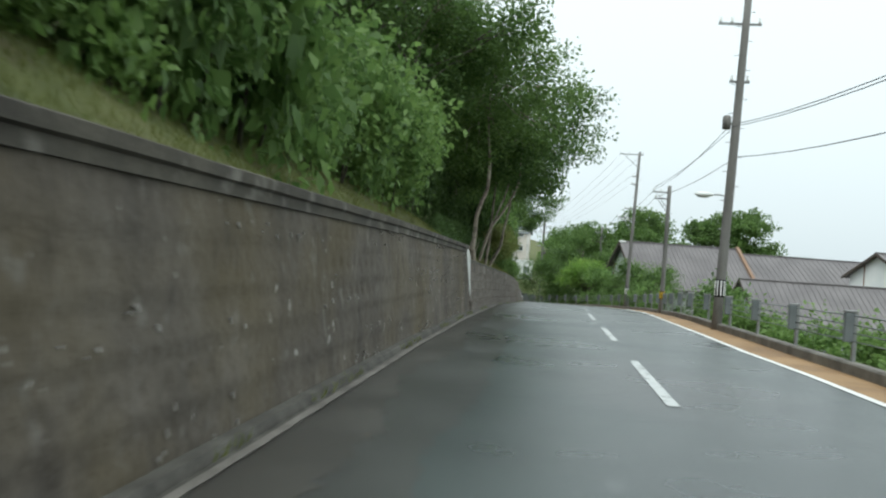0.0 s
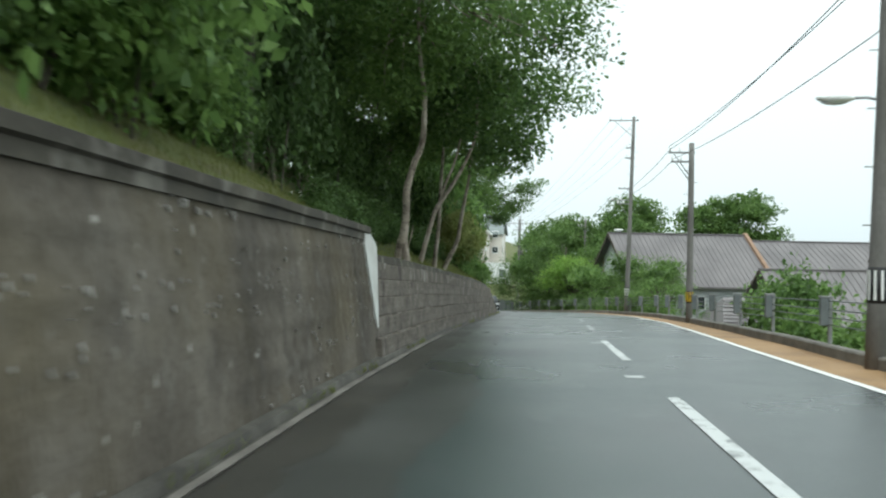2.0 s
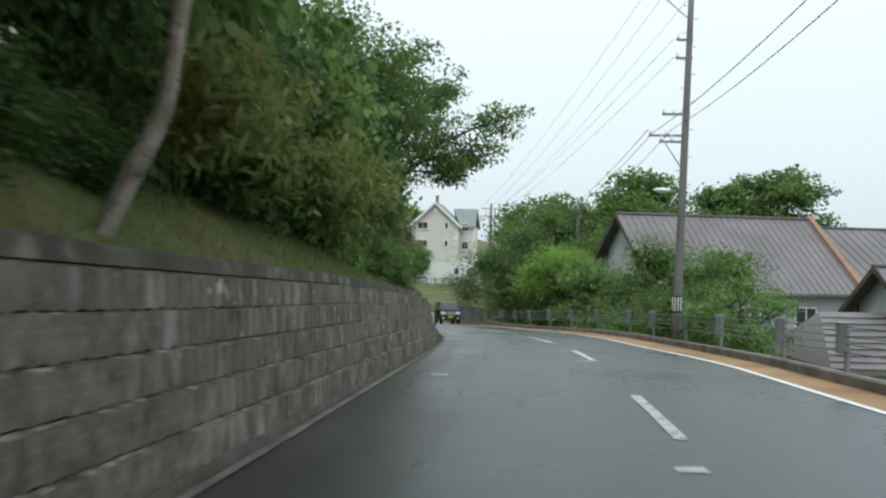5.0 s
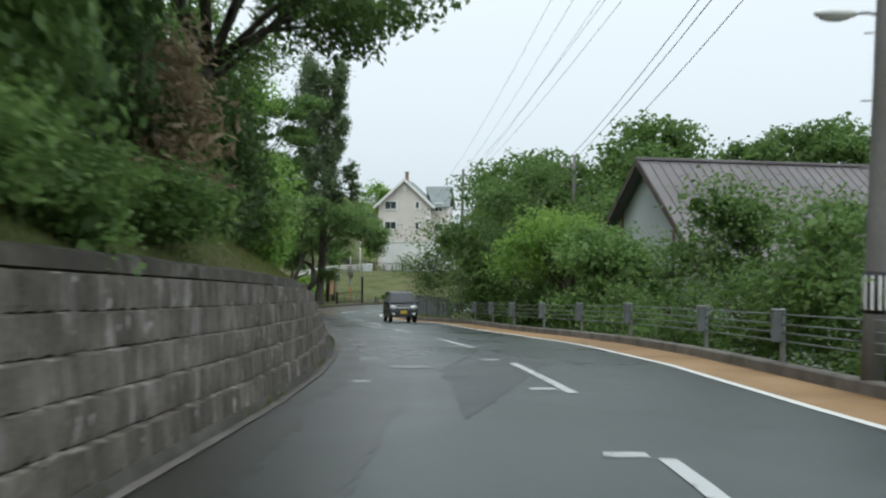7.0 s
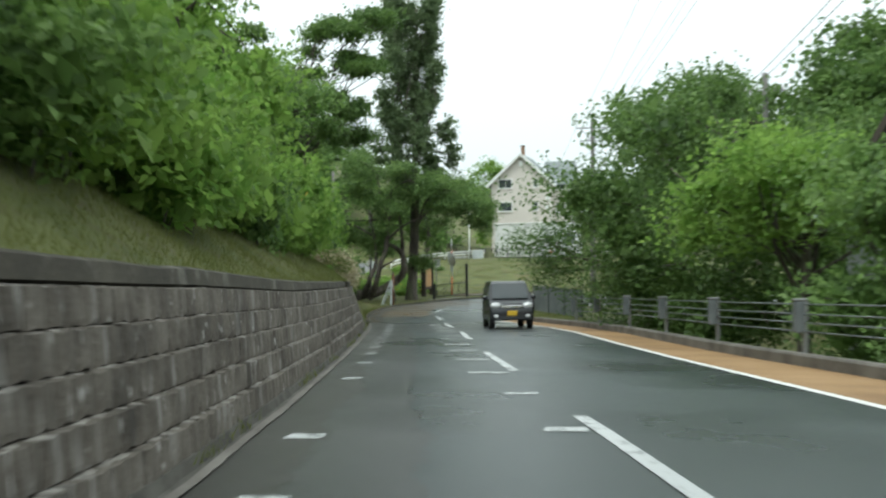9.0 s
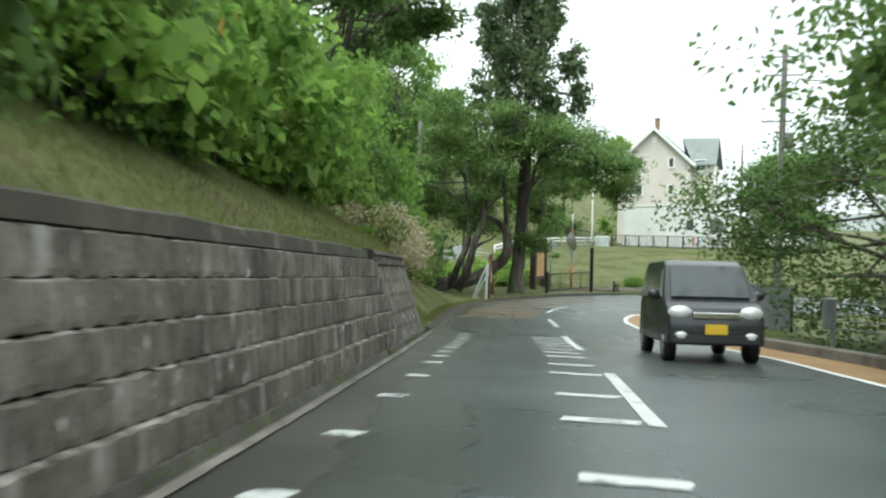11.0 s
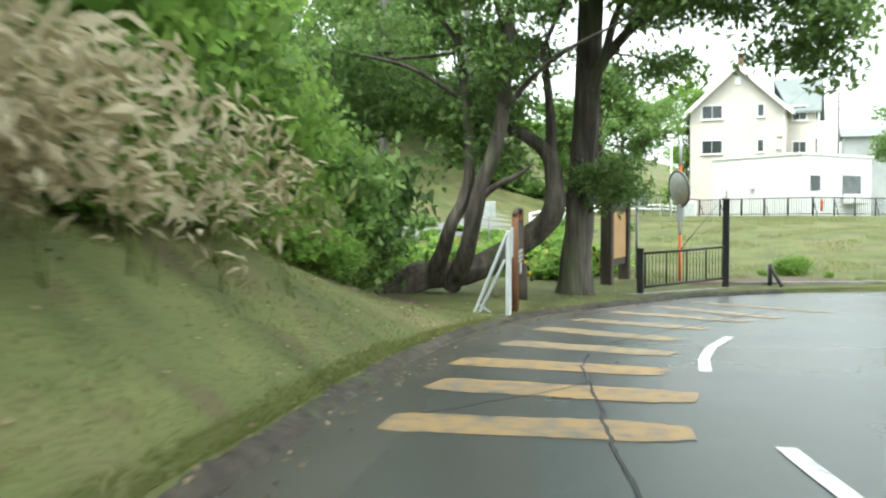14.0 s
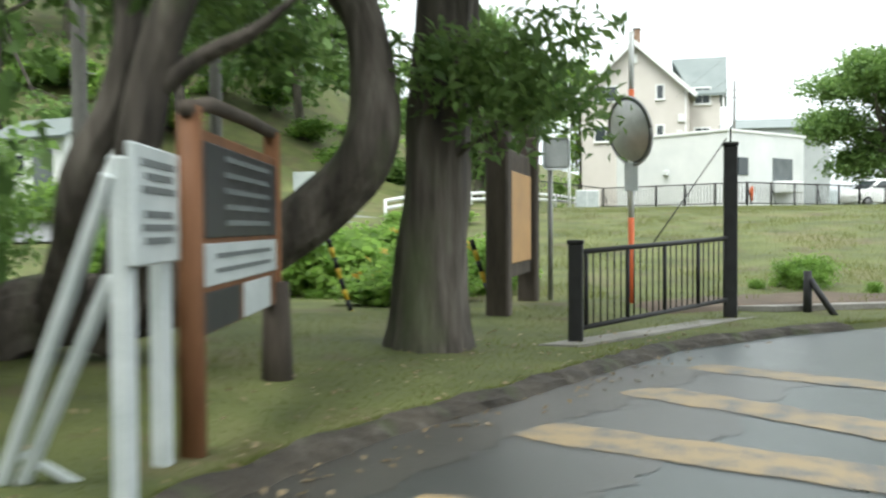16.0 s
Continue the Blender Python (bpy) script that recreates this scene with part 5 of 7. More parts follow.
round_tree("maple_tree", (5.2, 96.0, -4.2), 5.4, 2.5, 79, LEAF_BUSH, 10000, "light green young tree behind the railing", 0.16)
round_tree("ash_tree", (7.9, 85.5, -4.2), 6.4, 3.2, 74, LEAF_BIRCH, 11000, "feathery green tree in front of the gabled building", 0.13)
round_tree("ash_tree", (9.0, 79.0, -3.8), 5.2, 2.6, 75, LEAF_BIRCH, 8000, "feathery green tree beside the railing", 0.13)
round_tree("oak_tree", (8.8, 119, -5.5), 15.0, 8.4, 76, LEAF_BIRCH, 24000, "large dark round-crowned tree behind the gabled building", 0.34, 0.4)
round_tree("oak_tree", (23, 128, -5.5), 15.0, 6.5, 77, LEAF_BIRCH, 14000, "large flat-crowned tree beyond the roofs", 0.36, 0.4, 0.6)
round_tree("oak_tree", (1.6, 187, -2.3), 8.6, 6.0, 78, LEAF_BUSH, 30000, "large dark round-crowned tree on the grassy field", 0.24, 0.4, 0.2)
for x, y, h, sd in ((7.4, 70.5, 3.0, 81), (7.5, 74.5, 3.4, 82), (6.4, 88.5, 3.6, 83), (5.6, 92.5, 3.6, 84), (4.6, 96, 3.4, 85), (7.2, 81.0, 3.2, 90)):
    round_tree("sapling", (x, y, ROAD_Z(y) + drop(x - KERB_X(y), y) - 0.1), h, h * 0.48, sd, (LEAF_BIRCH, LEAF_BUSH)[sd % 2], 5000, "fine-leaved green sapling on the slope below the railing", 0.1, 0.05, 0.2)["group"] = "saplings below the railing"
for x, y, h, sd in ((7.5, 22, 1.5, 86), (7.2, 17.5, 1.25, 87), (7.5, 41.5, 2.1, 88), (7.3, 38.6, 2.0, 89), (7.7, 28, 1.6, 91), (7.6, 44.5, 1.9, 94), (7.4, 35.0, 1.5, 95)):
    s = h / 1.9
    ob = put_shrub(sd % 4, Matrix.Translation((x, y, ROAD_Z(y) + drop(x - KERB_X(y), y) - 0.1)) @ Matrix.Rotation(sd, 4, "Z") @ Matrix.Diagonal((s, s, s, 1)))
    tagged(ob, "green shrub on the slope below the railing", "shrub", "shrubs below the railing")
# undergrowth in leaves coloured darker to stand in for shade
rg = random.Random(31)
for k in range(30):
    y = 31.5 + k * 0.65
    x, yy, z = on_hill(1.75 + 0.5 * rg.random(), y)
    s = rg.uniform(0.3, 0.5)
    ob = put_shrub(rg.choice((8, 9)), Matrix.Translation((x, yy, z - 0.12)) @ Matrix.Rotation(k, 4, "Z") @ Matrix.Diagonal((s * 1.3, s * 1.3, s * 0.8, 1)))
    ob.name = "undergrowth_plant"
    tagged(ob, "low undergrowth round the birch trunks, leaves darkened as shade", "shrub", "undergrowth on the bank")
# ---- poles and cables ----
def utility_pole(x, y, base, h, r0, r1, lean=(0, 0), band=None, lamp=None, arms=(), can=None, bolts=True, label="grey concrete utility pole beside the kerb"):
    p = empty("utility_pole", Matrix.Translation((x, y, base)))
    at = lambda z: Vector((lean[0] * z / h, lean[1] * z / h, z))
    n = 8
    tubes("shaft", [([at(h * i / n - (0.3 if i == 0 else 0)) for i in range(n + 1)], [r0 + (r1 - r0) * i / n for i in range(n + 1)], 16)], POLE, p)
    if band:
        z, bh, dark, light = band
        rr = r0 + (r1 - r0) * z / h
        tubes("band", [([at(z - bh / 2), at(z + bh / 2)], [rr + 0.008] * 2, 16)], dark, p, "striped warning band")
        for k in range(10):
            a = 2 * math.pi * (k + 0.5) / 10
            c = at(z) + Vector((math.cos(a), math.sin(a), 0)) * (rr + 0.011)
            boxed("stripe", (0.008, 0.035, bh * 0.82), c, light, p, 0, "", Matrix.Rotation(a, 4, "Z"))
    if lamp:
        z, reach = lamp
        q = at(z)
        tubes("lamp_arm", [([q, q + Vector((-reach * 0.5, 0, 0.06)), q + Vector((-reach, 0, 0.05))], [0.022] * 3, 8)], STEEL, p)
        bm = bmesh.new()
        bmesh.ops.create_uvsphere(bm, u_segments=12, v_segments=8, radius=1, matrix=Matrix.Translation(q + Vector((-reach - 0.2, 0, 0.05))) @ Matrix.Diagonal((0.3, 0.12, 0.08, 1)))
        head = part("lamp_head", bm, WHITE, p, "white street lamp head", True)
        bm = bmesh.new()
        bmesh.ops.create_uvsphere(bm, u_segments=12, v_segments=6, radius=1, matrix=Matrix.Translation(q + Vector((-reach - 0.22, 0, 0.01))) @ Matrix.Diagonal((0.22, 0.09, 0.07, 1)))
        part("lamp_glass", bm, LENS, head, "clear lamp cover", True)
    for z, left, right, brace in arms:
        q = at(z)
        arm = boxed("crossarm", (left + right, 0.07, 0.07), q + Vector(((right - left) / 2, 0.14, 0)), STEEL, p, 0.005)
        for s in (-left + 0.06, -left * 0.5, right - 0.06):
            if abs(s) > 0.2:
                tubes("insulator", [([q + Vector((s, 0.14, 0.03)), q + Vector((s, 0.14, 0.08)), q + Vector((s, 0.14, 0.1)), q + Vector((s, 0.14, 0.2))], [0.025, 0.06, 0.035, 0.05], 8)], WHITE, arm, "white porcelain insulator")
        if brace:
            pipe("brace", q + Vector((-left * 0.8, 0.12, 0)), at(z - brace) + Vector((0, 0.1, 0)), 0.02, STEEL, p)
    if can:
        z, side, rad, hh = can
        q = at(z) + Vector((side, 0, 0))
        tubes("transformer", [([q, q + Vector((0, 0, hh * 0.85)), q + Vector((0, 0, hh))], [rad, rad, rad * 0.7], 14)], POLE, p, "grey transformer can")
        boxed("bracket", (abs(side), 0.06, 0.08), at(z + hh * 0.4) + Vector((side / 2, 0, 0)), STEEL, p)
    if bolts:
        for k in range(int((h - 2.4) / 0.45)):
            z = 2.2 + 0.45 * k
            q = at(z)
            s = 1 if k % 2 else -1
            pipe("step_bolt", q, q + Vector((s * 0.26, 0.05, 0)), 0.011, STEEL, p, seg=5)
    return tagged(p, label, "utility pole", "utility poles")


utility_pole(5.32, 29.76, -0.22, 10.6, 0.16, 0.105, (0.32, 0), (1.28, 0.55, BLACK, TRIM_WHITE), (4.1, 0.55), ((9.5, 0.8, 0.5, 0), (7.7, 0.3, 0.3, 0)), (6.2, -0.28, 0.13, 0.42), label="leaning concrete utility pole with lamp and transformer by the road")
utility_pole(6.1, 51.6, -0.88, 6.85, 0.13, 0.1, (0.03, 0), (0.98, 0.46, BLACK, YELLOW), None, ((6.5, 0.85, 0.15, 0.95), (6.15, 0.75, 0.1, 0.8)), label="short concrete utility pole with yellow and black band")
utility_pole(5.8, 72.3, -1.82, 11.95, 0.15, 0.09, (0.33, 0), (1.45, 0.56, BLACK, TRIM_WHITE), (5.1, 0.45), ((11.75, 1.45, 0.3, 1.0), (10.1, 0.4, 0.15, 0), (9.5, 0.4, 0.15, 0), (7.65, 0.75, 0.15, 0), (6.95, 1.15, 0.15, 0), (6.75, 0.8, 0.1, 0.95)), label="tall concrete utility pole with several crossarms by the kerb")
utility_pole(-1.5, 137.0, -4.72, 11.5, 0.18, 0.11, (0.1, 0), None, None, ((11.0, 1.0, 1.0, 0.8), (10.2, 0.8, 0.8, 0), (8.2, 0.9, 0.4, 0)), (7.0, 0.3, 0.2, 0.7), label="concrete utility pole with fittings behind the corner trees")


def cable(a, b, sag, r=0.011, name="cable"):
    a, b = Vector(a), Vector(b)
    pts = [a.lerp(b, i / 16) - Vector((0, 0, sag * 4 * (i / 16) * (1 - i / 16))) for i in range(17)]
    ob = tubes(name, [(pts, [r] * 17, 5)], BLACK)
    return tagged(ob, "black overhead cable between utility poles", "cable", "overhead cables")


utility_pole(5.9, 117.5, -5.6, 11.6, 0.18, 0.11, (0, 0), None, None, ((10.9, 0.8, 0.8, 0.7),), label="concrete utility pole hidden in the large tree's crown")
for (a, b, sag) in (((5.3, 29.9, 6.05), (5.35, 51.7, 5.75), 0.25), ((5.6, 29.9, 5.15), (5.5, 51.7, 5.4), 0.2), ((5.35, 51.7, 5.75), (4.95, 72.4, 5.2), 0.25), ((5.5, 51.7, 5.4), (5.6, 72.4, 5.35), 0.25),
                    ((5.6, 29.9, 6.2), (5.3, 51.7, 5.85), 0.2), ((5.3, 29.9, 6.05), (6.1, -20, 5.6), 1.2), ((5.6, 29.9, 5.15), (6.3, -20, 4.7), 1.1), ((5.6, 29.9, 6.2), (6.0, -20, 5.8), 1.2),
                    ((4.95, 72.4, 5.2), (5.3, 117.5, 5.3), 0.35), ((4.8, 72.4, 5.3), (5.1, 117.5, 5.4), 0.3), ((5.6, 72.4, 5.35), (6.5, 117.5, 5.3), 0.35),
                    ((4.75, 72.4, 9.95), (-2.4, 137, 6.4), 0.6), ((5.4, 72.4, 9.95), (-1.5, 137, 6.4), 0.6), ((6.3, 72.4, 9.95), (-0.7, 137, 6.4), 0.6), ((5.6, 72.4, 8.3), (-1.9, 137, 5.6), 0.6), ((5.6, 72.4, 7.7), (-1.4, 137, 5.5), 0.6),
                    ((-2.4, 137, 6.4), (-10, 215, 7.0), 0.8), ((-0.7, 137, 6.4), (-8, 215, 7.0), 0.8)):
    cable(a, b, sag, 0.007 if a[2] > 7 or a[1] > 100 else 0.011)

# ---- buildings on the valley side ----
def gable_building(name, origin, angle, length, depth, pitch, wall_base, roof_mat, wall_mat, label, seam=0.45, over=0.6, seams=True, windows=()):
    """origin: the ridge's first end. The ridge runs along local x; both slopes fall along local y."""
    b = empty(name, Matrix.Translation(origin) @ Matrix.Rotation(radians(angle), 4, "Z"))
    eave = -depth * pitch
    th = 0.14
    for s, nm in ((-1, "roof"), (1, "roof")):
        v = [(0, 0, 0), (length, 0, 0), (length, s * depth, eave), (0, s * depth, eave)]
        v += [(x, y, z - th) for x, y, z in v]
        roof = mesh_ob(nm, v, [(0, 1, 2, 3), (7, 6, 5, 4), (0, 4, 5, 1), (1, 5, 6, 2), (2, 6, 7, 3), (3, 7, 4, 0)], roof_mat, b, "standing-seam metal roof")
        if seams and s < 0:
            sl = math.hypot(depth, eave)
            bm = box(bmesh.new(), (0.035, sl, 0.05), (0, 0, 0))
            me_ob = None
            for k in range(int(length / seam) + 1):
                m = Matrix.Translation((min(length - 0.02, 0.02 + k * seam), s * depth / 2, eave / 2 + 0.02)) @ Matrix.Rotation(math.atan2(eave, depth) * s, 4, "X")
                if me_ob is None:
                    me_ob = part("seam", bm, roof_mat, roof)
                    me_ob.matrix_local = m
                else:
                    o = new("seam", me_ob.data)
                    o.parent = roof
                    o.matrix_local = m
    boxed("ridge_cap", (length + 0.1, 0.3, 0.12), (length / 2, 0, 0.03), roof_mat, b, 0.02)
    d, wb = depth - over, wall_base
    top = eave * d / depth - th - 0.02
    g0, g1 = over * 0.9, length - over * 0.9
    v = []
    for x in (g0, g1):
        v += [(x, -d, wb), (x, d, wb), (x, d, top), (x, 0, -th - 0.03), (x, -d, top)]
    mesh_ob("wall", v, [(0, 1, 2, 3, 4), (9, 8, 7, 6, 5), (0, 4, 9, 5), (1, 6, 7, 2), (2, 7, 8, 3), (3, 8, 9, 4)], wall_mat, b, "plastered wall")
    for x in (g0 - 0.012, ):
        for yy in (-d * 0.45, d * 0.5):
            boxed("timber_post", (0.05, 0.13, top - wb + (d - abs(yy)) * pitch), (x, yy, (wb + top + (d - abs(yy)) * pitch) / 2), WOOD_BROWN, b)
    for s in (-1, 1):
        L = math.hypot(depth, eave)
        boxed("bargeboard", (0.06, L, 0.24), (-0.02, s * depth / 2, eave / 2 - 0.12), WOOD_DARK, b, 0, "", Matrix.Rotation(math.atan2(eave, depth) * s, 4, "X"))
    for wx, wz, ww, wh in windows:
        fr = boxed("window", (ww + 0.16, 0.08, wh + 0.16), (wx, -d - 0.01, wz), TRIM_WHITE, b, 0.01)
        boxed("pane", (ww, 0.04, wh), (wx, -d - 0.045, wz), DARK_GLASS, fr)
        boxed("mullion", (0.05, 0.05, wh), (wx, -d - 0.055, wz), TRIM_WHITE, fr)
    return tagged(b, label, "building")


A = gable_building("gabled_building", (6.85, 99.3, 4.0), 15, 12.9, 5.9, 0.77, -9.0, ROOF, PLASTER, "large gabled building with brown-grey seamed roof and grey walls", windows=((6.0, -5.9, 1.2, 1.0), (9.5, -5.9, 1.2, 1.0)))
L = math.hypot(5.9, 5.9 * 0.77)
for s in (-1, 1):
    boxed("parapet", (0.35, L + 0.1, 0.32), (12.95, s * 2.95, -5.9 * 0.77 / 2 + 0.1), COPPER, A, 0.03, "rust-brown raised roof edge", Matrix.Rotation(math.atan2(-0.77, 1) * s, 4, "X"))
gable_building("gabled_building", (19.6, 103.9, 3.55), 15, 24, 6.5, 0.6, -9.0, ROOF, PLASTER, "long building with a brown-grey metal roof joined to the gabled one", 0.6)
gable_building("gabled_building", (16.0, 82.85, 1.05), 9, 16, 5.0, 0.72, -8.0, ROOF, PLASTER, "low gabled house with a brown-grey seamed roof below the road", 0.5)
gable_building("white_house", (31.5, 97, 4.4), 20, 14, 5.0, 0.5, -10.0, ROOF, WHITE, "white-walled house with a dark roof beyond the long roof", 0.6)
lean = empty("tiled_porch_roof", Matrix.Translation((12.6, 77.8, -2.9)) @ Matrix.Rotation(radians(9), 4, "Z"))
bm = bmesh.new()
v = [bm.verts.new(p) for p in ((0, 0, 0), (4.4, -0.6, 0), (4.0, 3.4, 2.0), (1.2, 3.4, 2.0), (0, 6, 0.2), (0, 0, -0.2), (4.4, -0.6, -0.2), (4.0, 3.4, 1.8), (1.2, 3.4, 1.8), (0, 6, 0))]
for q in ((0, 1, 2, 3), (0, 3, 4), (8, 7, 6, 5), (9, 8, 5), (0, 5, 6, 1), (1, 6, 7, 2), (4, 9, 5, 0), (2, 7, 8, 3), (3, 8, 9, 4)):
    bm.faces.new([v[i] for i in q])
part("roof", bm, ROOF, lean)
for k in range(9):
    t = k / 9
    pipe("tile_course", Vector((0.02 + 1.2 * t, 3.4 * t, 2.0 * t + 0.02)), Vector((4.4 - 0.4 * t, -0.6 + 4.0 * t, 2.0 * t + 0.02)), 0.035, ROOF, lean, seg=6)
boxed("wall", (3.6, 2.6, 3.4), (2.1, 2.2, -1.6), PLASTER, lean)
tagged(lean, "small grey tiled roof beside the low house", "roof")

# ---- house and white box building beyond the field ----
def window_on(parent, x, y, z, w, h, panes=2):
    fr = boxed("window", (w + 0.24, 0.1, h + 0.24), (x, y, z), TRIM_WHITE, parent, 0.015)
    for k in range(panes):
        pw = w / panes - 0.05
        boxed("pane", (pw, 0.04, h), (x - w / 2 + w / panes * (k + 0.5), y - 0.045, z), DARK_GLASS, fr)
    boxed("sill", (w + 0.3, 0.16, 0.06), (x, y - 0.05, z - h / 2 - 0.14), TRIM_WHITE, fr)
    return fr


hs = empty("house", Matrix.Translation((-12.35, 206.9, -2.2)) @ Matrix.Rotation(radians(-5), 4, "Z"))
W, EV, PK = 4.15, 9.6, 13.4
v = []
for y in (0, 8.5):
    v += [(-W, y, -0.5), (W, y, -0.5), (W, y, EV), (0, y, PK - 0.15), (-W, y, EV)]
mesh_ob("wall", v, [(4, 3, 2, 1, 0), (5, 6, 7, 8, 9), (0, 1, 6, 5), (1, 2, 7, 6), (4, 0, 5, 9)], CREAM, hs, "cream clapboard wall")
for s in (-1, 1):
    v = [(0, -0.55, PK), (0, 9.0, PK), (s * (W + 0.65), 9.0, EV - 0.62), (s * (W + 0.65), -0.55, EV - 0.62)]
    v += [(x, y, z - 0.2) for x, y, z in v]
    mesh_ob("roof", v, [(0, 1, 2, 3), (7, 6, 5, 4), (0, 4, 5, 1), (1, 5, 6, 2), (2, 6, 7, 3), (3, 7, 4, 0)], TEAL_ROOF, hs, "grey-green shingle roof")
    sl = math.hypot(W + 0.65, PK - EV + 0.62)
    boxed("bargeboard", (sl, 0.1, 0.34), (s * (W + 0.65) / 2, -0.6, (PK + EV - 0.62) / 2 - 0.12), TRIM_WHITE, hs, 0, "white bargeboard", Matrix.Rotation(s * math.atan2(PK - EV + 0.62, W + 0.65), 4, "Y"))
bm = box(bmesh.new(), (0.5, 0.5, 1.6), (0.1, 1.2, PK + 0.35), 0.03)
ch = part("chimney", bm, COPPER, hs, "brown chimney")
boxed("chimney_cap", (0.62, 0.62, 0.1), (0.1, 1.2, PK + 1.15), WOOD_DARK, ch)
for z in (9.3, 6.15):
    window_on(hs, -2.2, -0.04, z, 1.75, 1.1)
    window_on(hs, 2.0, -0.04, z, 0.5, 1.0, 1)
boxed("vent", (0.5, 0.12, 0.7), (0, -0.05, 12.0), TRIM_WHITE, hs, 0.02)
boxed("meter_box", (0.45, 0.2, 0.6), (3.6, -0.1, 7.2), WHITE, hs, 0.02)
boxed("meter_box", (0.4, 0.2, 0.5), (3.5, -0.1, 6.0), WHITE, hs, 0.02)
pipe("drainpipe", Vector((3.95, -0.1, 0)), Vector((3.95, -0.1, 9.4)), 0.05, TRIM_WHITE, hs)
bay = boxed("bay", (2.3, 7.0, 9.9), (W + 1.15, 5.0, 4.45), CREAM, hs, 0, "cream side wing")
for z in (9.3, 6.15):
    window_on(bay, W + 1.0, 1.45, z - 0.25, 1.1, 1.15)
    boxed("corner_window", (0.1, 1.6, 1.3), (W + 2.32, 3.2, z), DARK_GLASS, bay)
v = [(W - 1.5, 4.2, PK - 0.9), (W + 2.8, 4.2, PK - 0.9), (W + 2.8, 1.1, EV - 0.4), (W + 0.2, 1.1, EV - 0.4), (W + 2.8, 8.8, EV - 0.4), (W - 1.5, 8.8, EV - 0.4)]
v += [(x, y, z - 0.2) for x, y, z in v]
mesh_ob("wing_roof", v, [(0, 3, 2, 1), (0, 1, 4, 5), (6, 7, 8, 9), (6, 11, 10, 7), (3, 9, 8, 2), (1, 2, 8, 7), (1, 7, 10, 4), (4, 10, 11, 5), (0, 6, 9, 3), (5, 11, 6, 0)], TEAL_ROOF, hs, "grey-green wing roof")
pipe("corner_post", Vector((W + 2.6, 1.3, -0.3)), Vector((W + 2.6, 1.3, EV - 0.5)), 0.07, TRIM_WHITE, hs)
tagged(hs, "tall cream gabled house with grey-green roof beyond the field", "house")

ang = math.degrees(math.atan2(-4.37, 5.29))
shed = empty("white_box_building", Matrix.Translation((-12.97, 181.1, -2.45)) @ Matrix.Rotation(radians(ang), 4, "Z"))
boxed("wall", (6.86, 6.6, 3.6), (3.43, 3.3, 1.75), WHITE, shed, 0.02, "white metal wall")
boxed("roof_trim", (7.0, 6.74, 0.14), (3.43, 3.3, 3.58), TRIM_WHITE, shed, 0.02)
boxed("wall_lamp", (0.3, 0.2, 0.25), (3.3, -0.1, 1.7), WHITE, shed, 0.03)
boxed("window", (0.1, 0.8, 0.85), (6.88, 1.2, 1.9), DARK_GLASS, shed, 0.01)
boxed("shutter", (0.1, 1.7, 1.2), (6.88, 4.6, 1.8), POST_GREY, shed, 0.02)
boxed("tank", (0.7, 1.5, 0.6), (7.3, 4.4, 0.95), WHITE, shed, 0.06, "white cabinet on the wall")
tagged(shed, "white flat-roofed box building on the grassy rise", "building")
hyd = empty("hydrant", Matrix.Translation((-6.55, 177.1, -2.1)))
tubes("body", [([(0, 0, -0.2), (0, 0, 0.7), (0, 0, 0.85), (0, 0, 0.95)], [0.16, 0.16, 0.13, 0.04], 12)], ORANGE, hyd)
pipe("nozzle", Vector((-0.25, 0, 0.6)), Vector((0.25, 0, 0.6)), 0.06, ORANGE, hyd)
hyd.scale = (0.5, 0.5, 0.6)
tagged(hyd, "red fire hydrant beside the white building", "hydrant")


def mesh_fence(pts, zf, h, label, posts_every=1.6, mat=POST_GREY, braces=True):
    f = empty("picket_fence", Matrix.Translation((*pts[0], zf(*pts[0]))))
    o = Vector((*pts[0], zf(*pts[0])))
    for (xa, ya), (xb, yb) in zip(pts, pts[1:]):
        a, b = Vector((xa, ya, zf(xa, ya))) - o, Vector((xb, yb, zf(xb, yb))) - o
        n = max(1, round((b - a).length / posts_every))
        for k in range(n + 1):
            q = a.lerp(b, k / n)
            pipe("post", q + Vector((0, 0, -0.2)), q + Vector((0, 0, h)), 0.045, mat, f, seg=6)
            if braces and k % 2:
                pipe("brace", q + Vector((0, 0, h * 0.9)), q + Vector((0.25, 0.35, 0)), 0.025, mat, f, seg=5)
        for z in (0.12, h - 0.04):
            pipe("rail", a + Vector((0, 0, z)), b + Vector((0, 0, z)), 0.028, mat, f, seg=5)
        m = round((b - a).length / 0.16)
        for k in range(m):
            q = a.lerp(b, (k + 0.5) / m)
            pipe("picket", q + Vector((0, 0, 0.12)), q + Vector((0, 0, h - 0.04)), 0.014, mat, f, seg=4)
    return tagged(f, label, "fence")


def field_z(x, y):
    return ROAD_Z(y) + hill(LEFT(y) - x, y)


mesh_fence([(-22, 178.5), (-13.5, 177.4), (-7.2, 172.6), (-1.5, 178.5), (4, 182)], field_z, 1.05, "thin dark picket fence round the white building", mat=BLACK_IRON)

# ---- gate, signs and mirror at the bend ----
def gz(x, y):
    return ROAD_Z(y) + hill(LEFT(y) - x, y)


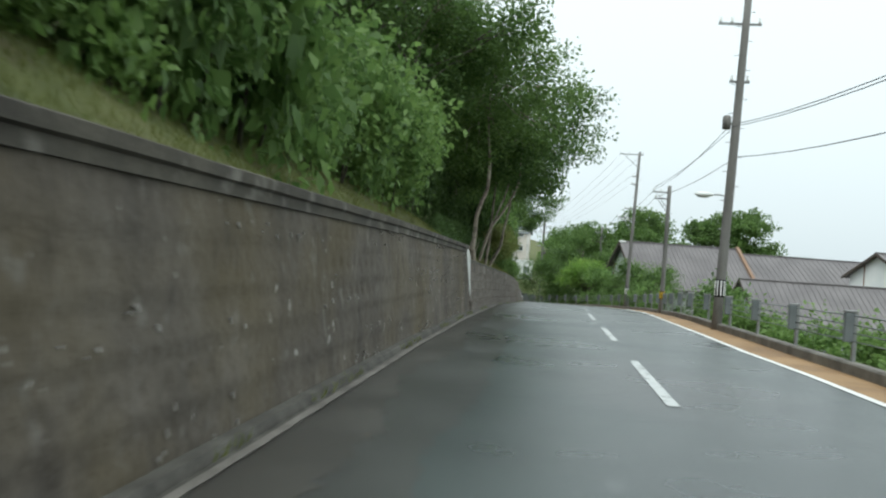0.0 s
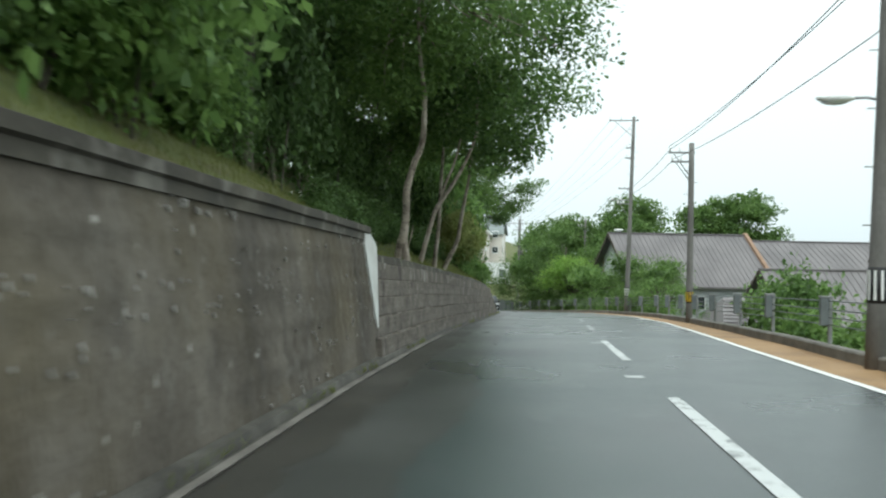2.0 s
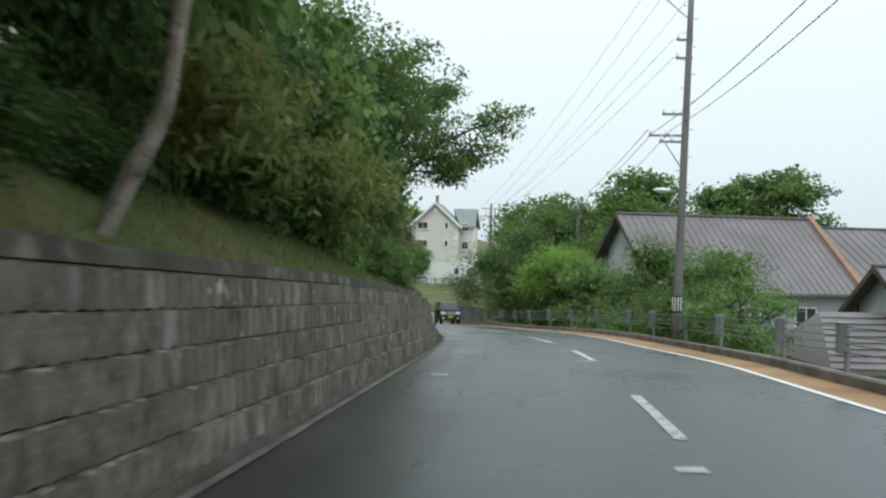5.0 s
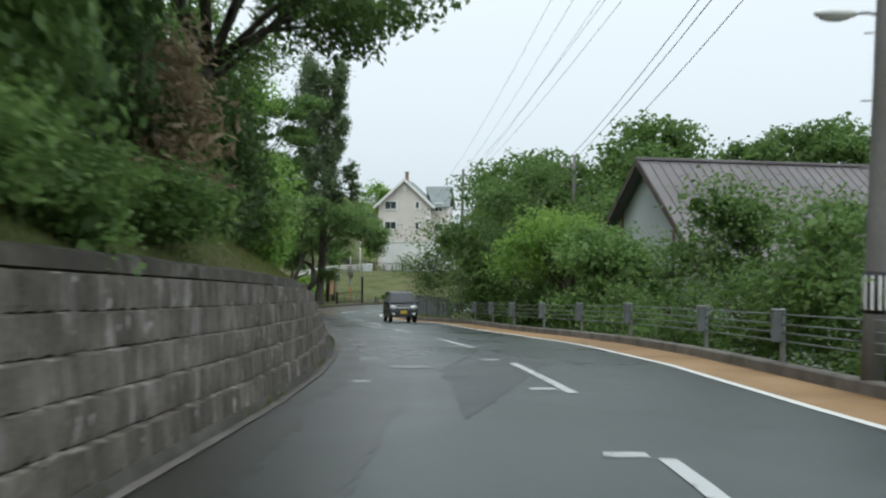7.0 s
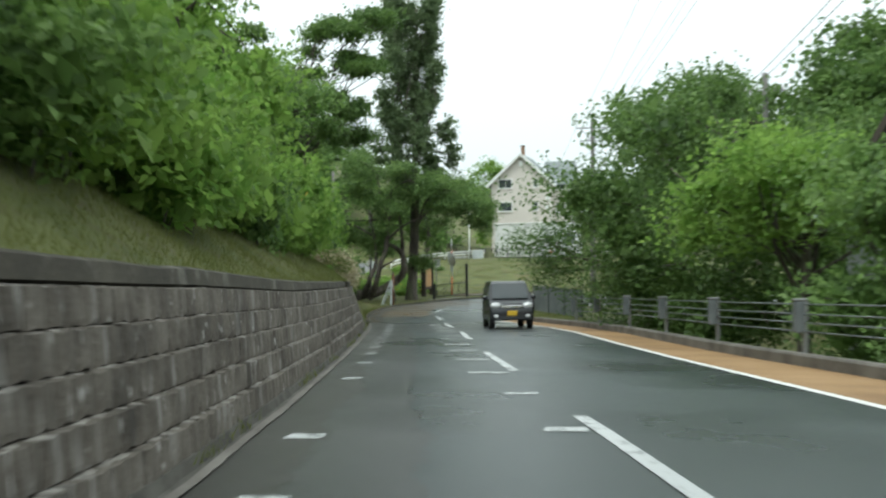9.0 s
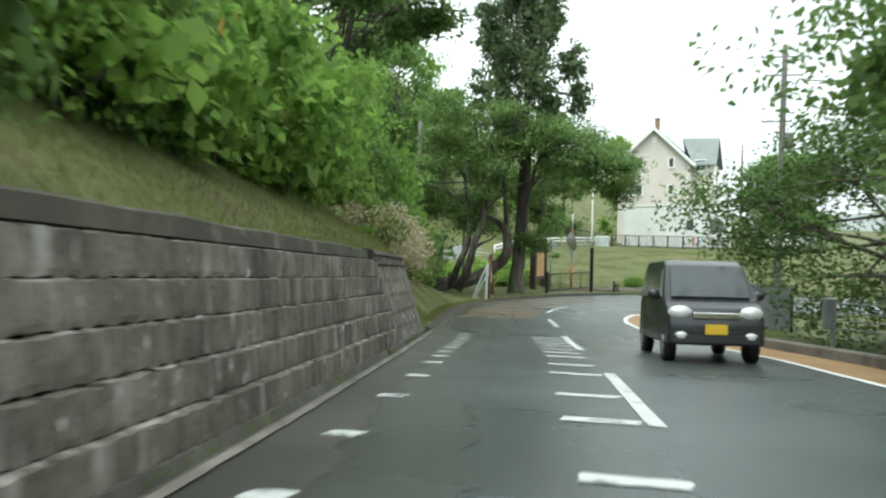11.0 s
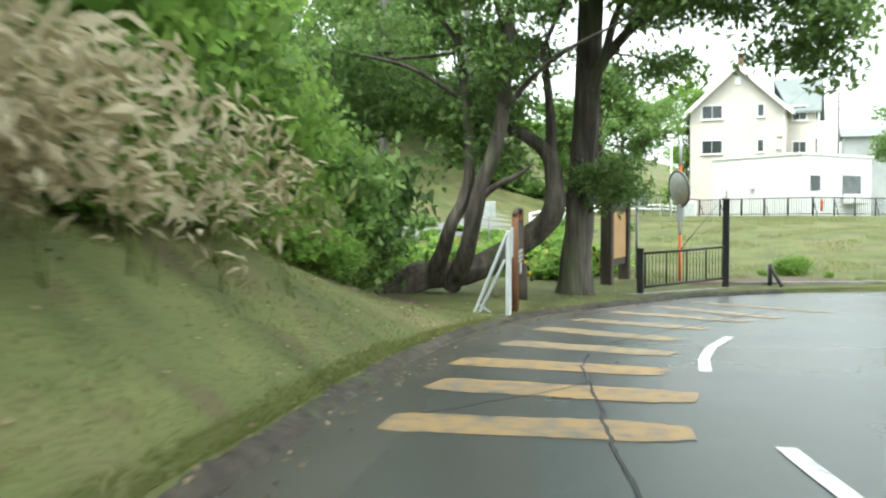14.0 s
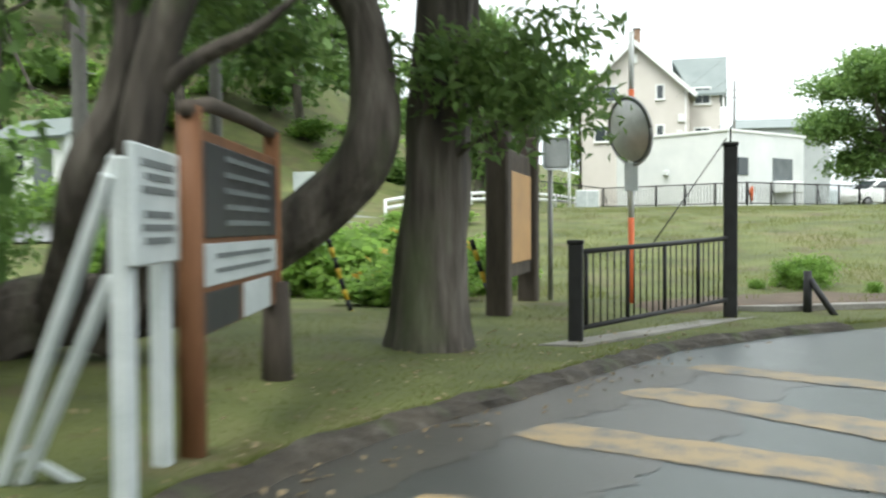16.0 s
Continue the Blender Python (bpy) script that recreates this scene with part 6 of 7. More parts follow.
GA, GB = Vector((-12.15, 139.95, 0)), Vector((-10.36, 142.9, 0))
gate = empty("iron_gate", Matrix.Translation((GA.x, GA.y, -4.64)))
d = GB - GA
d.z = 0
for p, nm, h, r in ((Vector((0, 0, 0)), "gate_post", 1.08, 0.075), (d, "gate_post", 2.3, 0.085)):
    bm = box(bmesh.new(), (r * 2, r * 2, h + 0.3), p + Vector((0, 0, h / 2 - 0.15)), 0.015)
    post = part(nm, bm, BLACK_IRON, gate)
    boxed("cap", (r * 2.3, r * 2.3, 0.05), p + Vector((0, 0, h + 0.02)), BLACK_IRON, post, 0.01)
un = d.normalized()
e0, e1 = un * 0.12, d - un * 0.12
for z in (0.18, 0.98):
    pipe("rail", e0 + Vector((0, 0, z + 0.02)), e1 + Vector((0, 0, z + 0.12)), 0.03, BLACK_IRON, gate)
for k in range(24):
    q = e0.lerp(e1, (k + 0.5) / 24)
    lift = 0.1 * (k + 0.5) / 24
    pipe("bar", q + Vector((0, 0, 0.2 + lift)), q + Vector((0, 0, 0.98 + lift)), 0.009 if k % 6 else 0.026, BLACK_IRON, gate, seg=6)
pipe("stay_rod", d + Vector((0.0, 0, 2.55)), d + Vector((0, 0, 2.2)), 0.012, BLACK_IRON, gate)
pipe("stay_rod", d + Vector((-0.05, 0, 2.4)), d * 0.45 + Vector((0, 0.0, 1.08)), 0.008, BLACK_IRON, gate)
tagged(gate, "black iron gate leaf between a short and a tall post", "gate")
curb = extrude_profile("plinth", [139.6, 141.0, 142.2, 143.2], lambda y: [(-12.5 + (y - 139.6) * 0.61, -0.1), (-12.5 + (y - 139.6) * 0.61, 0.11), (-12.1 + (y - 139.6) * 0.61, 0.11), (-12.1 + (y - 139.6) * 0.61, -0.1)], CONCRETE_PALE)
tagged(curb, "low concrete plinth under the gate", "plinth", kind="structure")
curb = extrude_profile("plinth", [143.6, 145.0, 147.0], lambda y: [(-10.3 + (y - 143.6) * 2.0, -0.1), (-10.3 + (y - 143.6) * 2.0, 0.2), (-9.7 + (y - 143.6) * 2.0, 0.2), (-9.7 + (y - 143.6) * 2.0, -0.1)], CONCRETE_PALE)
tagged(curb, "low concrete edging behind the road", "plinth", kind="structure")
st = empty("braced_stub_post", Matrix.Translation((-9.28, 143.7, -4.62)))
tubes("post", [([(0, 0, -0.2), (0, 0, 0.62)], [0.06, 0.055], 10)], BLACK_IRON, st)
tubes("brace", [([(0.03, -0.02, 0.5), (0.32, -0.3, 0)], [0.045, 0.045], 8)], BLACK_IRON, st)
tagged(st, "short dark post with a leaning brace", "post")

mir = empty("traffic_mirror", Matrix.Translation((-11.65, 144.4, -4.6)))
tubes("pole", [([(0, 0, -0.3), (0, 0, 1.35)], [0.045, 0.045], 10)], ORANGE, mir, "orange pole")
tubes("upper_pole", [([(0, 0, 1.35), (0, 0, 2.25)], [0.044, 0.044], 10)], WHITE, mir, "white upper pole")
tubes("pole_tip", [([(0, 0, 2.25), (0, 0, 3.25)], [0.044, 0.044], 10)], ORANGE, mir, "orange pole tip")
tubes("pole_top", [([(0, 0, 3.25), (0, 0, 4.1)], [0.04, 0.04], 10)], WHITE, mir, "white pole top")
tilt = Matrix.Translation((-0.02, -0.12, 2.62)) @ Matrix.Rotation(radians(-52), 4, "Z") @ Matrix.Rotation(radians(-80), 4, "X")
bm = bmesh.new()
bmesh.ops.create_uvsphere(bm, u_segments=28, v_segments=16, radius=1.1)
bmesh.ops.bisect_plane(bm, geom=bm.verts[:] + bm.edges[:] + bm.faces[:], plane_co=(0, 0, 0.995), plane_no=(0, 0, 1), clear_inner=True)
bmesh.ops.transform(bm, matrix=tilt @ Matrix.Rotation(math.pi, 4, "X") @ Matrix.Translation((0, 0, -0.98)) @ Matrix.Diagonal((0.98, 0.98, 1, 1)), verts=bm.verts)
part("mirror_face", bm, MIRROR, mir, "round convex mirror", True)
bm = bmesh.new()
bmesh.ops.create_cone(bm, cap_ends=True, segments=28, radius1=0.5, radius2=0.3, depth=0.12, matrix=tilt @ Matrix.Translation((0, 0, 0.08)))
part("mirror_back", bm, POST_GREY, mir, "grey mirror housing")
ring = [Vector((math.cos(2 * math.pi * k / 28) * 0.5, math.sin(2 * math.pi * k / 28) * 0.5, 0)) for k in range(29)]
tubes("mirror_rim", [([tilt @ p for p in ring], [0.022] * 29, 6)], STEEL, mir, "grey rim")
boxed("sign_plate", (0.2, 0.02, 0.42), (0.0, -0.06, 1.95), SIGN_WHITE, mir, 0.004, "white plate")
tagged(mir, "round convex traffic mirror on an orange and white pole", "traffic mirror")


def bars(parent, x0, x1, y, zs, h, mat, label):
    for z in zs:
        boxed("text_bar", (x1 - x0, 0.006, h), ((x0 + x1) / 2, y, z), mat, parent, 0, label)


# white information sign with slanting props
O = Vector((-13.66, 133.75, -4.56))
ws = empty("white_sign", Matrix.Translation(O))
far_leg = Vector((-0.16, 0.62, 0.0))
turn = Matrix.Rotation(math.atan2(far_leg.y, far_leg.x), 4, "Z")


def batten(name, a, b, w, t, mat, parent, label=""):
    """A straight sawn batten from a to b."""
    a, b = Vector(a), Vector(b)
    m = Matrix.Translation((a + b) / 2) @ (b - a).to_track_quat("Z", "Y").to_matrix().to_4x4()
    bm = box(bmesh.new(), (w, t, (b - a).length), (0, 0, 0), 0.008)
    bmesh.ops.transform(bm, matrix=m, verts=bm.verts)
    return part(name, bm, mat, parent, label)


for p in (Vector((0, 0, 0)), far_leg):
    batten("leg", p + Vector((0, 0, -0.25)), p + Vector((0, 0, 1.5)), 0.085, 0.085, SIGN_WHITE, ws)
batten("prop", Vector((-0.03, -0.04, 1.42)), Vector((-0.69, 0.03, -0.1)), 0.065, 0.05, SIGN_WHITE, ws)
batten("prop", Vector((-0.07, 0.03, 0.98)), Vector((-0.62, 0.09, -0.08)), 0.065, 0.05, SIGN_WHITE, ws)
batten("cross_piece", Vector((-0.55, 0.06, 0.16)), Vector((-0.36, 0.3, -0.06)), 0.055, 0.045, SIGN_WHITE, ws)
mid = far_leg / 2 + Vector((0.06, 0.01, 1.29))
bd = boxed("board", (0.8, 0.04, 0.54), mid, SIGN_WHITE, ws, 0.01, "", turn)
for k, z in enumerate((0.19, 0.13, 0.07, -0.04, -0.1, -0.16)):
    boxed("text_bar", (0.58 - 0.1 * (k % 2), 0.006, 0.032), mid + Vector((0.024, 0.005, z)), POST_GREY, bd, 0, "grey unreadable line of writing", turn)
tagged(ws, "white wooden sign board on two legs with slanting props", "sign")

# brown framed notice board
nb = empty("notice_board", Matrix.Translation((-13.76, 134.58, -4.58)) @ Matrix.Rotation(radians(102), 4, "Z"))
for x, h in ((0, 1.98), (2.62, 2.08)):
    tubes("post", [([(x, 0, -0.3), (x, 0, h)], [0.075, 0.065], 10)], WOOD_BROWN, nb)
tubes("stub", [([(2.62, -0.03, -0.2), (2.6, -0.03, 0.85)], [0.13, 0.1], 8)], WOOD_DARK, nb, "old dark stump of a post")
tubes("top_rail", [([(-0.08, 0, 1.96), (0.5, 0, 2.05), (1.6, 0, 2.08), (2.75, 0, 2.08)], [0.05] * 4, 10)], WOOD_DARK, nb, "grey rounded log")
boxed("frame", (2.5, 0.07, 1.2), (1.31, 0.0, 1.27), WOOD_BROWN, nb, 0.01)
pn = boxed("panel", (2.36, 0.1, 0.56), (1.31, 0.0, 1.52), SIGN_DARK, nb, 0.005, "dark panel")
for z in (1.73, 1.63, 1.53, 1.43, 1.33):
    boxed("text_bar", (1.5, 0.006, 0.035), (1.4, -0.054, z), POST_GREY, pn, 0, "pale unreadable line of writing")
wp = boxed("panel", (2.36, 0.1, 0.25), (1.31, 0.0, 1.08), SIGN_WHITE, nb, 0.005, "white panel")
for z in (1.13, 1.04):
    boxed("text_bar", (1.8, 0.006, 0.03), (1.3, -0.054, z), POST_GREY, wp, 0, "grey unreadable line of writing")
boxed("panel", (1.0, 0.09, 0.24), (1.75, 0.0, 0.8), SIGN_WHITE, nb, 0.005, "small white panel")
boxed("panel", (1.0, 0.085, 0.24), (0.62, 0.0, 0.8), SIGN_DARK, nb, 0.005, "dark lower panel")
nb.scale = (0.9, 1.0, 0.93)
tagged(nb, "brown wooden notice board with dark and white panels", "notice board")

# tall dark wooden map board
mb = empty("map_board", Matrix.Translation((-13.3, 142.2, -4.6)) @ Matrix.Rotation(radians(88), 4, "Z"))
for x in (0, 2.45):
    bm = box(bmesh.new(), (0.32, 0.3, 2.75), (x, 0, 1.22), 0.03)
    part("post", bm, WOOD_DARK, mb, "thick square wooden post")
    bm = box(bmesh.new(), (0.24, 0.22, 0.2), (x, 0, 2.68), 0.05)
    part("post_head", bm, WOOD_DARK, mb)
boxed("board", (2.2, 0.12, 1.75), (1.22, 0.0, 1.4), WOOD_DARK, mb, 0.02)
boxed("map_panel", (1.85, 0.03, 1.25), (1.22, -0.075, 1.35), SIGN_TAN, mb, 0.01, "tan map panel")
tagged(mb, "dark wooden board with a tan map panel between thick posts", "notice board")
gs = empty("route_sign", Matrix.Translation((-12.9, 144.9, -4.6)))
pipe("pole", Vector((0, 0, -0.2)), Vector((0, 0, 2.55)), 0.04, STEEL, gs)
boxed("plate", (0.42, 0.03, 0.5), (0.1, -0.05, 2.35), SIGN_WHITE, gs, 0.05, "white plate")
tagged(gs, "white sign plate on a grey pole", "sign")
for x, y in ((-15.25, 142.0), (-13.35, 142.2)):
    rp = empty("striped_stake", Matrix.Translation((x, y, gz(x, y))))
    for k in range(8):
        tubes("band", [([(0.045 * (k - 7), 0, 0.98 - 0.14 * k), (0.045 * (k - 6), 0, 0.98 - 0.14 * (k + 1))], [0.032, 0.032], 8)], YELLOW if k % 2 else BLACK, rp)
    tagged(rp, "slanting yellow and black striped stake in the grass", "stake", "striped stakes")

# railing and panel at the island corner
ir = empty("corner_railing", Matrix.Translation((-5.0, 129.6, ROAD_Z(129.6) + 0.05)))
for x, y in ((0, 0), (0.35, -1.5), (0.6, -3.0)):
    pipe("post", Vector((x, y, -0.2)), Vector((x, y, 1.05)), 0.05, BLACK_IRON, ir)
for z in (0.35, 0.6, 0.98):
    pipe("rail", Vector((0, 0, z)), Vector((0.6, -3.0, z)), 0.025, BLACK_IRON, ir)
pipe("rail", Vector((0, 0, 0.98)), Vector((3.0, 1.4, 0.98)), 0.025, BLACK_IRON, ir)
tagged(ir, "black iron railing on the grassy corner", "railing")
pf = empty("panel_fence", Matrix.Translation((-4.4, 127.0, ROAD_Z(127) + 0.05)) @ Matrix.Rotation(radians(-62), 4, "Z"))
for k in range(4):
    pipe("post", Vector((k * 1.9, 0, -0.2)), Vector((k * 1.9, 0, 1.5)), 0.04, BLACK_IRON, pf)
for k in range(3):
    boxed("panel", (1.8, 0.03, 1.3), (k * 1.9 + 0.95, 0, 0.8), POST_GREY, pf, 0.005, "grey-green mesh panel")
tagged(pf, "grey-green panel fence with black posts on the corner", "fence")
for x, y in ((-5.35, 127.9), (-5.0, 126.0), (-4.5, 123.6)):
    m = Matrix.Translation((x, y, ROAD_Z(y) + 0.02))
    tagged(copy_thing(first, m), "grey steel railing post on the grassy corner", "railing post", "railing posts")


# ---- van coming up the road ----
def van():
    v = empty("minivan", Matrix.Translation((-3.95, 109.75, ROAD_Z(109.75))) @ Matrix.Rotation(radians(12.5), 4, "Z") @ Matrix.Rotation(math.atan2(ROAD_Z(110.5) - ROAD_Z(109), 1.5), 4, "X"))
    W, L = 0.72, 3.35
    # side outline, nose towards -y
    prof = [(-1.66, 0.3), (-1.68, 0.62), (-1.62, 0.9), (-1.2, 1.04), (-0.72, 1.62), (-0.45, 1.72), (1.35, 1.75), (1.58, 1.66), (1.67, 0.95), (1.67, 0.3)]
    bm = bmesh.new()
    sides = []
    for s in (-1, 1):
        sides.append([bm.verts.new((s * (W if z < 1.1 else W - 0.12 * (z - 1.1) / 0.6), y, z)) for y, z in prof])
    bm.faces.new(sides[0])
    bm.faces.new(sides[1][::-1])
    n = len(prof)
    for i in range(n):
        bm.faces.new((sides[0][i], sides[0][(i + 1) % n], sides[1][(i + 1) % n], sides[1][i]))
    bmesh.ops.bevel(bm, geom=bm.edges[:], offset=0.06, segments=3, affect="EDGES", profile=0.6)
    part("body", bm, CAR_PAINT, v, "dark grey glossy body", True)
    vs = [(-0.6, -1.19, 1.07), (0.6, -1.19, 1.07), (0.55, -0.755, 1.6), (-0.55, -0.755, 1.6)]
    vs2 = [(x, y - 0.025, z + 0.02) for x, y, z in vs]
    mesh_ob("windscreen", vs2 + vs, [(0, 1, 2, 3), (7, 6, 5, 4), (0, 4, 5, 1), (1, 5, 6, 2), (2, 6, 7, 3), (3, 7, 4, 0)], DARK_GLASS, v, "dark windscreen")
    for s in (-1, 1):
        for y0, y1, a in ((-0.95, -0.1, 1), (-0.02, 0.72, 0), (0.8, 1.45, 0)):
            q = [(y0, 1.08), (y1, 1.08), (y1, 1.55), (y0 + 0.42 * a, 1.55)]
            o = [(s * (W + 0.012 - 0.12 * (z - 1.1) / 0.6), y, z) for y, z in q]
            i2 = [(x - s * 0.03, y, z) for x, y, z in o]
            mesh_ob("side_window", o + i2, [(0, 1, 2, 3), (7, 6, 5, 4), (0, 4, 5, 1), (1, 5, 6, 2), (2, 6, 7, 3), (3, 7, 4, 0)], DARK_GLASS, v, "dark side window")
        bm = bmesh.new()
        bmesh.ops.create_uvsphere(bm, u_segments=12, v_segments=8, radius=1, matrix=Matrix.Translation((s * (W + 0.1), -0.85, 1.12)) @ Matrix.Diagonal((0.1, 0.06, 0.09, 1)))
        part("wing_mirror", bm, CAR_PAINT, v, "", True)
        bm = bmesh.new()
        bmesh.ops.create_uvsphere(bm, u_segments=12, v_segments=8, radius=1, matrix=Matrix.Translation((s * 0.53, -1.6, 0.82)) @ Matrix.Diagonal((0.19, 0.1, 0.12, 1)))
        part("headlight", bm, LENS, v, "clear headlight", True)
        bm = bmesh.new()
        bmesh.ops.create_uvsphere(bm, u_segments=10, v_segments=6, radius=1, matrix=Matrix.Translation((s * 0.52, -1.67, 0.45)) @ Matrix.Diagonal((0.1, 0.03, 0.07, 1)))
        part("fog_lamp", bm, LENS, v, "fog lamp", True)
        for y in (-1.15, 1.2):
            c = Vector((s * (W - 0.09), y, 0.27))
            ax = Vector((s * 0.09, 0, 0))
            wh = tubes("wheel", [([c - ax, c - ax * 0.8, c + ax * 0.8, c + ax], [0.24, 0.275, 0.275, 0.25], 20)], BLACK, v, "black tyre")
            tubes("rim", [([c + ax * 0.9, c + ax * 1.04, c + ax * 1.06], [0.18, 0.18, 0.05], 14)], CHROME, wh, "silver rim")
    boxed("grille", (0.7, 0.04, 0.1), (0, -1.675, 0.78), CHROME, v, 0.01, "chrome grille")
    boxed("lower_grille", (0.8, 0.04, 0.16), (0, -1.665, 0.45), BLACK, v, 0.01)
    boxed("number_plate", (0.33, 0.02, 0.165), (0, -1.695, 0.56), YELLOW, v, 0.004, "yellow plate with a dark bar")
    boxed("wiper", (0.6, 0.02, 0.02), (0.1, -1.19, 1.1), BLACK, v)
    boxed("bumper", (1.36, 0.1, 0.2), (0, -1.64, 0.4), CAR_PAINT, v, 0.04)
    v.scale = (1.0, 1.0, 0.93)
    return tagged(v, "dark grey compact minivan driving up the opposite lane", "van")


van()
# ---- far woods and distant hills ----
rg = random.Random(77)
for x, y, h, rr, sd in ((-27, 172, 11, 5, 91), (-21, 196, 10.5, 5, 92), (-17.5, 215, 14, 4.5, 93), (-34, 160, 13, 6, 94), (-42, 176, 15, 7, 95), (-38, 140, 14, 5.5, 98), (-27, 134, 13, 4.6, 99), (-46, 155, 16, 7, 100), (-38, 184, 13, 5, 104), (-43, 192, 14, 6, 105), (-33, 178, 11, 4, 102), (-19.0, 172, 10, 3.0, 103), (-29.5, 165, 15.5, 3.6, 107), (-33, 170, 17, 4.5, 109)):
    z = field_z(x, y) if y > 141 else ROAD_Z(y) + hill(LEFT(y) - x, y)
    round_tree("hillside_tree", (x, y, z - 0.2), h, rr, sd, LEAF_BUSH if sd % 3 else LEAF_LIGHT, 6000, "leafy green tree on the slope behind the bend", 0.3, 0.25, 0.15)["group"] = "hillside trees"
for k in range(26):
    x, y = rg.uniform(-25, -15), rg.uniform(143.5, 160)
    s = rg.uniform(0.45, 0.75)
    ob = put_shrub(rg.choice((10, 11)), Matrix.Translation((x, y, field_z(x, y) - 0.1)) @ Matrix.Rotation(rg.uniform(0, 6), 4, "Z") @ Matrix.Diagonal((s * 1.3, s * 1.3, s, 1)))
    tagged(ob, "low green leafy growth behind the trees at the bend", "plant", "low growth at the bend")
    ob.name = "leafy_plant"
for x, y, s in ((-8.9, 147.9, 0.26), (-8.55, 148.0, 0.3), (-8.7, 147.6, 0.22), (-7.7, 147.2, 0.13), (-9.5, 147.6, 0.12)):
    ob = put_shrub(5, Matrix.Translation((x, y, field_z(x, y) - 0.1)) @ Matrix.Rotation(x, 4, "Z") @ Matrix.Diagonal((s, s, s * 0.9, 1)))
    tagged(ob, "small leafy plant on the edge of the field", "plant", "plants on the field edge")
    ob.name = "leafy_plant"

# scrub on the slope, the lane that climbs it, and what stands beside the lane
LANE = [(-31.0, 150.5), (-26.5, 153.0), (-23.2, 156.5), (-21.6, 161.0), (-20.0, 168.0), (-17.6, 178.0), (-16.5, 190.0)]
lane_pts = []
for a, b in zip(LANE, LANE[1:]):
    lane_pts += [Vector(a).lerp(Vector(b), i / 6) for i in range(6)]
verts, faces = [], []
for i, p in enumerate(lane_pts):
    q, o = lane_pts[min(i + 1, len(lane_pts) - 1)], lane_pts[max(i - 1, 0)]
    d = (q - o).normalized()
    for s in (-1.5, -0.5, 0.5, 1.5):
        x, y = p.x + d.y * s, p.y - d.x * s
        verts.append((x, y, field_z(x, y) + 0.06))
for i in range(len(lane_pts) - 1):
    for k in range(3):
        faces.append((4 * i + k, 4 * i + k + 1, 4 * i + k + 5, 4 * i + k + 4))
tagged(mesh_ob("lane", verts, faces, LANE_GREY, smooth=True), "pale grey lane climbing the slope behind the trees", "road", kind="structure")
for k in range(95):
    x, y = rg.uniform(-58, -17.5), rg.uniform(150, 200)
    if min(math.hypot(x - p.x, y - p.y) for p in lane_pts) < 3.2 or (x > -32 and y < 158) or (x > -22 and y > 172):
        continue
    s = rg.uniform(0.9, 2.3)
    ob = put_shrub(rg.choice((10, 11)), Matrix.Translation((x, y, field_z(x, y) - 0.2)) @ Matrix.Rotation(k, 4, "Z") @ Matrix.Diagonal((s * 1.2, s * 1.2, s * 0.9, 1)))
    ob.name = "scrub_bush"
    tagged(ob, "green scrub on the slope behind the bend", "shrub", "scrub on the slope")
for k in range(46):
    x, y = rg.uniform(-20.5, -14.2), rg.uniform(142.6, 149.5)
    if x > LEFT(y) - 1.5:
        continue
    s = rg.uniform(0.3, 0.52)
    ob = put_shrub(rg.choice((11, 6, 7)), Matrix.Translation((x, y, field_z(x, y) - 0.1)) @ Matrix.Rotation(k, 4, "Z") @ Matrix.Diagonal((s * 1.4, s * 1.4, s, 1)))
    tagged(ob, "low bright green leafy growth behind the trees at the bend", "plant", "low growth at the bend")
    ob.name = "leafy_plant"

utility_pole(-20.1, 143.4, field_z(-20.1, 143.4), 9.0, 0.13, 0.1, label="grey pole among the trees behind the bend")
utility_pole(-16.95, 141.6, field_z(-16.95, 141.6), 7.5, 0.085, 0.07, label="slim grey pole behind the many-stemmed tree")

hut = empty("hut", Matrix.Translation((-29.6, 157.0, field_z(-29.6, 157.0))) @ Matrix.Rotation(radians(-14), 4, "Z"))
boxed("wall", (3.0, 2.4, 2.3), (0, 0, 0.95), WHITE, hut, 0.02, "white hut wall")
for s in (-1, 1):
    boxed("roof", (3.6, 1.65, 0.09), (0, s * 0.76, 2.35), TEAL_ROOF, hut, 0.01, "pale green metal roof", Matrix.Rotation(radians(-s * 26), 4, "X"))
boxed("door", (0.8, 0.06, 1.8), (0.6, -1.22, 0.75), POST_GREY, hut, 0.01)
boxed("window", (0.7, 0.06, 0.6), (-0.6, -1.22, 1.2), DARK_GLASS, hut, 0.01)
for k, (x, y) in enumerate(((-26.0, 153.2), (-27.4, 153.6), (-28.9, 154.2), (-30.4, 154.6), (-24.6, 152.2))):
    ob = put_shrub((11, 4, 10, 5, 11)[k], Matrix.Translation((x, y, field_z(x, y) - 0.1)) @ Matrix.Rotation(k, 4, "Z") @ Matrix.Diagonal((0.9, 0.9, 0.62, 1)))
    tagged(ob, "leafy growth in front of the hut", "shrub", "growth by the hut")
tagged(hut, "small white hut with a pale green roof on the slope", "hut")

for x, y, w, h, up in ((-17.6, 147.7, 0.22, 0.5, 0.55), (-18.7, 149.6, 0.5, 0.55, 1.9)):
    sg = empty("small_sign", Matrix.Translation((x, y, field_z(x, y))))
    pipe("post", Vector((0, 0.03, -0.2)), Vector((0, 0.03, up + h / 2)), 0.03, STEEL, sg)
    boxed("plate", (w, 0.025, h), (0, 0, up), SIGN_WHITE, sg, 0.005, "plain white plate")
    tagged(sg, "small white sign on a thin post behind the trees", "sign", "small signs by the lane")

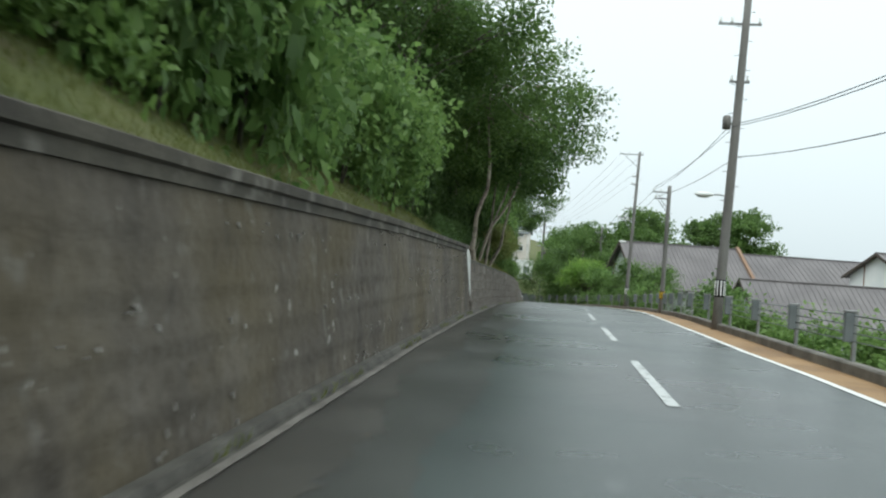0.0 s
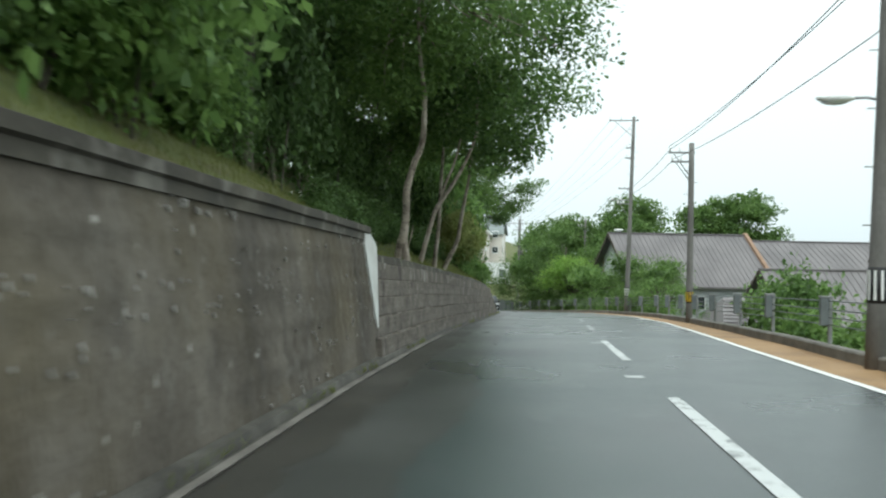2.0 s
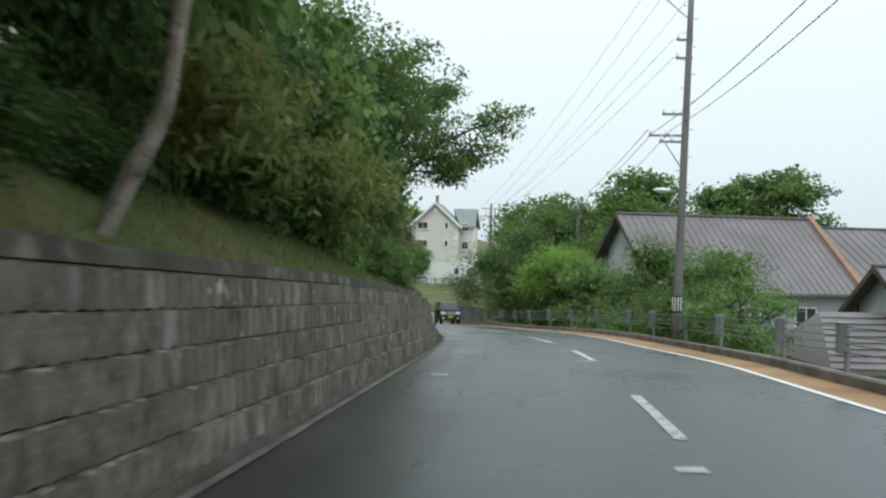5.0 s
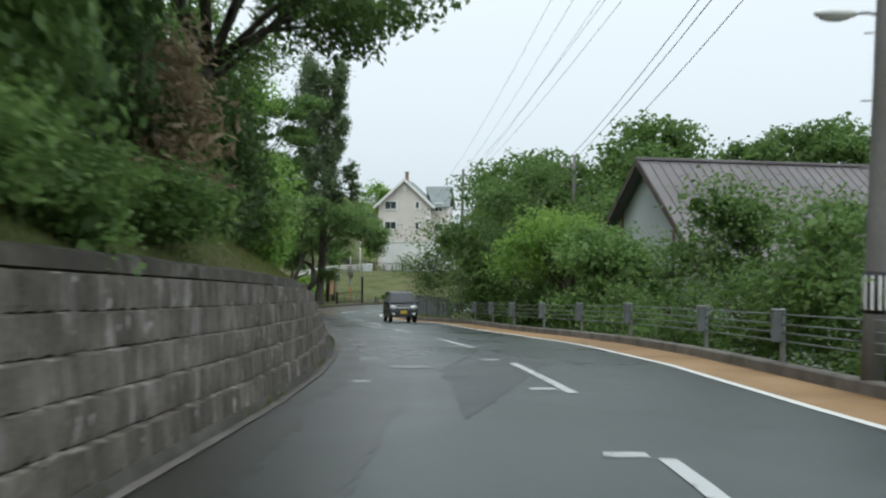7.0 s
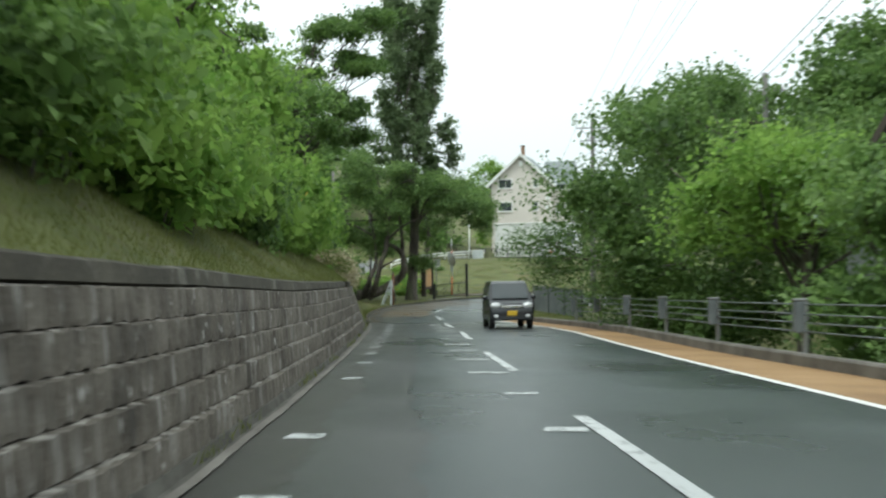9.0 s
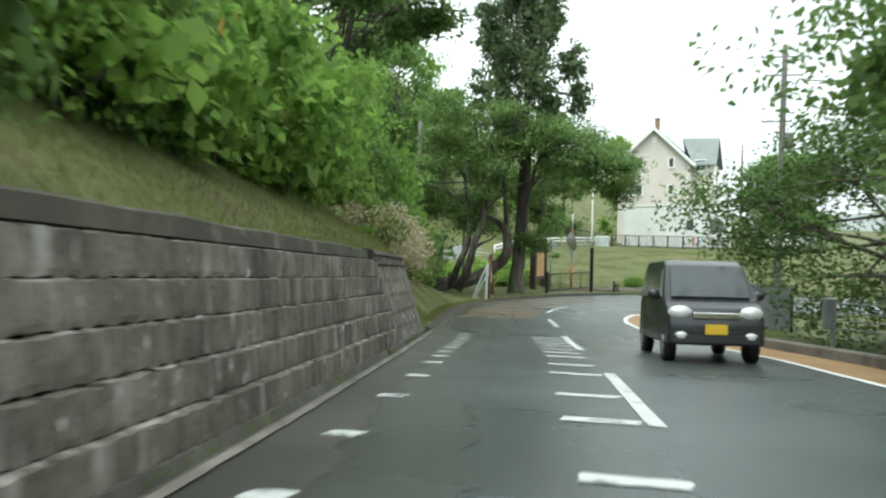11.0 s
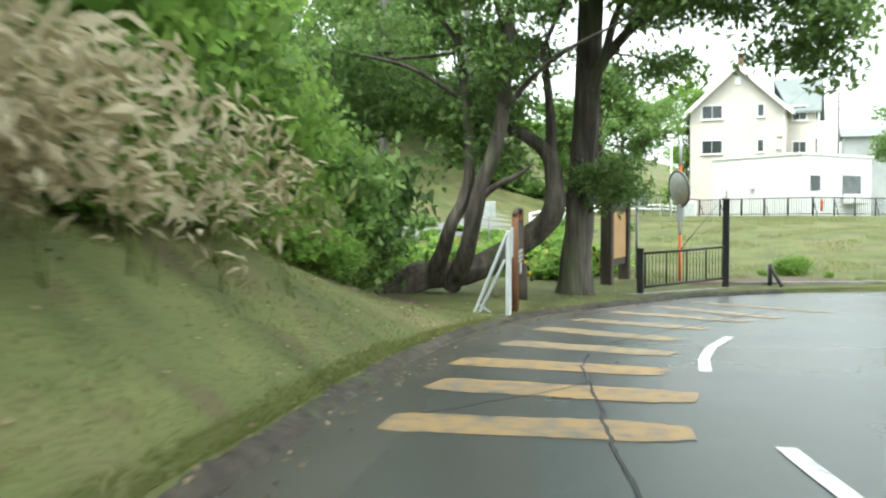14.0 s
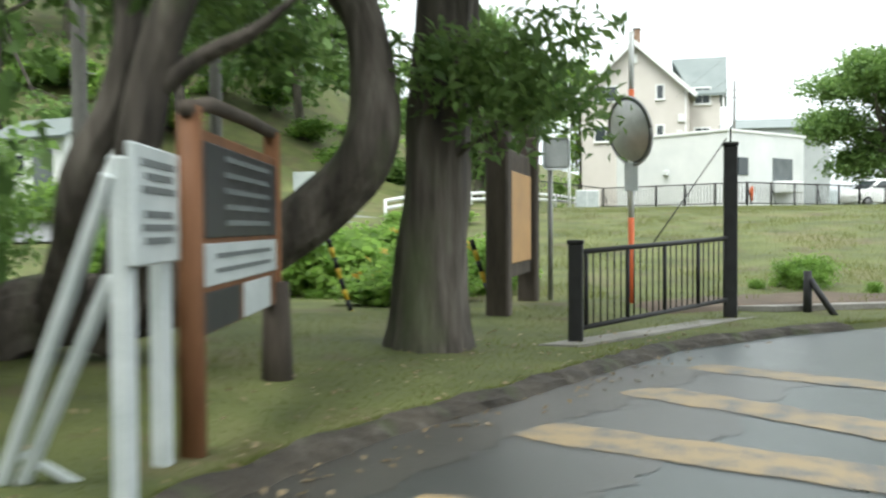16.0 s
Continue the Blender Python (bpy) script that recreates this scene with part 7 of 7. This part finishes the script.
# white guard rail on the lane's outer side
rail = empty("guard_rail", Matrix.Translation((-21.7, 156.0, field_z(-21.7, 156.0))))
o = rail.matrix_basis.translation.copy()
line = []
for i in range(18, 36):
    p, q = lane_pts[i], lane_pts[min(i + 1, len(lane_pts) - 1)]
    d = (q - lane_pts[i - 1]).normalized()
    x, y = p.x + d.y * 1.75, p.y - d.x * 1.75
    line.append(Vector((x, y, field_z(x, y))) - o)
for h in (0.45, 0.7):
    tubes("beam", [([p + Vector((0, 0, h)) for p in line], [0.07] * len(line), 8)], WHITE, rail, "white steel beam")
for p in line[::3]:
    pipe("post", p + Vector((0, 0, -0.2)), p + Vector((0, 0, 0.75)), 0.05, WHITE, rail)
tagged(rail, "white guard rail along the climbing lane", "guard rail")

# thin lamp post and cabinet by the fence, and what stands behind the house
lp = empty("lamp_post", Matrix.Translation((-15.05, 176.0, field_z(-15.05, 176.0))))
top = 2.25 - field_z(-15.05, 176.0)
tubes("pole", [([(0, 0, -0.2), (0, 0, 1.0), (0, 0, top)], [0.07, 0.06, 0.05], 10)], WHITE, lp, "white painted pole")
boxed("lamp_head", (0.42, 0.3, 0.2), (-0.05, 0, top + 0.05), WHITE, lp, 0.04, "white lamp head")
tagged(lp, "thin white lamp post beside the picket fence", "lamp post")
cb = empty("cabinet", Matrix.Translation((-14.2, 176.4, field_z(-14.2, 176.4))))
boxed("body", (1.1, 0.5, 0.95), (0, 0, 0.42), WHITE, cb, 0.03)
boxed("door", (0.5, 0.03, 0.8), (-0.27, -0.26, 0.45), SIGN_WHITE, cb, 0.01)
boxed("door", (0.5, 0.03, 0.8), (0.27, -0.26, 0.45), SIGN_WHITE, cb, 0.01)
tagged(cb, "low white metal cabinet by the fence", "cabinet")
utility_pole(-2.3, 235.0, field_z(-2.3, 235.0), 14.2, 0.16, 0.11, (0, 0), None, None, ((13.2, 0.8, 0.8, 0), (12.4, 0.6, 0.6, 0)), bolts=False, label="distant grey utility pole behind the house")
gb = empty("long_house", Matrix.Translation((2.4, 243.0, field_z(2.4, 243.0))))
boxed("wall", (9.5, 6.0, 9.6), (1.0, 0, 4.6), PLASTER, gb, 0.02, "pale grey wall")
for sgn in (-1, 1):
    boxed("roof", (10.3, 3.7, 0.14), (1.0, sgn * 1.65, 10.0), TEAL_ROOF, gb, 0.02, "grey roof", Matrix.Rotation(radians(-sgn * 20), 4, "X"))
tagged(gb, "distant pale house with a grey roof behind the cream house", "house")

# white flowers in the grass beside the birches
for k, (fy, fu) in enumerate(((32.6, 1.5), (33.4, 1.9), (34.3, 1.6), (35.0, 2.1), (33.0, 2.4))):
    x, yy, z = on_hill(fu, fy)
    fl = empty("flower_clump", Matrix.Translation((x, yy, z)))
    leaves("blossom", clumps([(0, 0, 0.35, 0.3, 0.35, 0.15)], 26, 600 + k, 0.09, 2, 0.4), 0.055, TRIM_WHITE, fl, 610 + k, 0.6, 1.1, "small white blossoms")["kind"] = "stuff"
    leaves("leaf", clumps([(0, 0, 0.15, 0.3, 0.35, 0.15)], 160, 620 + k, 0.1, 8, 0.3), 0.1, LEAF_BUSH, fl, 630 + k)["kind"] = "stuff"
    tubes("stalk", [([(0.02, 0, -0.1), (0, 0, 0.32)], [0.008, 0.005], 5)], LEAF_SASA, fl)
    tagged(fl, "white-flowering weeds in the grass above the wall", "flowers", "white flowers")

# low concrete edging between the road and the grass
def edging_profile(y):
    n1, n2, n3 = (0.035 * noise.noise((y * f, k, 0)) + 0.02 * noise.noise((y * f * 3.7, k, 2)) for f, k in ((1.9, 0), (3.1, 5), (4.3, 9)))
    k = 0.75
    return [(LEFT(y) - 0.26 * k, -0.1), (LEFT(y) - 0.23 * k + n2, 0.13 * k + n1), (LEFT(y) - 0.12 * k, 0.105 * k + n2), (LEFT(y) - 0.04 * k + n3, 0.07 * k + n1 * 0.6), (LEFT(y) + 0.02 + n2, 0.0), (LEFT(y), -0.1)]


edge = extrude_profile("edging", steps(114.25, 142.6, 0.1), edging_profile, EDGE_EARTH)
tagged(edge, "low worn edging caked with dark earth between road and grass", "kerb", kind="structure")

# bare earth behind the gate
verts, faces = [], []
for j in range(15):
    for i in range(9):
        f, g = i / 8, j / 14
        x = -11.4 + 4.6 * g - 0.5 * f
        y = 142.4 + 3.0 * g + 2.4 * f * math.sin(math.pi * (0.12 + 0.76 * g)) + 0.3
        lift = 0.03 + 0.05 * noise.noise((x * 2, y * 2, 0)) if 0 < i < 8 and 0 < j < 14 else -0.1
        verts.append((x, y, field_z(x, y) + lift + 0.02))
for j in range(14):
    for i in range(8):
        faces.append((j * 9 + i, j * 9 + i + 1, (j + 1) * 9 + i + 1, (j + 1) * 9 + i))
tagged(mesh_ob("bare_earth", verts, faces, EARTH, smooth=True), "bare brown earth behind the gate", "ground", kind="structure")


# white car parked beyond the field
def parked_car(x, y, ang):
    c = empty("parked_car", Matrix.Translation((x, y, field_z(x, y) + 0.02)) @ Matrix.Rotation(radians(ang), 4, "Z"))
    prof = [(-1.75, 0.25), (-1.8, 0.62), (-1.68, 0.82), (-0.95, 0.95), (-0.35, 1.4), (0.05, 1.48), (1.15, 1.46), (1.68, 0.98), (1.78, 0.85), (1.76, 0.25)]
    bm = bmesh.new()
    sides = [[bm.verts.new((px, s * (0.78 if z < 0.97 else 0.66), z)) for px, z in prof] for s in (-1, 1)]
    bm.faces.new(sides[0])
    bm.faces.new(sides[1][::-1])
    n = len(prof)
    for i in range(n):
        bm.faces.new((sides[0][i], sides[0][(i + 1) % n], sides[1][(i + 1) % n], sides[1][i]))
    bmesh.ops.recalc_face_normals(bm, faces=bm.faces)
    bmesh.ops.bevel(bm, geom=bm.edges[:], offset=0.05, segments=2, affect="EDGES", profile=0.6)
    part("body", bm, TRIM_WHITE, c, "white painted body", True)
    for s in (-1, 1):
        v = [(-0.8, s * 0.775, 1.0), (1.45, s * 0.775, 1.0), (1.05, s * 0.69, 1.38), (-0.28, s * 0.69, 1.36)]
        mesh_ob("side_window", v + [(px, py + s * 0.012, z) for px, py, z in v], [(0, 1, 2, 3), (4, 5, 6, 7), (0, 1, 5, 4), (1, 2, 6, 5), (2, 3, 7, 6), (3, 0, 4, 7)], DARK_GLASS, c)
        for wx in (-1.15, 1.15):
            w = tubes("wheel", [([(wx, s * 0.66, 0.28), (wx, s * 0.8, 0.28)], [0.28, 0.28], 18)], BLACK, c)
            tubes("rim", [([(wx, s * 0.795, 0.28), (wx, s * 0.81, 0.28)], [0.17, 0.16], 14)], STEEL, w)
    v = [(-0.97, -0.6, 0.99), (-0.97, 0.6, 0.99), (-0.42, 0.55, 1.37), (-0.42, -0.55, 1.37)]
    mesh_ob("windscreen", [(px - 0.02, py, z + 0.02) for px, py, z in v] + v, [(0, 1, 2, 3), (7, 6, 5, 4), (0, 4, 5, 1), (1, 5, 6, 2), (2, 6, 7, 3), (3, 7, 4, 0)], DARK_GLASS, c)
    return tagged(c, "white hatchback parked beyond the grassy field", "car")


parked_car(0.3, 183.0, 25)

# pale dry bamboo grass hanging over the wall's end, and a dry clump further up
def dry_clump(x, y, z, seed, r=1.0, mat=LEAF_DRY, label="pale dry bamboo grass drooping over the wall end", count=1500, leaf=0.2):
    s = empty("bamboo_grass", Matrix.Translation((x, y, z)))
    rg2 = random.Random(seed)
    bl = [(rg2.uniform(-1, 1) * r, rg2.uniform(-1, 1) * r, rg2.uniform(0.1, 0.9), r * 0.5, r * 0.5, 0.35) for _ in range(6)]
    leaves("foliage", clumps(bl, count, seed, 0.2, 10, 0.5), leaf, mat, s, seed, 0.1, 3.6)
    for k, b in enumerate(bl[:3]):
        tubes("stalk", [([(0.05 * k, 0, -0.75), (b[0] * 0.6, b[1] * 0.6, b[2])], [0.007, 0.004], 5)], LEAF_SASA, s)
    return tagged(s, label, "bamboo grass", "bamboo grass clumps")


for k in range(24):
    y = 114.5 + k * 0.55
    u = 1.95 - 0.02 * k + 0.35 * math.sin(k * 2.2)
    green = k % 5 == 2
    dry_clump(LEFT(y) - u, y, ROAD_Z(y) + 1.92 - 0.014 * k + 0.18 * math.sin(k * 1.3), 200 + k, 0.62, LEAF_SASA if green else LEAF_DRY, "green bamboo grass among the dry stems" if green else "pale dry bamboo grass drooping over the grass bank", 520 if k < 15 else 130, 0.2)
for k in range(20):
    y = 114.6 + k * 0.33
    x, yy, z = on_hill(2.0 + 0.3 * math.sin(k * 1.7) + (0.4 if k % 2 else 0), y)
    s = rg.uniform(0.2, 0.32)
    ob = put_shrub(rg.choice((4, 5)), Matrix.Translation((x, yy, z - 0.12)) @ Matrix.Rotation(k, 4, "Z") @ Matrix.Diagonal((s * 1.4, s * 1.4, s * 0.75, 1)))
    ob.name = "undergrowth_plant"
    tagged(ob, "low green shrub beneath the dry bamboo grass", "shrub", "shrubs on the grass bank")
for k in range(11):
    x, yy, z = on_hill(2.0 + 0.4 * (k % 3), 52.0 + 1.15 * k)
    dry_clump(x, yy, z + 0.5 + 0.5 * (k % 3), 240 + k, 1.1, LEAF_SASA, "yellow-green long-leaved bamboo grass hanging over the wall", 2200, 0.26)
for k in range(7):
    y = 71.6 + 0.55 * (k % 4)
    dry_clump(-3.45 - 0.28 * (k % 4) + 0.1 * (k % 2), y, (0.55, 1.15, 1.8, 2.3, 0.8, 1.5, 2.0)[k], 220 + k, 0.5, LEAF_DEAD, "brown dead creeper leaves hanging from the bank", 420, 0.2)

for k in range(14):
    y = 61.5 + 0.75 * k
    x, yy, z = on_hill(1.45 + 0.25 * math.sin(k * 2.1), y)
    s = rg.uniform(0.38, 0.55)
    ob = put_shrub(rg.choice((0, 1, 2)), Matrix.Translation((x, yy, z - 0.12)) @ Matrix.Rotation(k, 4, "Z") @ Matrix.Diagonal((s * 1.2, s * 1.2, s * 0.85, 1)))
    ob.name = "undergrowth_plant"
    tagged(ob, "low green shrub hanging over the block wall's crown", "shrub", "shrubs on the bank")

# shrubs on the grass bank past the wall
for k in range(26):
    y = 116.2 + k * 0.66
    u = 3.7 + 0.7 * math.sin(k * 1.9) + (0.9 if k % 2 else 0)
    x, yy, z = on_hill(u, y)
    s = rg.uniform(0.8, 1.3)
    ob = put_shrub(rg.choice((6, 7, 4, 5, 6) if y < 119 else (4, 5, 4, 5, 2)), Matrix.Translation((x, yy, z + 0.25)) @ Matrix.Rotation(k, 4, "Z") @ Matrix.Diagonal((s, s, s * 1.25, 1)))
    tagged(ob, "overhanging green shrub above the grass bank", "shrub", "shrubs on the grass bank")

for k in range(90):
    x, y = rg.uniform(-24, -15.4), rg.uniform(127.5, 143)
    aside = (-11.2 - x) / max(0.5, y - 127.1)
    if aside < 0.62 or x > LEFT(y) - 3.0 or (x > -17.0 and y > 134.5):
        continue
    s = rg.uniform(0.8, 1.3) if aside > 0.68 else rg.uniform(0.5, 0.72)
    ob = put_shrub(rg.choice((4, 0, 2, 3)), Matrix.Translation((x, y, gz(x, y) - 0.1)) @ Matrix.Rotation(k, 4, "Z") @ Matrix.Diagonal((s, s, s * 1.1, 1)))
    ob.name = "bush"
    tagged(ob, "dense green shrub behind the many-stemmed tree", "shrub", "shrubs behind the bend")

for k in range(22):
    y = rg.uniform(124.0, 132.0)
    x, y, z = on_hill(rg.uniform(2.2, 3.3), y)
    s = rg.uniform(0.26, 0.42)
    ob = put_shrub(rg.choice((4, 5)), Matrix.Translation((x, y, z - 0.08)) @ Matrix.Rotation(k, 4, "Z") @ Matrix.Diagonal((s * 1.4, s * 1.4, s * 0.8, 1)))
    ob.name = "undergrowth_plant"
    tagged(ob, "low green growth at the foot of the shrubs", "shrub", "undergrowth at the bend")
for k in range(16):
    x, y = rg.uniform(-18.9, -16.9), rg.uniform(131.0, 135.6)
    s = rg.uniform(0.45, 0.75)
    ob = put_shrub(rg.choice((0, 2, 8, 4)), Matrix.Translation((x, y, gz(x, y) - 0.1)) @ Matrix.Rotation(k, 4, "Z") @ Matrix.Diagonal((s * 1.2, s * 1.2, s, 1)))
    ob.name = "undergrowth_plant"
    tagged(ob, "shaded undergrowth at the foot of the many-stemmed tree", "shrub", "undergrowth at the bend")
# bare earth, spread wider so its darker tone stands in for foliage shade
verts, faces = [], []
NA, NR = 72, 30
for j in range(NA):
    for i in range(NR + 1):
        a, q = 2 * math.pi * j / NA, i / NR
        r = q * (1 + 0.3 * noise.noise((math.cos(a) * 1.5, math.sin(a) * 1.5, 2)) + 0.2 * noise.noise((math.cos(a) * 5, math.sin(a) * 5, 3)))
        x, y = -16.6 + 2.0 * r * math.cos(a), 132.6 + 4.0 * r * math.sin(a)
        verts.append((x, y, gz(x, y) + 0.014 + 0.03 * noise.noise((x * 2.4, y * 2.4, 0)) - 0.05 * max(0.0, q - 0.7) / 0.3))
for j in range(NA):
    for i in range(NR):
        k = (j + 1) % NA
        faces.append((j * (NR + 1) + i, j * (NR + 1) + i + 1, k * (NR + 1) + i + 1, k * (NR + 1) + i))
tagged(mesh_ob("bare_earth", verts, faces, EARTH, smooth=True), "bare shaded earth beneath the trees", "ground", kind="structure")

# distant hills; the haze before them is put into their pale colour
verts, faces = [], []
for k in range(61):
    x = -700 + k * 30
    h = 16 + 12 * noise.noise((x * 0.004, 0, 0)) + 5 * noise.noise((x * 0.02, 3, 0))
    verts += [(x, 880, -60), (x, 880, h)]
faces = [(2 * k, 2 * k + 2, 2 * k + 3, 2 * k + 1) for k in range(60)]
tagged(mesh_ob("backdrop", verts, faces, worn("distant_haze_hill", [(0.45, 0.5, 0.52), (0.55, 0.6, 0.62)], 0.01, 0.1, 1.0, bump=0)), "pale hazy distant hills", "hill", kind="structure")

# ---- grass blades on the banks and verges ----
def grass_patch(name, spots, height, seed, label):
    rng2 = np.random.default_rng(seed)
    p = np.asarray(spots, float)
    n = len(p)
    h = height * rng2.uniform(0.4, 1.3, n)[:, None]
    a = rng2.uniform(0, 2 * math.pi, n)
    side = np.stack([np.cos(a), np.sin(a), 0 * a], 1) * 0.003 * (1 + 2 * rng2.uniform(size=(n, 1)))
    bend = rng2.normal(size=(n, 3)) * 0.4 * h
    bend[:, 2] = 0
    tip = p + bend + np.array([0, 0, 1.0]) * h
    v = np.stack([p - side, p + side, tip], 1).reshape(-1, 3)
    me = bpy.data.meshes.new(name)
    me.vertices.add(3 * n)
    me.vertices.foreach_set("co", v.ravel())
    me.loops.add(3 * n)
    me.loops.foreach_set("vertex_index", np.arange(3 * n))
    me.polygons.add(n)
    me.polygons.foreach_set("loop_start", np.arange(n) * 3)
    me.materials.append(BLADES)
    me.update(calc_edges=True)
    return tagged(new(name, me), label, "grass", kind="stuff")


rg = random.Random(3)
spots = []
for _ in range(90000):
    y = rg.uniform(0, 114.5)
    u = 0.95 + 2.6 * rg.random() ** 1.3
    spots.append((LEFT(y) - u, y, ROAD_Z(y) + hill(u, y) - 0.02))
grass_patch("grass", spots, 0.13, 1, "uneven grass on the bank above the wall")
spots, tufts = [], []
for _ in range(260000):
    y = rg.uniform(114.3, 146)
    u = 0.16 + 5.4 * rg.random() ** 1.4
    n = noise.noise((LEFT(y) * 0.9 - u * 0.9, y * 0.9, 3.0))
    p = (LEFT(y) - u, y, ROAD_Z(y) + hill(u, y) - 0.02)
    if n > 0.2 and rg.random() < 0.1:
        tufts.append(p)
    elif n > rg.uniform(-1.2, -0.2):
        spots.append(p)
grass_patch("tall_grass", tufts, 0.075, 21, "longer tufts of grass on the bank by the bend")
grass_patch("grass", spots, 0.034, 2, "short grass beside the bend")
spots = []
for _ in range(70000):
    x, y = rg.uniform(-18, 2), rg.uniform(144, 172)
    if x < LEFT(y) - 0.3:
        spots.append((x, y, field_z(x, y) - 0.02))
grass_patch("grass", spots, 0.07, 4, "grass on the field beyond the bend")
spots = []
for _ in range(40000):
    x, y = rg.uniform(-14, 2), rg.uniform(145, 168)
    if x < LEFT(y) - 1.2 and noise.noise((x * 0.5, y * 0.5, 8)) > 0.1:
        spots.append((x, y, field_z(x, y) - 0.02))
grass_patch("tall_grass", spots, 0.17, 9, "uneven tufts of taller grass on the field")
spots = []
for _ in range(16000):
    y = rg.uniform(112, 130)
    v = rg.uniform(0.15, 3.0)
    spots.append((KERB_X(y) + v, y, ROAD_Z(y) + drop(v, y) - 0.02))
grass_patch("grass", spots, 0.08, 5, "grass on the corner island")
spots = []
for _ in range(2500):
    y = rg.uniform(0, 116)
    if noise.noise((y * 0.35, 0, 0)) > 0.05:
        spots.append((LEFT(y) - rg.uniform(0.1, 0.2), y, ROAD_Z(y) + 0.0))
grass_patch("weeds", spots, 0.1, 6, "small weeds in the gutter at the wall foot")

# dead leaves lying in the grass and along the edging
spots = []
for _ in range(900):
    y = rg.uniform(114.6, 141)
    u = rg.uniform(-0.5, 2.2) if rg.random() < 0.8 else rg.uniform(-0.4, 0.1)
    spots.append((LEFT(y) - u, y, ROAD_Z(y) + (hill(u, y) + 0.035 if u > 0.26 else 0.16 if u > 0.0 else 0.018)))
tagged(leaves("fallen_leaves", spots, 0.06, LEAF_DEAD, None, 77, 2.5, 1.5), "brown dead leaves scattered over the grass bank", "leaves", kind="stuff")

# ---- wall blocks, last ----
def block_variant(seed):
    """A fluted block of unit length and height: x towards the road, y along, z up. Its foot is notched in the middle, its head has a worn lip."""
    rg3 = random.Random(seed)
    ny, nz = 4, 3
    v, f = [], []
    for j in range(nz + 1):
        for i in range(ny + 1):
            s = i / ny - 0.5
            dx = 0.014 * (1 - 4 * s * s) - (0.009 if i in (0, ny) else 0.0) + rg3.uniform(-0.005, 0.005) - 0.03 * j / nz
            dx += (-0.012, 0.0, 0.004, 0.008)[j]
            dz = (0.075 if i == 2 else 0.03 if i in (1, 3) else -0.015) + rg3.uniform(-0.02, 0.02) if j == 0 else rg3.uniform(-0.06, 0.03) if j == nz else 0
            v.append((dx, s * 0.985, (0.0, 0.2, 0.6, 1.0)[j] * 0.985 + dz))
    w = ny + 1
    for j in range(nz):
        for i in range(ny):
            f.append((j * w + i, j * w + i + 1, (j + 1) * w + i + 1, (j + 1) * w + i))
    o = len(v)
    ring = [i for i in range(w)] + [k * w + ny for k in range(1, nz + 1)] + [nz * w + i for i in range(ny - 1, -1, -1)] + [k * w for k in range(nz - 1, 0, -1)]
    for k in ring:
        v.append((-0.2, v[k][1], v[k][2]))
    n = len(ring)
    for k in range(n):
        f.append((ring[k], o + k, o + (k + 1) % n, ring[(k + 1) % n]))
    return v, f


variants = [block_variant(300 + k) for k in range(8)]
meshes = []
for v, f in variants:
    me = bpy.data.meshes.new("brick")
    me.from_pydata(v, [], f)
    me.materials.append(BLOCK)
    me.update()
    meshes.append(me)
rg = random.Random(12)
LEN, rest_v, rest_f, made = 0.26, [], [], 0
for c in range(5):
    y = 29.33 - 0.11 * (c % 3)
    while y < 108.2:
        y1 = y + LEN * rg.uniform(0.93, 1.07)
        ya, yb = max(y, 29.33), min(y1, 108.38)
        y = y1
        if yb - ya < 0.12:
            continue
        ym = (ya + yb) / 2
        H = WALL_H(min(ym, 107.5)) - 0.2
        ch = (H - 0.02) / 5
        z0 = 0.02 + c * ch
        p = Vector((back_x(ym, z0) + 0.05 + rg.uniform(-0.005, 0.006), ym, ROAD_Z(ym) + z0))
        q = Vector((back_x(yb, z0) - back_x(ya, z0), yb - ya, ROAD_Z(yb) - ROAD_Z(ya)))
        ex = Vector((q.y, -q.x, 0)).normalized()
        m = Matrix(((ex.x, q.x, 0, p.x), (ex.y, q.y, 0, p.y), (0, q.z, ch, p.z), (0, 0, 0, 1)))
        k = rg.randrange(8)
        if ym < 48 and made < 298:
            o = new("block", meshes[k])
            o.parent = block_wall
            o.matrix_local = m
            made += 1
        else:
            off = len(rest_v)
            rest_v += [m @ Vector(t) for t in variants[k][0]]
            rest_f += [tuple(i + off for i in t) for t in variants[k][1]]
rest = mesh_ob("blocks", rest_v, rest_f, BLOCK, block_wall)
tagged(rest, kind="stuff")

# pale lime and mortar lying on the ledges between the courses
for c in range(5):
    verts, faces, run = [], [], 0
    for y in steps(29.4, 108.2, 0.07):
        H = WALL_H(min(y, 107.5)) - 0.2
        ch = (H - 0.02) / 5
        z0 = 0.02 + c * ch
        here = noise.noise((y * 0.55, c * 5.3, 0)) + 0.45 * noise.noise((y * 3.3, c * 2.1, 3))
        if here < -0.3:
            run = 0
            continue
        zt = z0 + ch * (0.975 + 0.07 * noise.noise((y * 2.3, c, 1)) - 0.05 * abs(math.sin((y + 0.11 * c) * 12.08)))
        xf = back_x(y, z0) - 0.012 + 0.02 * noise.noise((y * 6.3, c, 2))
        xb = back_x(y, z0 + ch) + 0.03
        z = ROAD_Z(y)
        drip = 0.004 + 0.05 * max(0, noise.noise((y * 4.1, c, 7))) ** 2
        verts += [(xf + 0.005, y, z + zt - drip), (xf + 0.003, y, z + zt + 0.003), (xb, y, z + zt + 0.01)]
        n = len(verts)
        if run:
            faces += [(n - 6, n - 3, n - 2, n - 5), (n - 5, n - 2, n - 1, n - 4)]
        run = 1
    mesh_ob("mortar_bead", verts, faces, MORTAR, block_wall, "pale lime crust on the ledge", True)
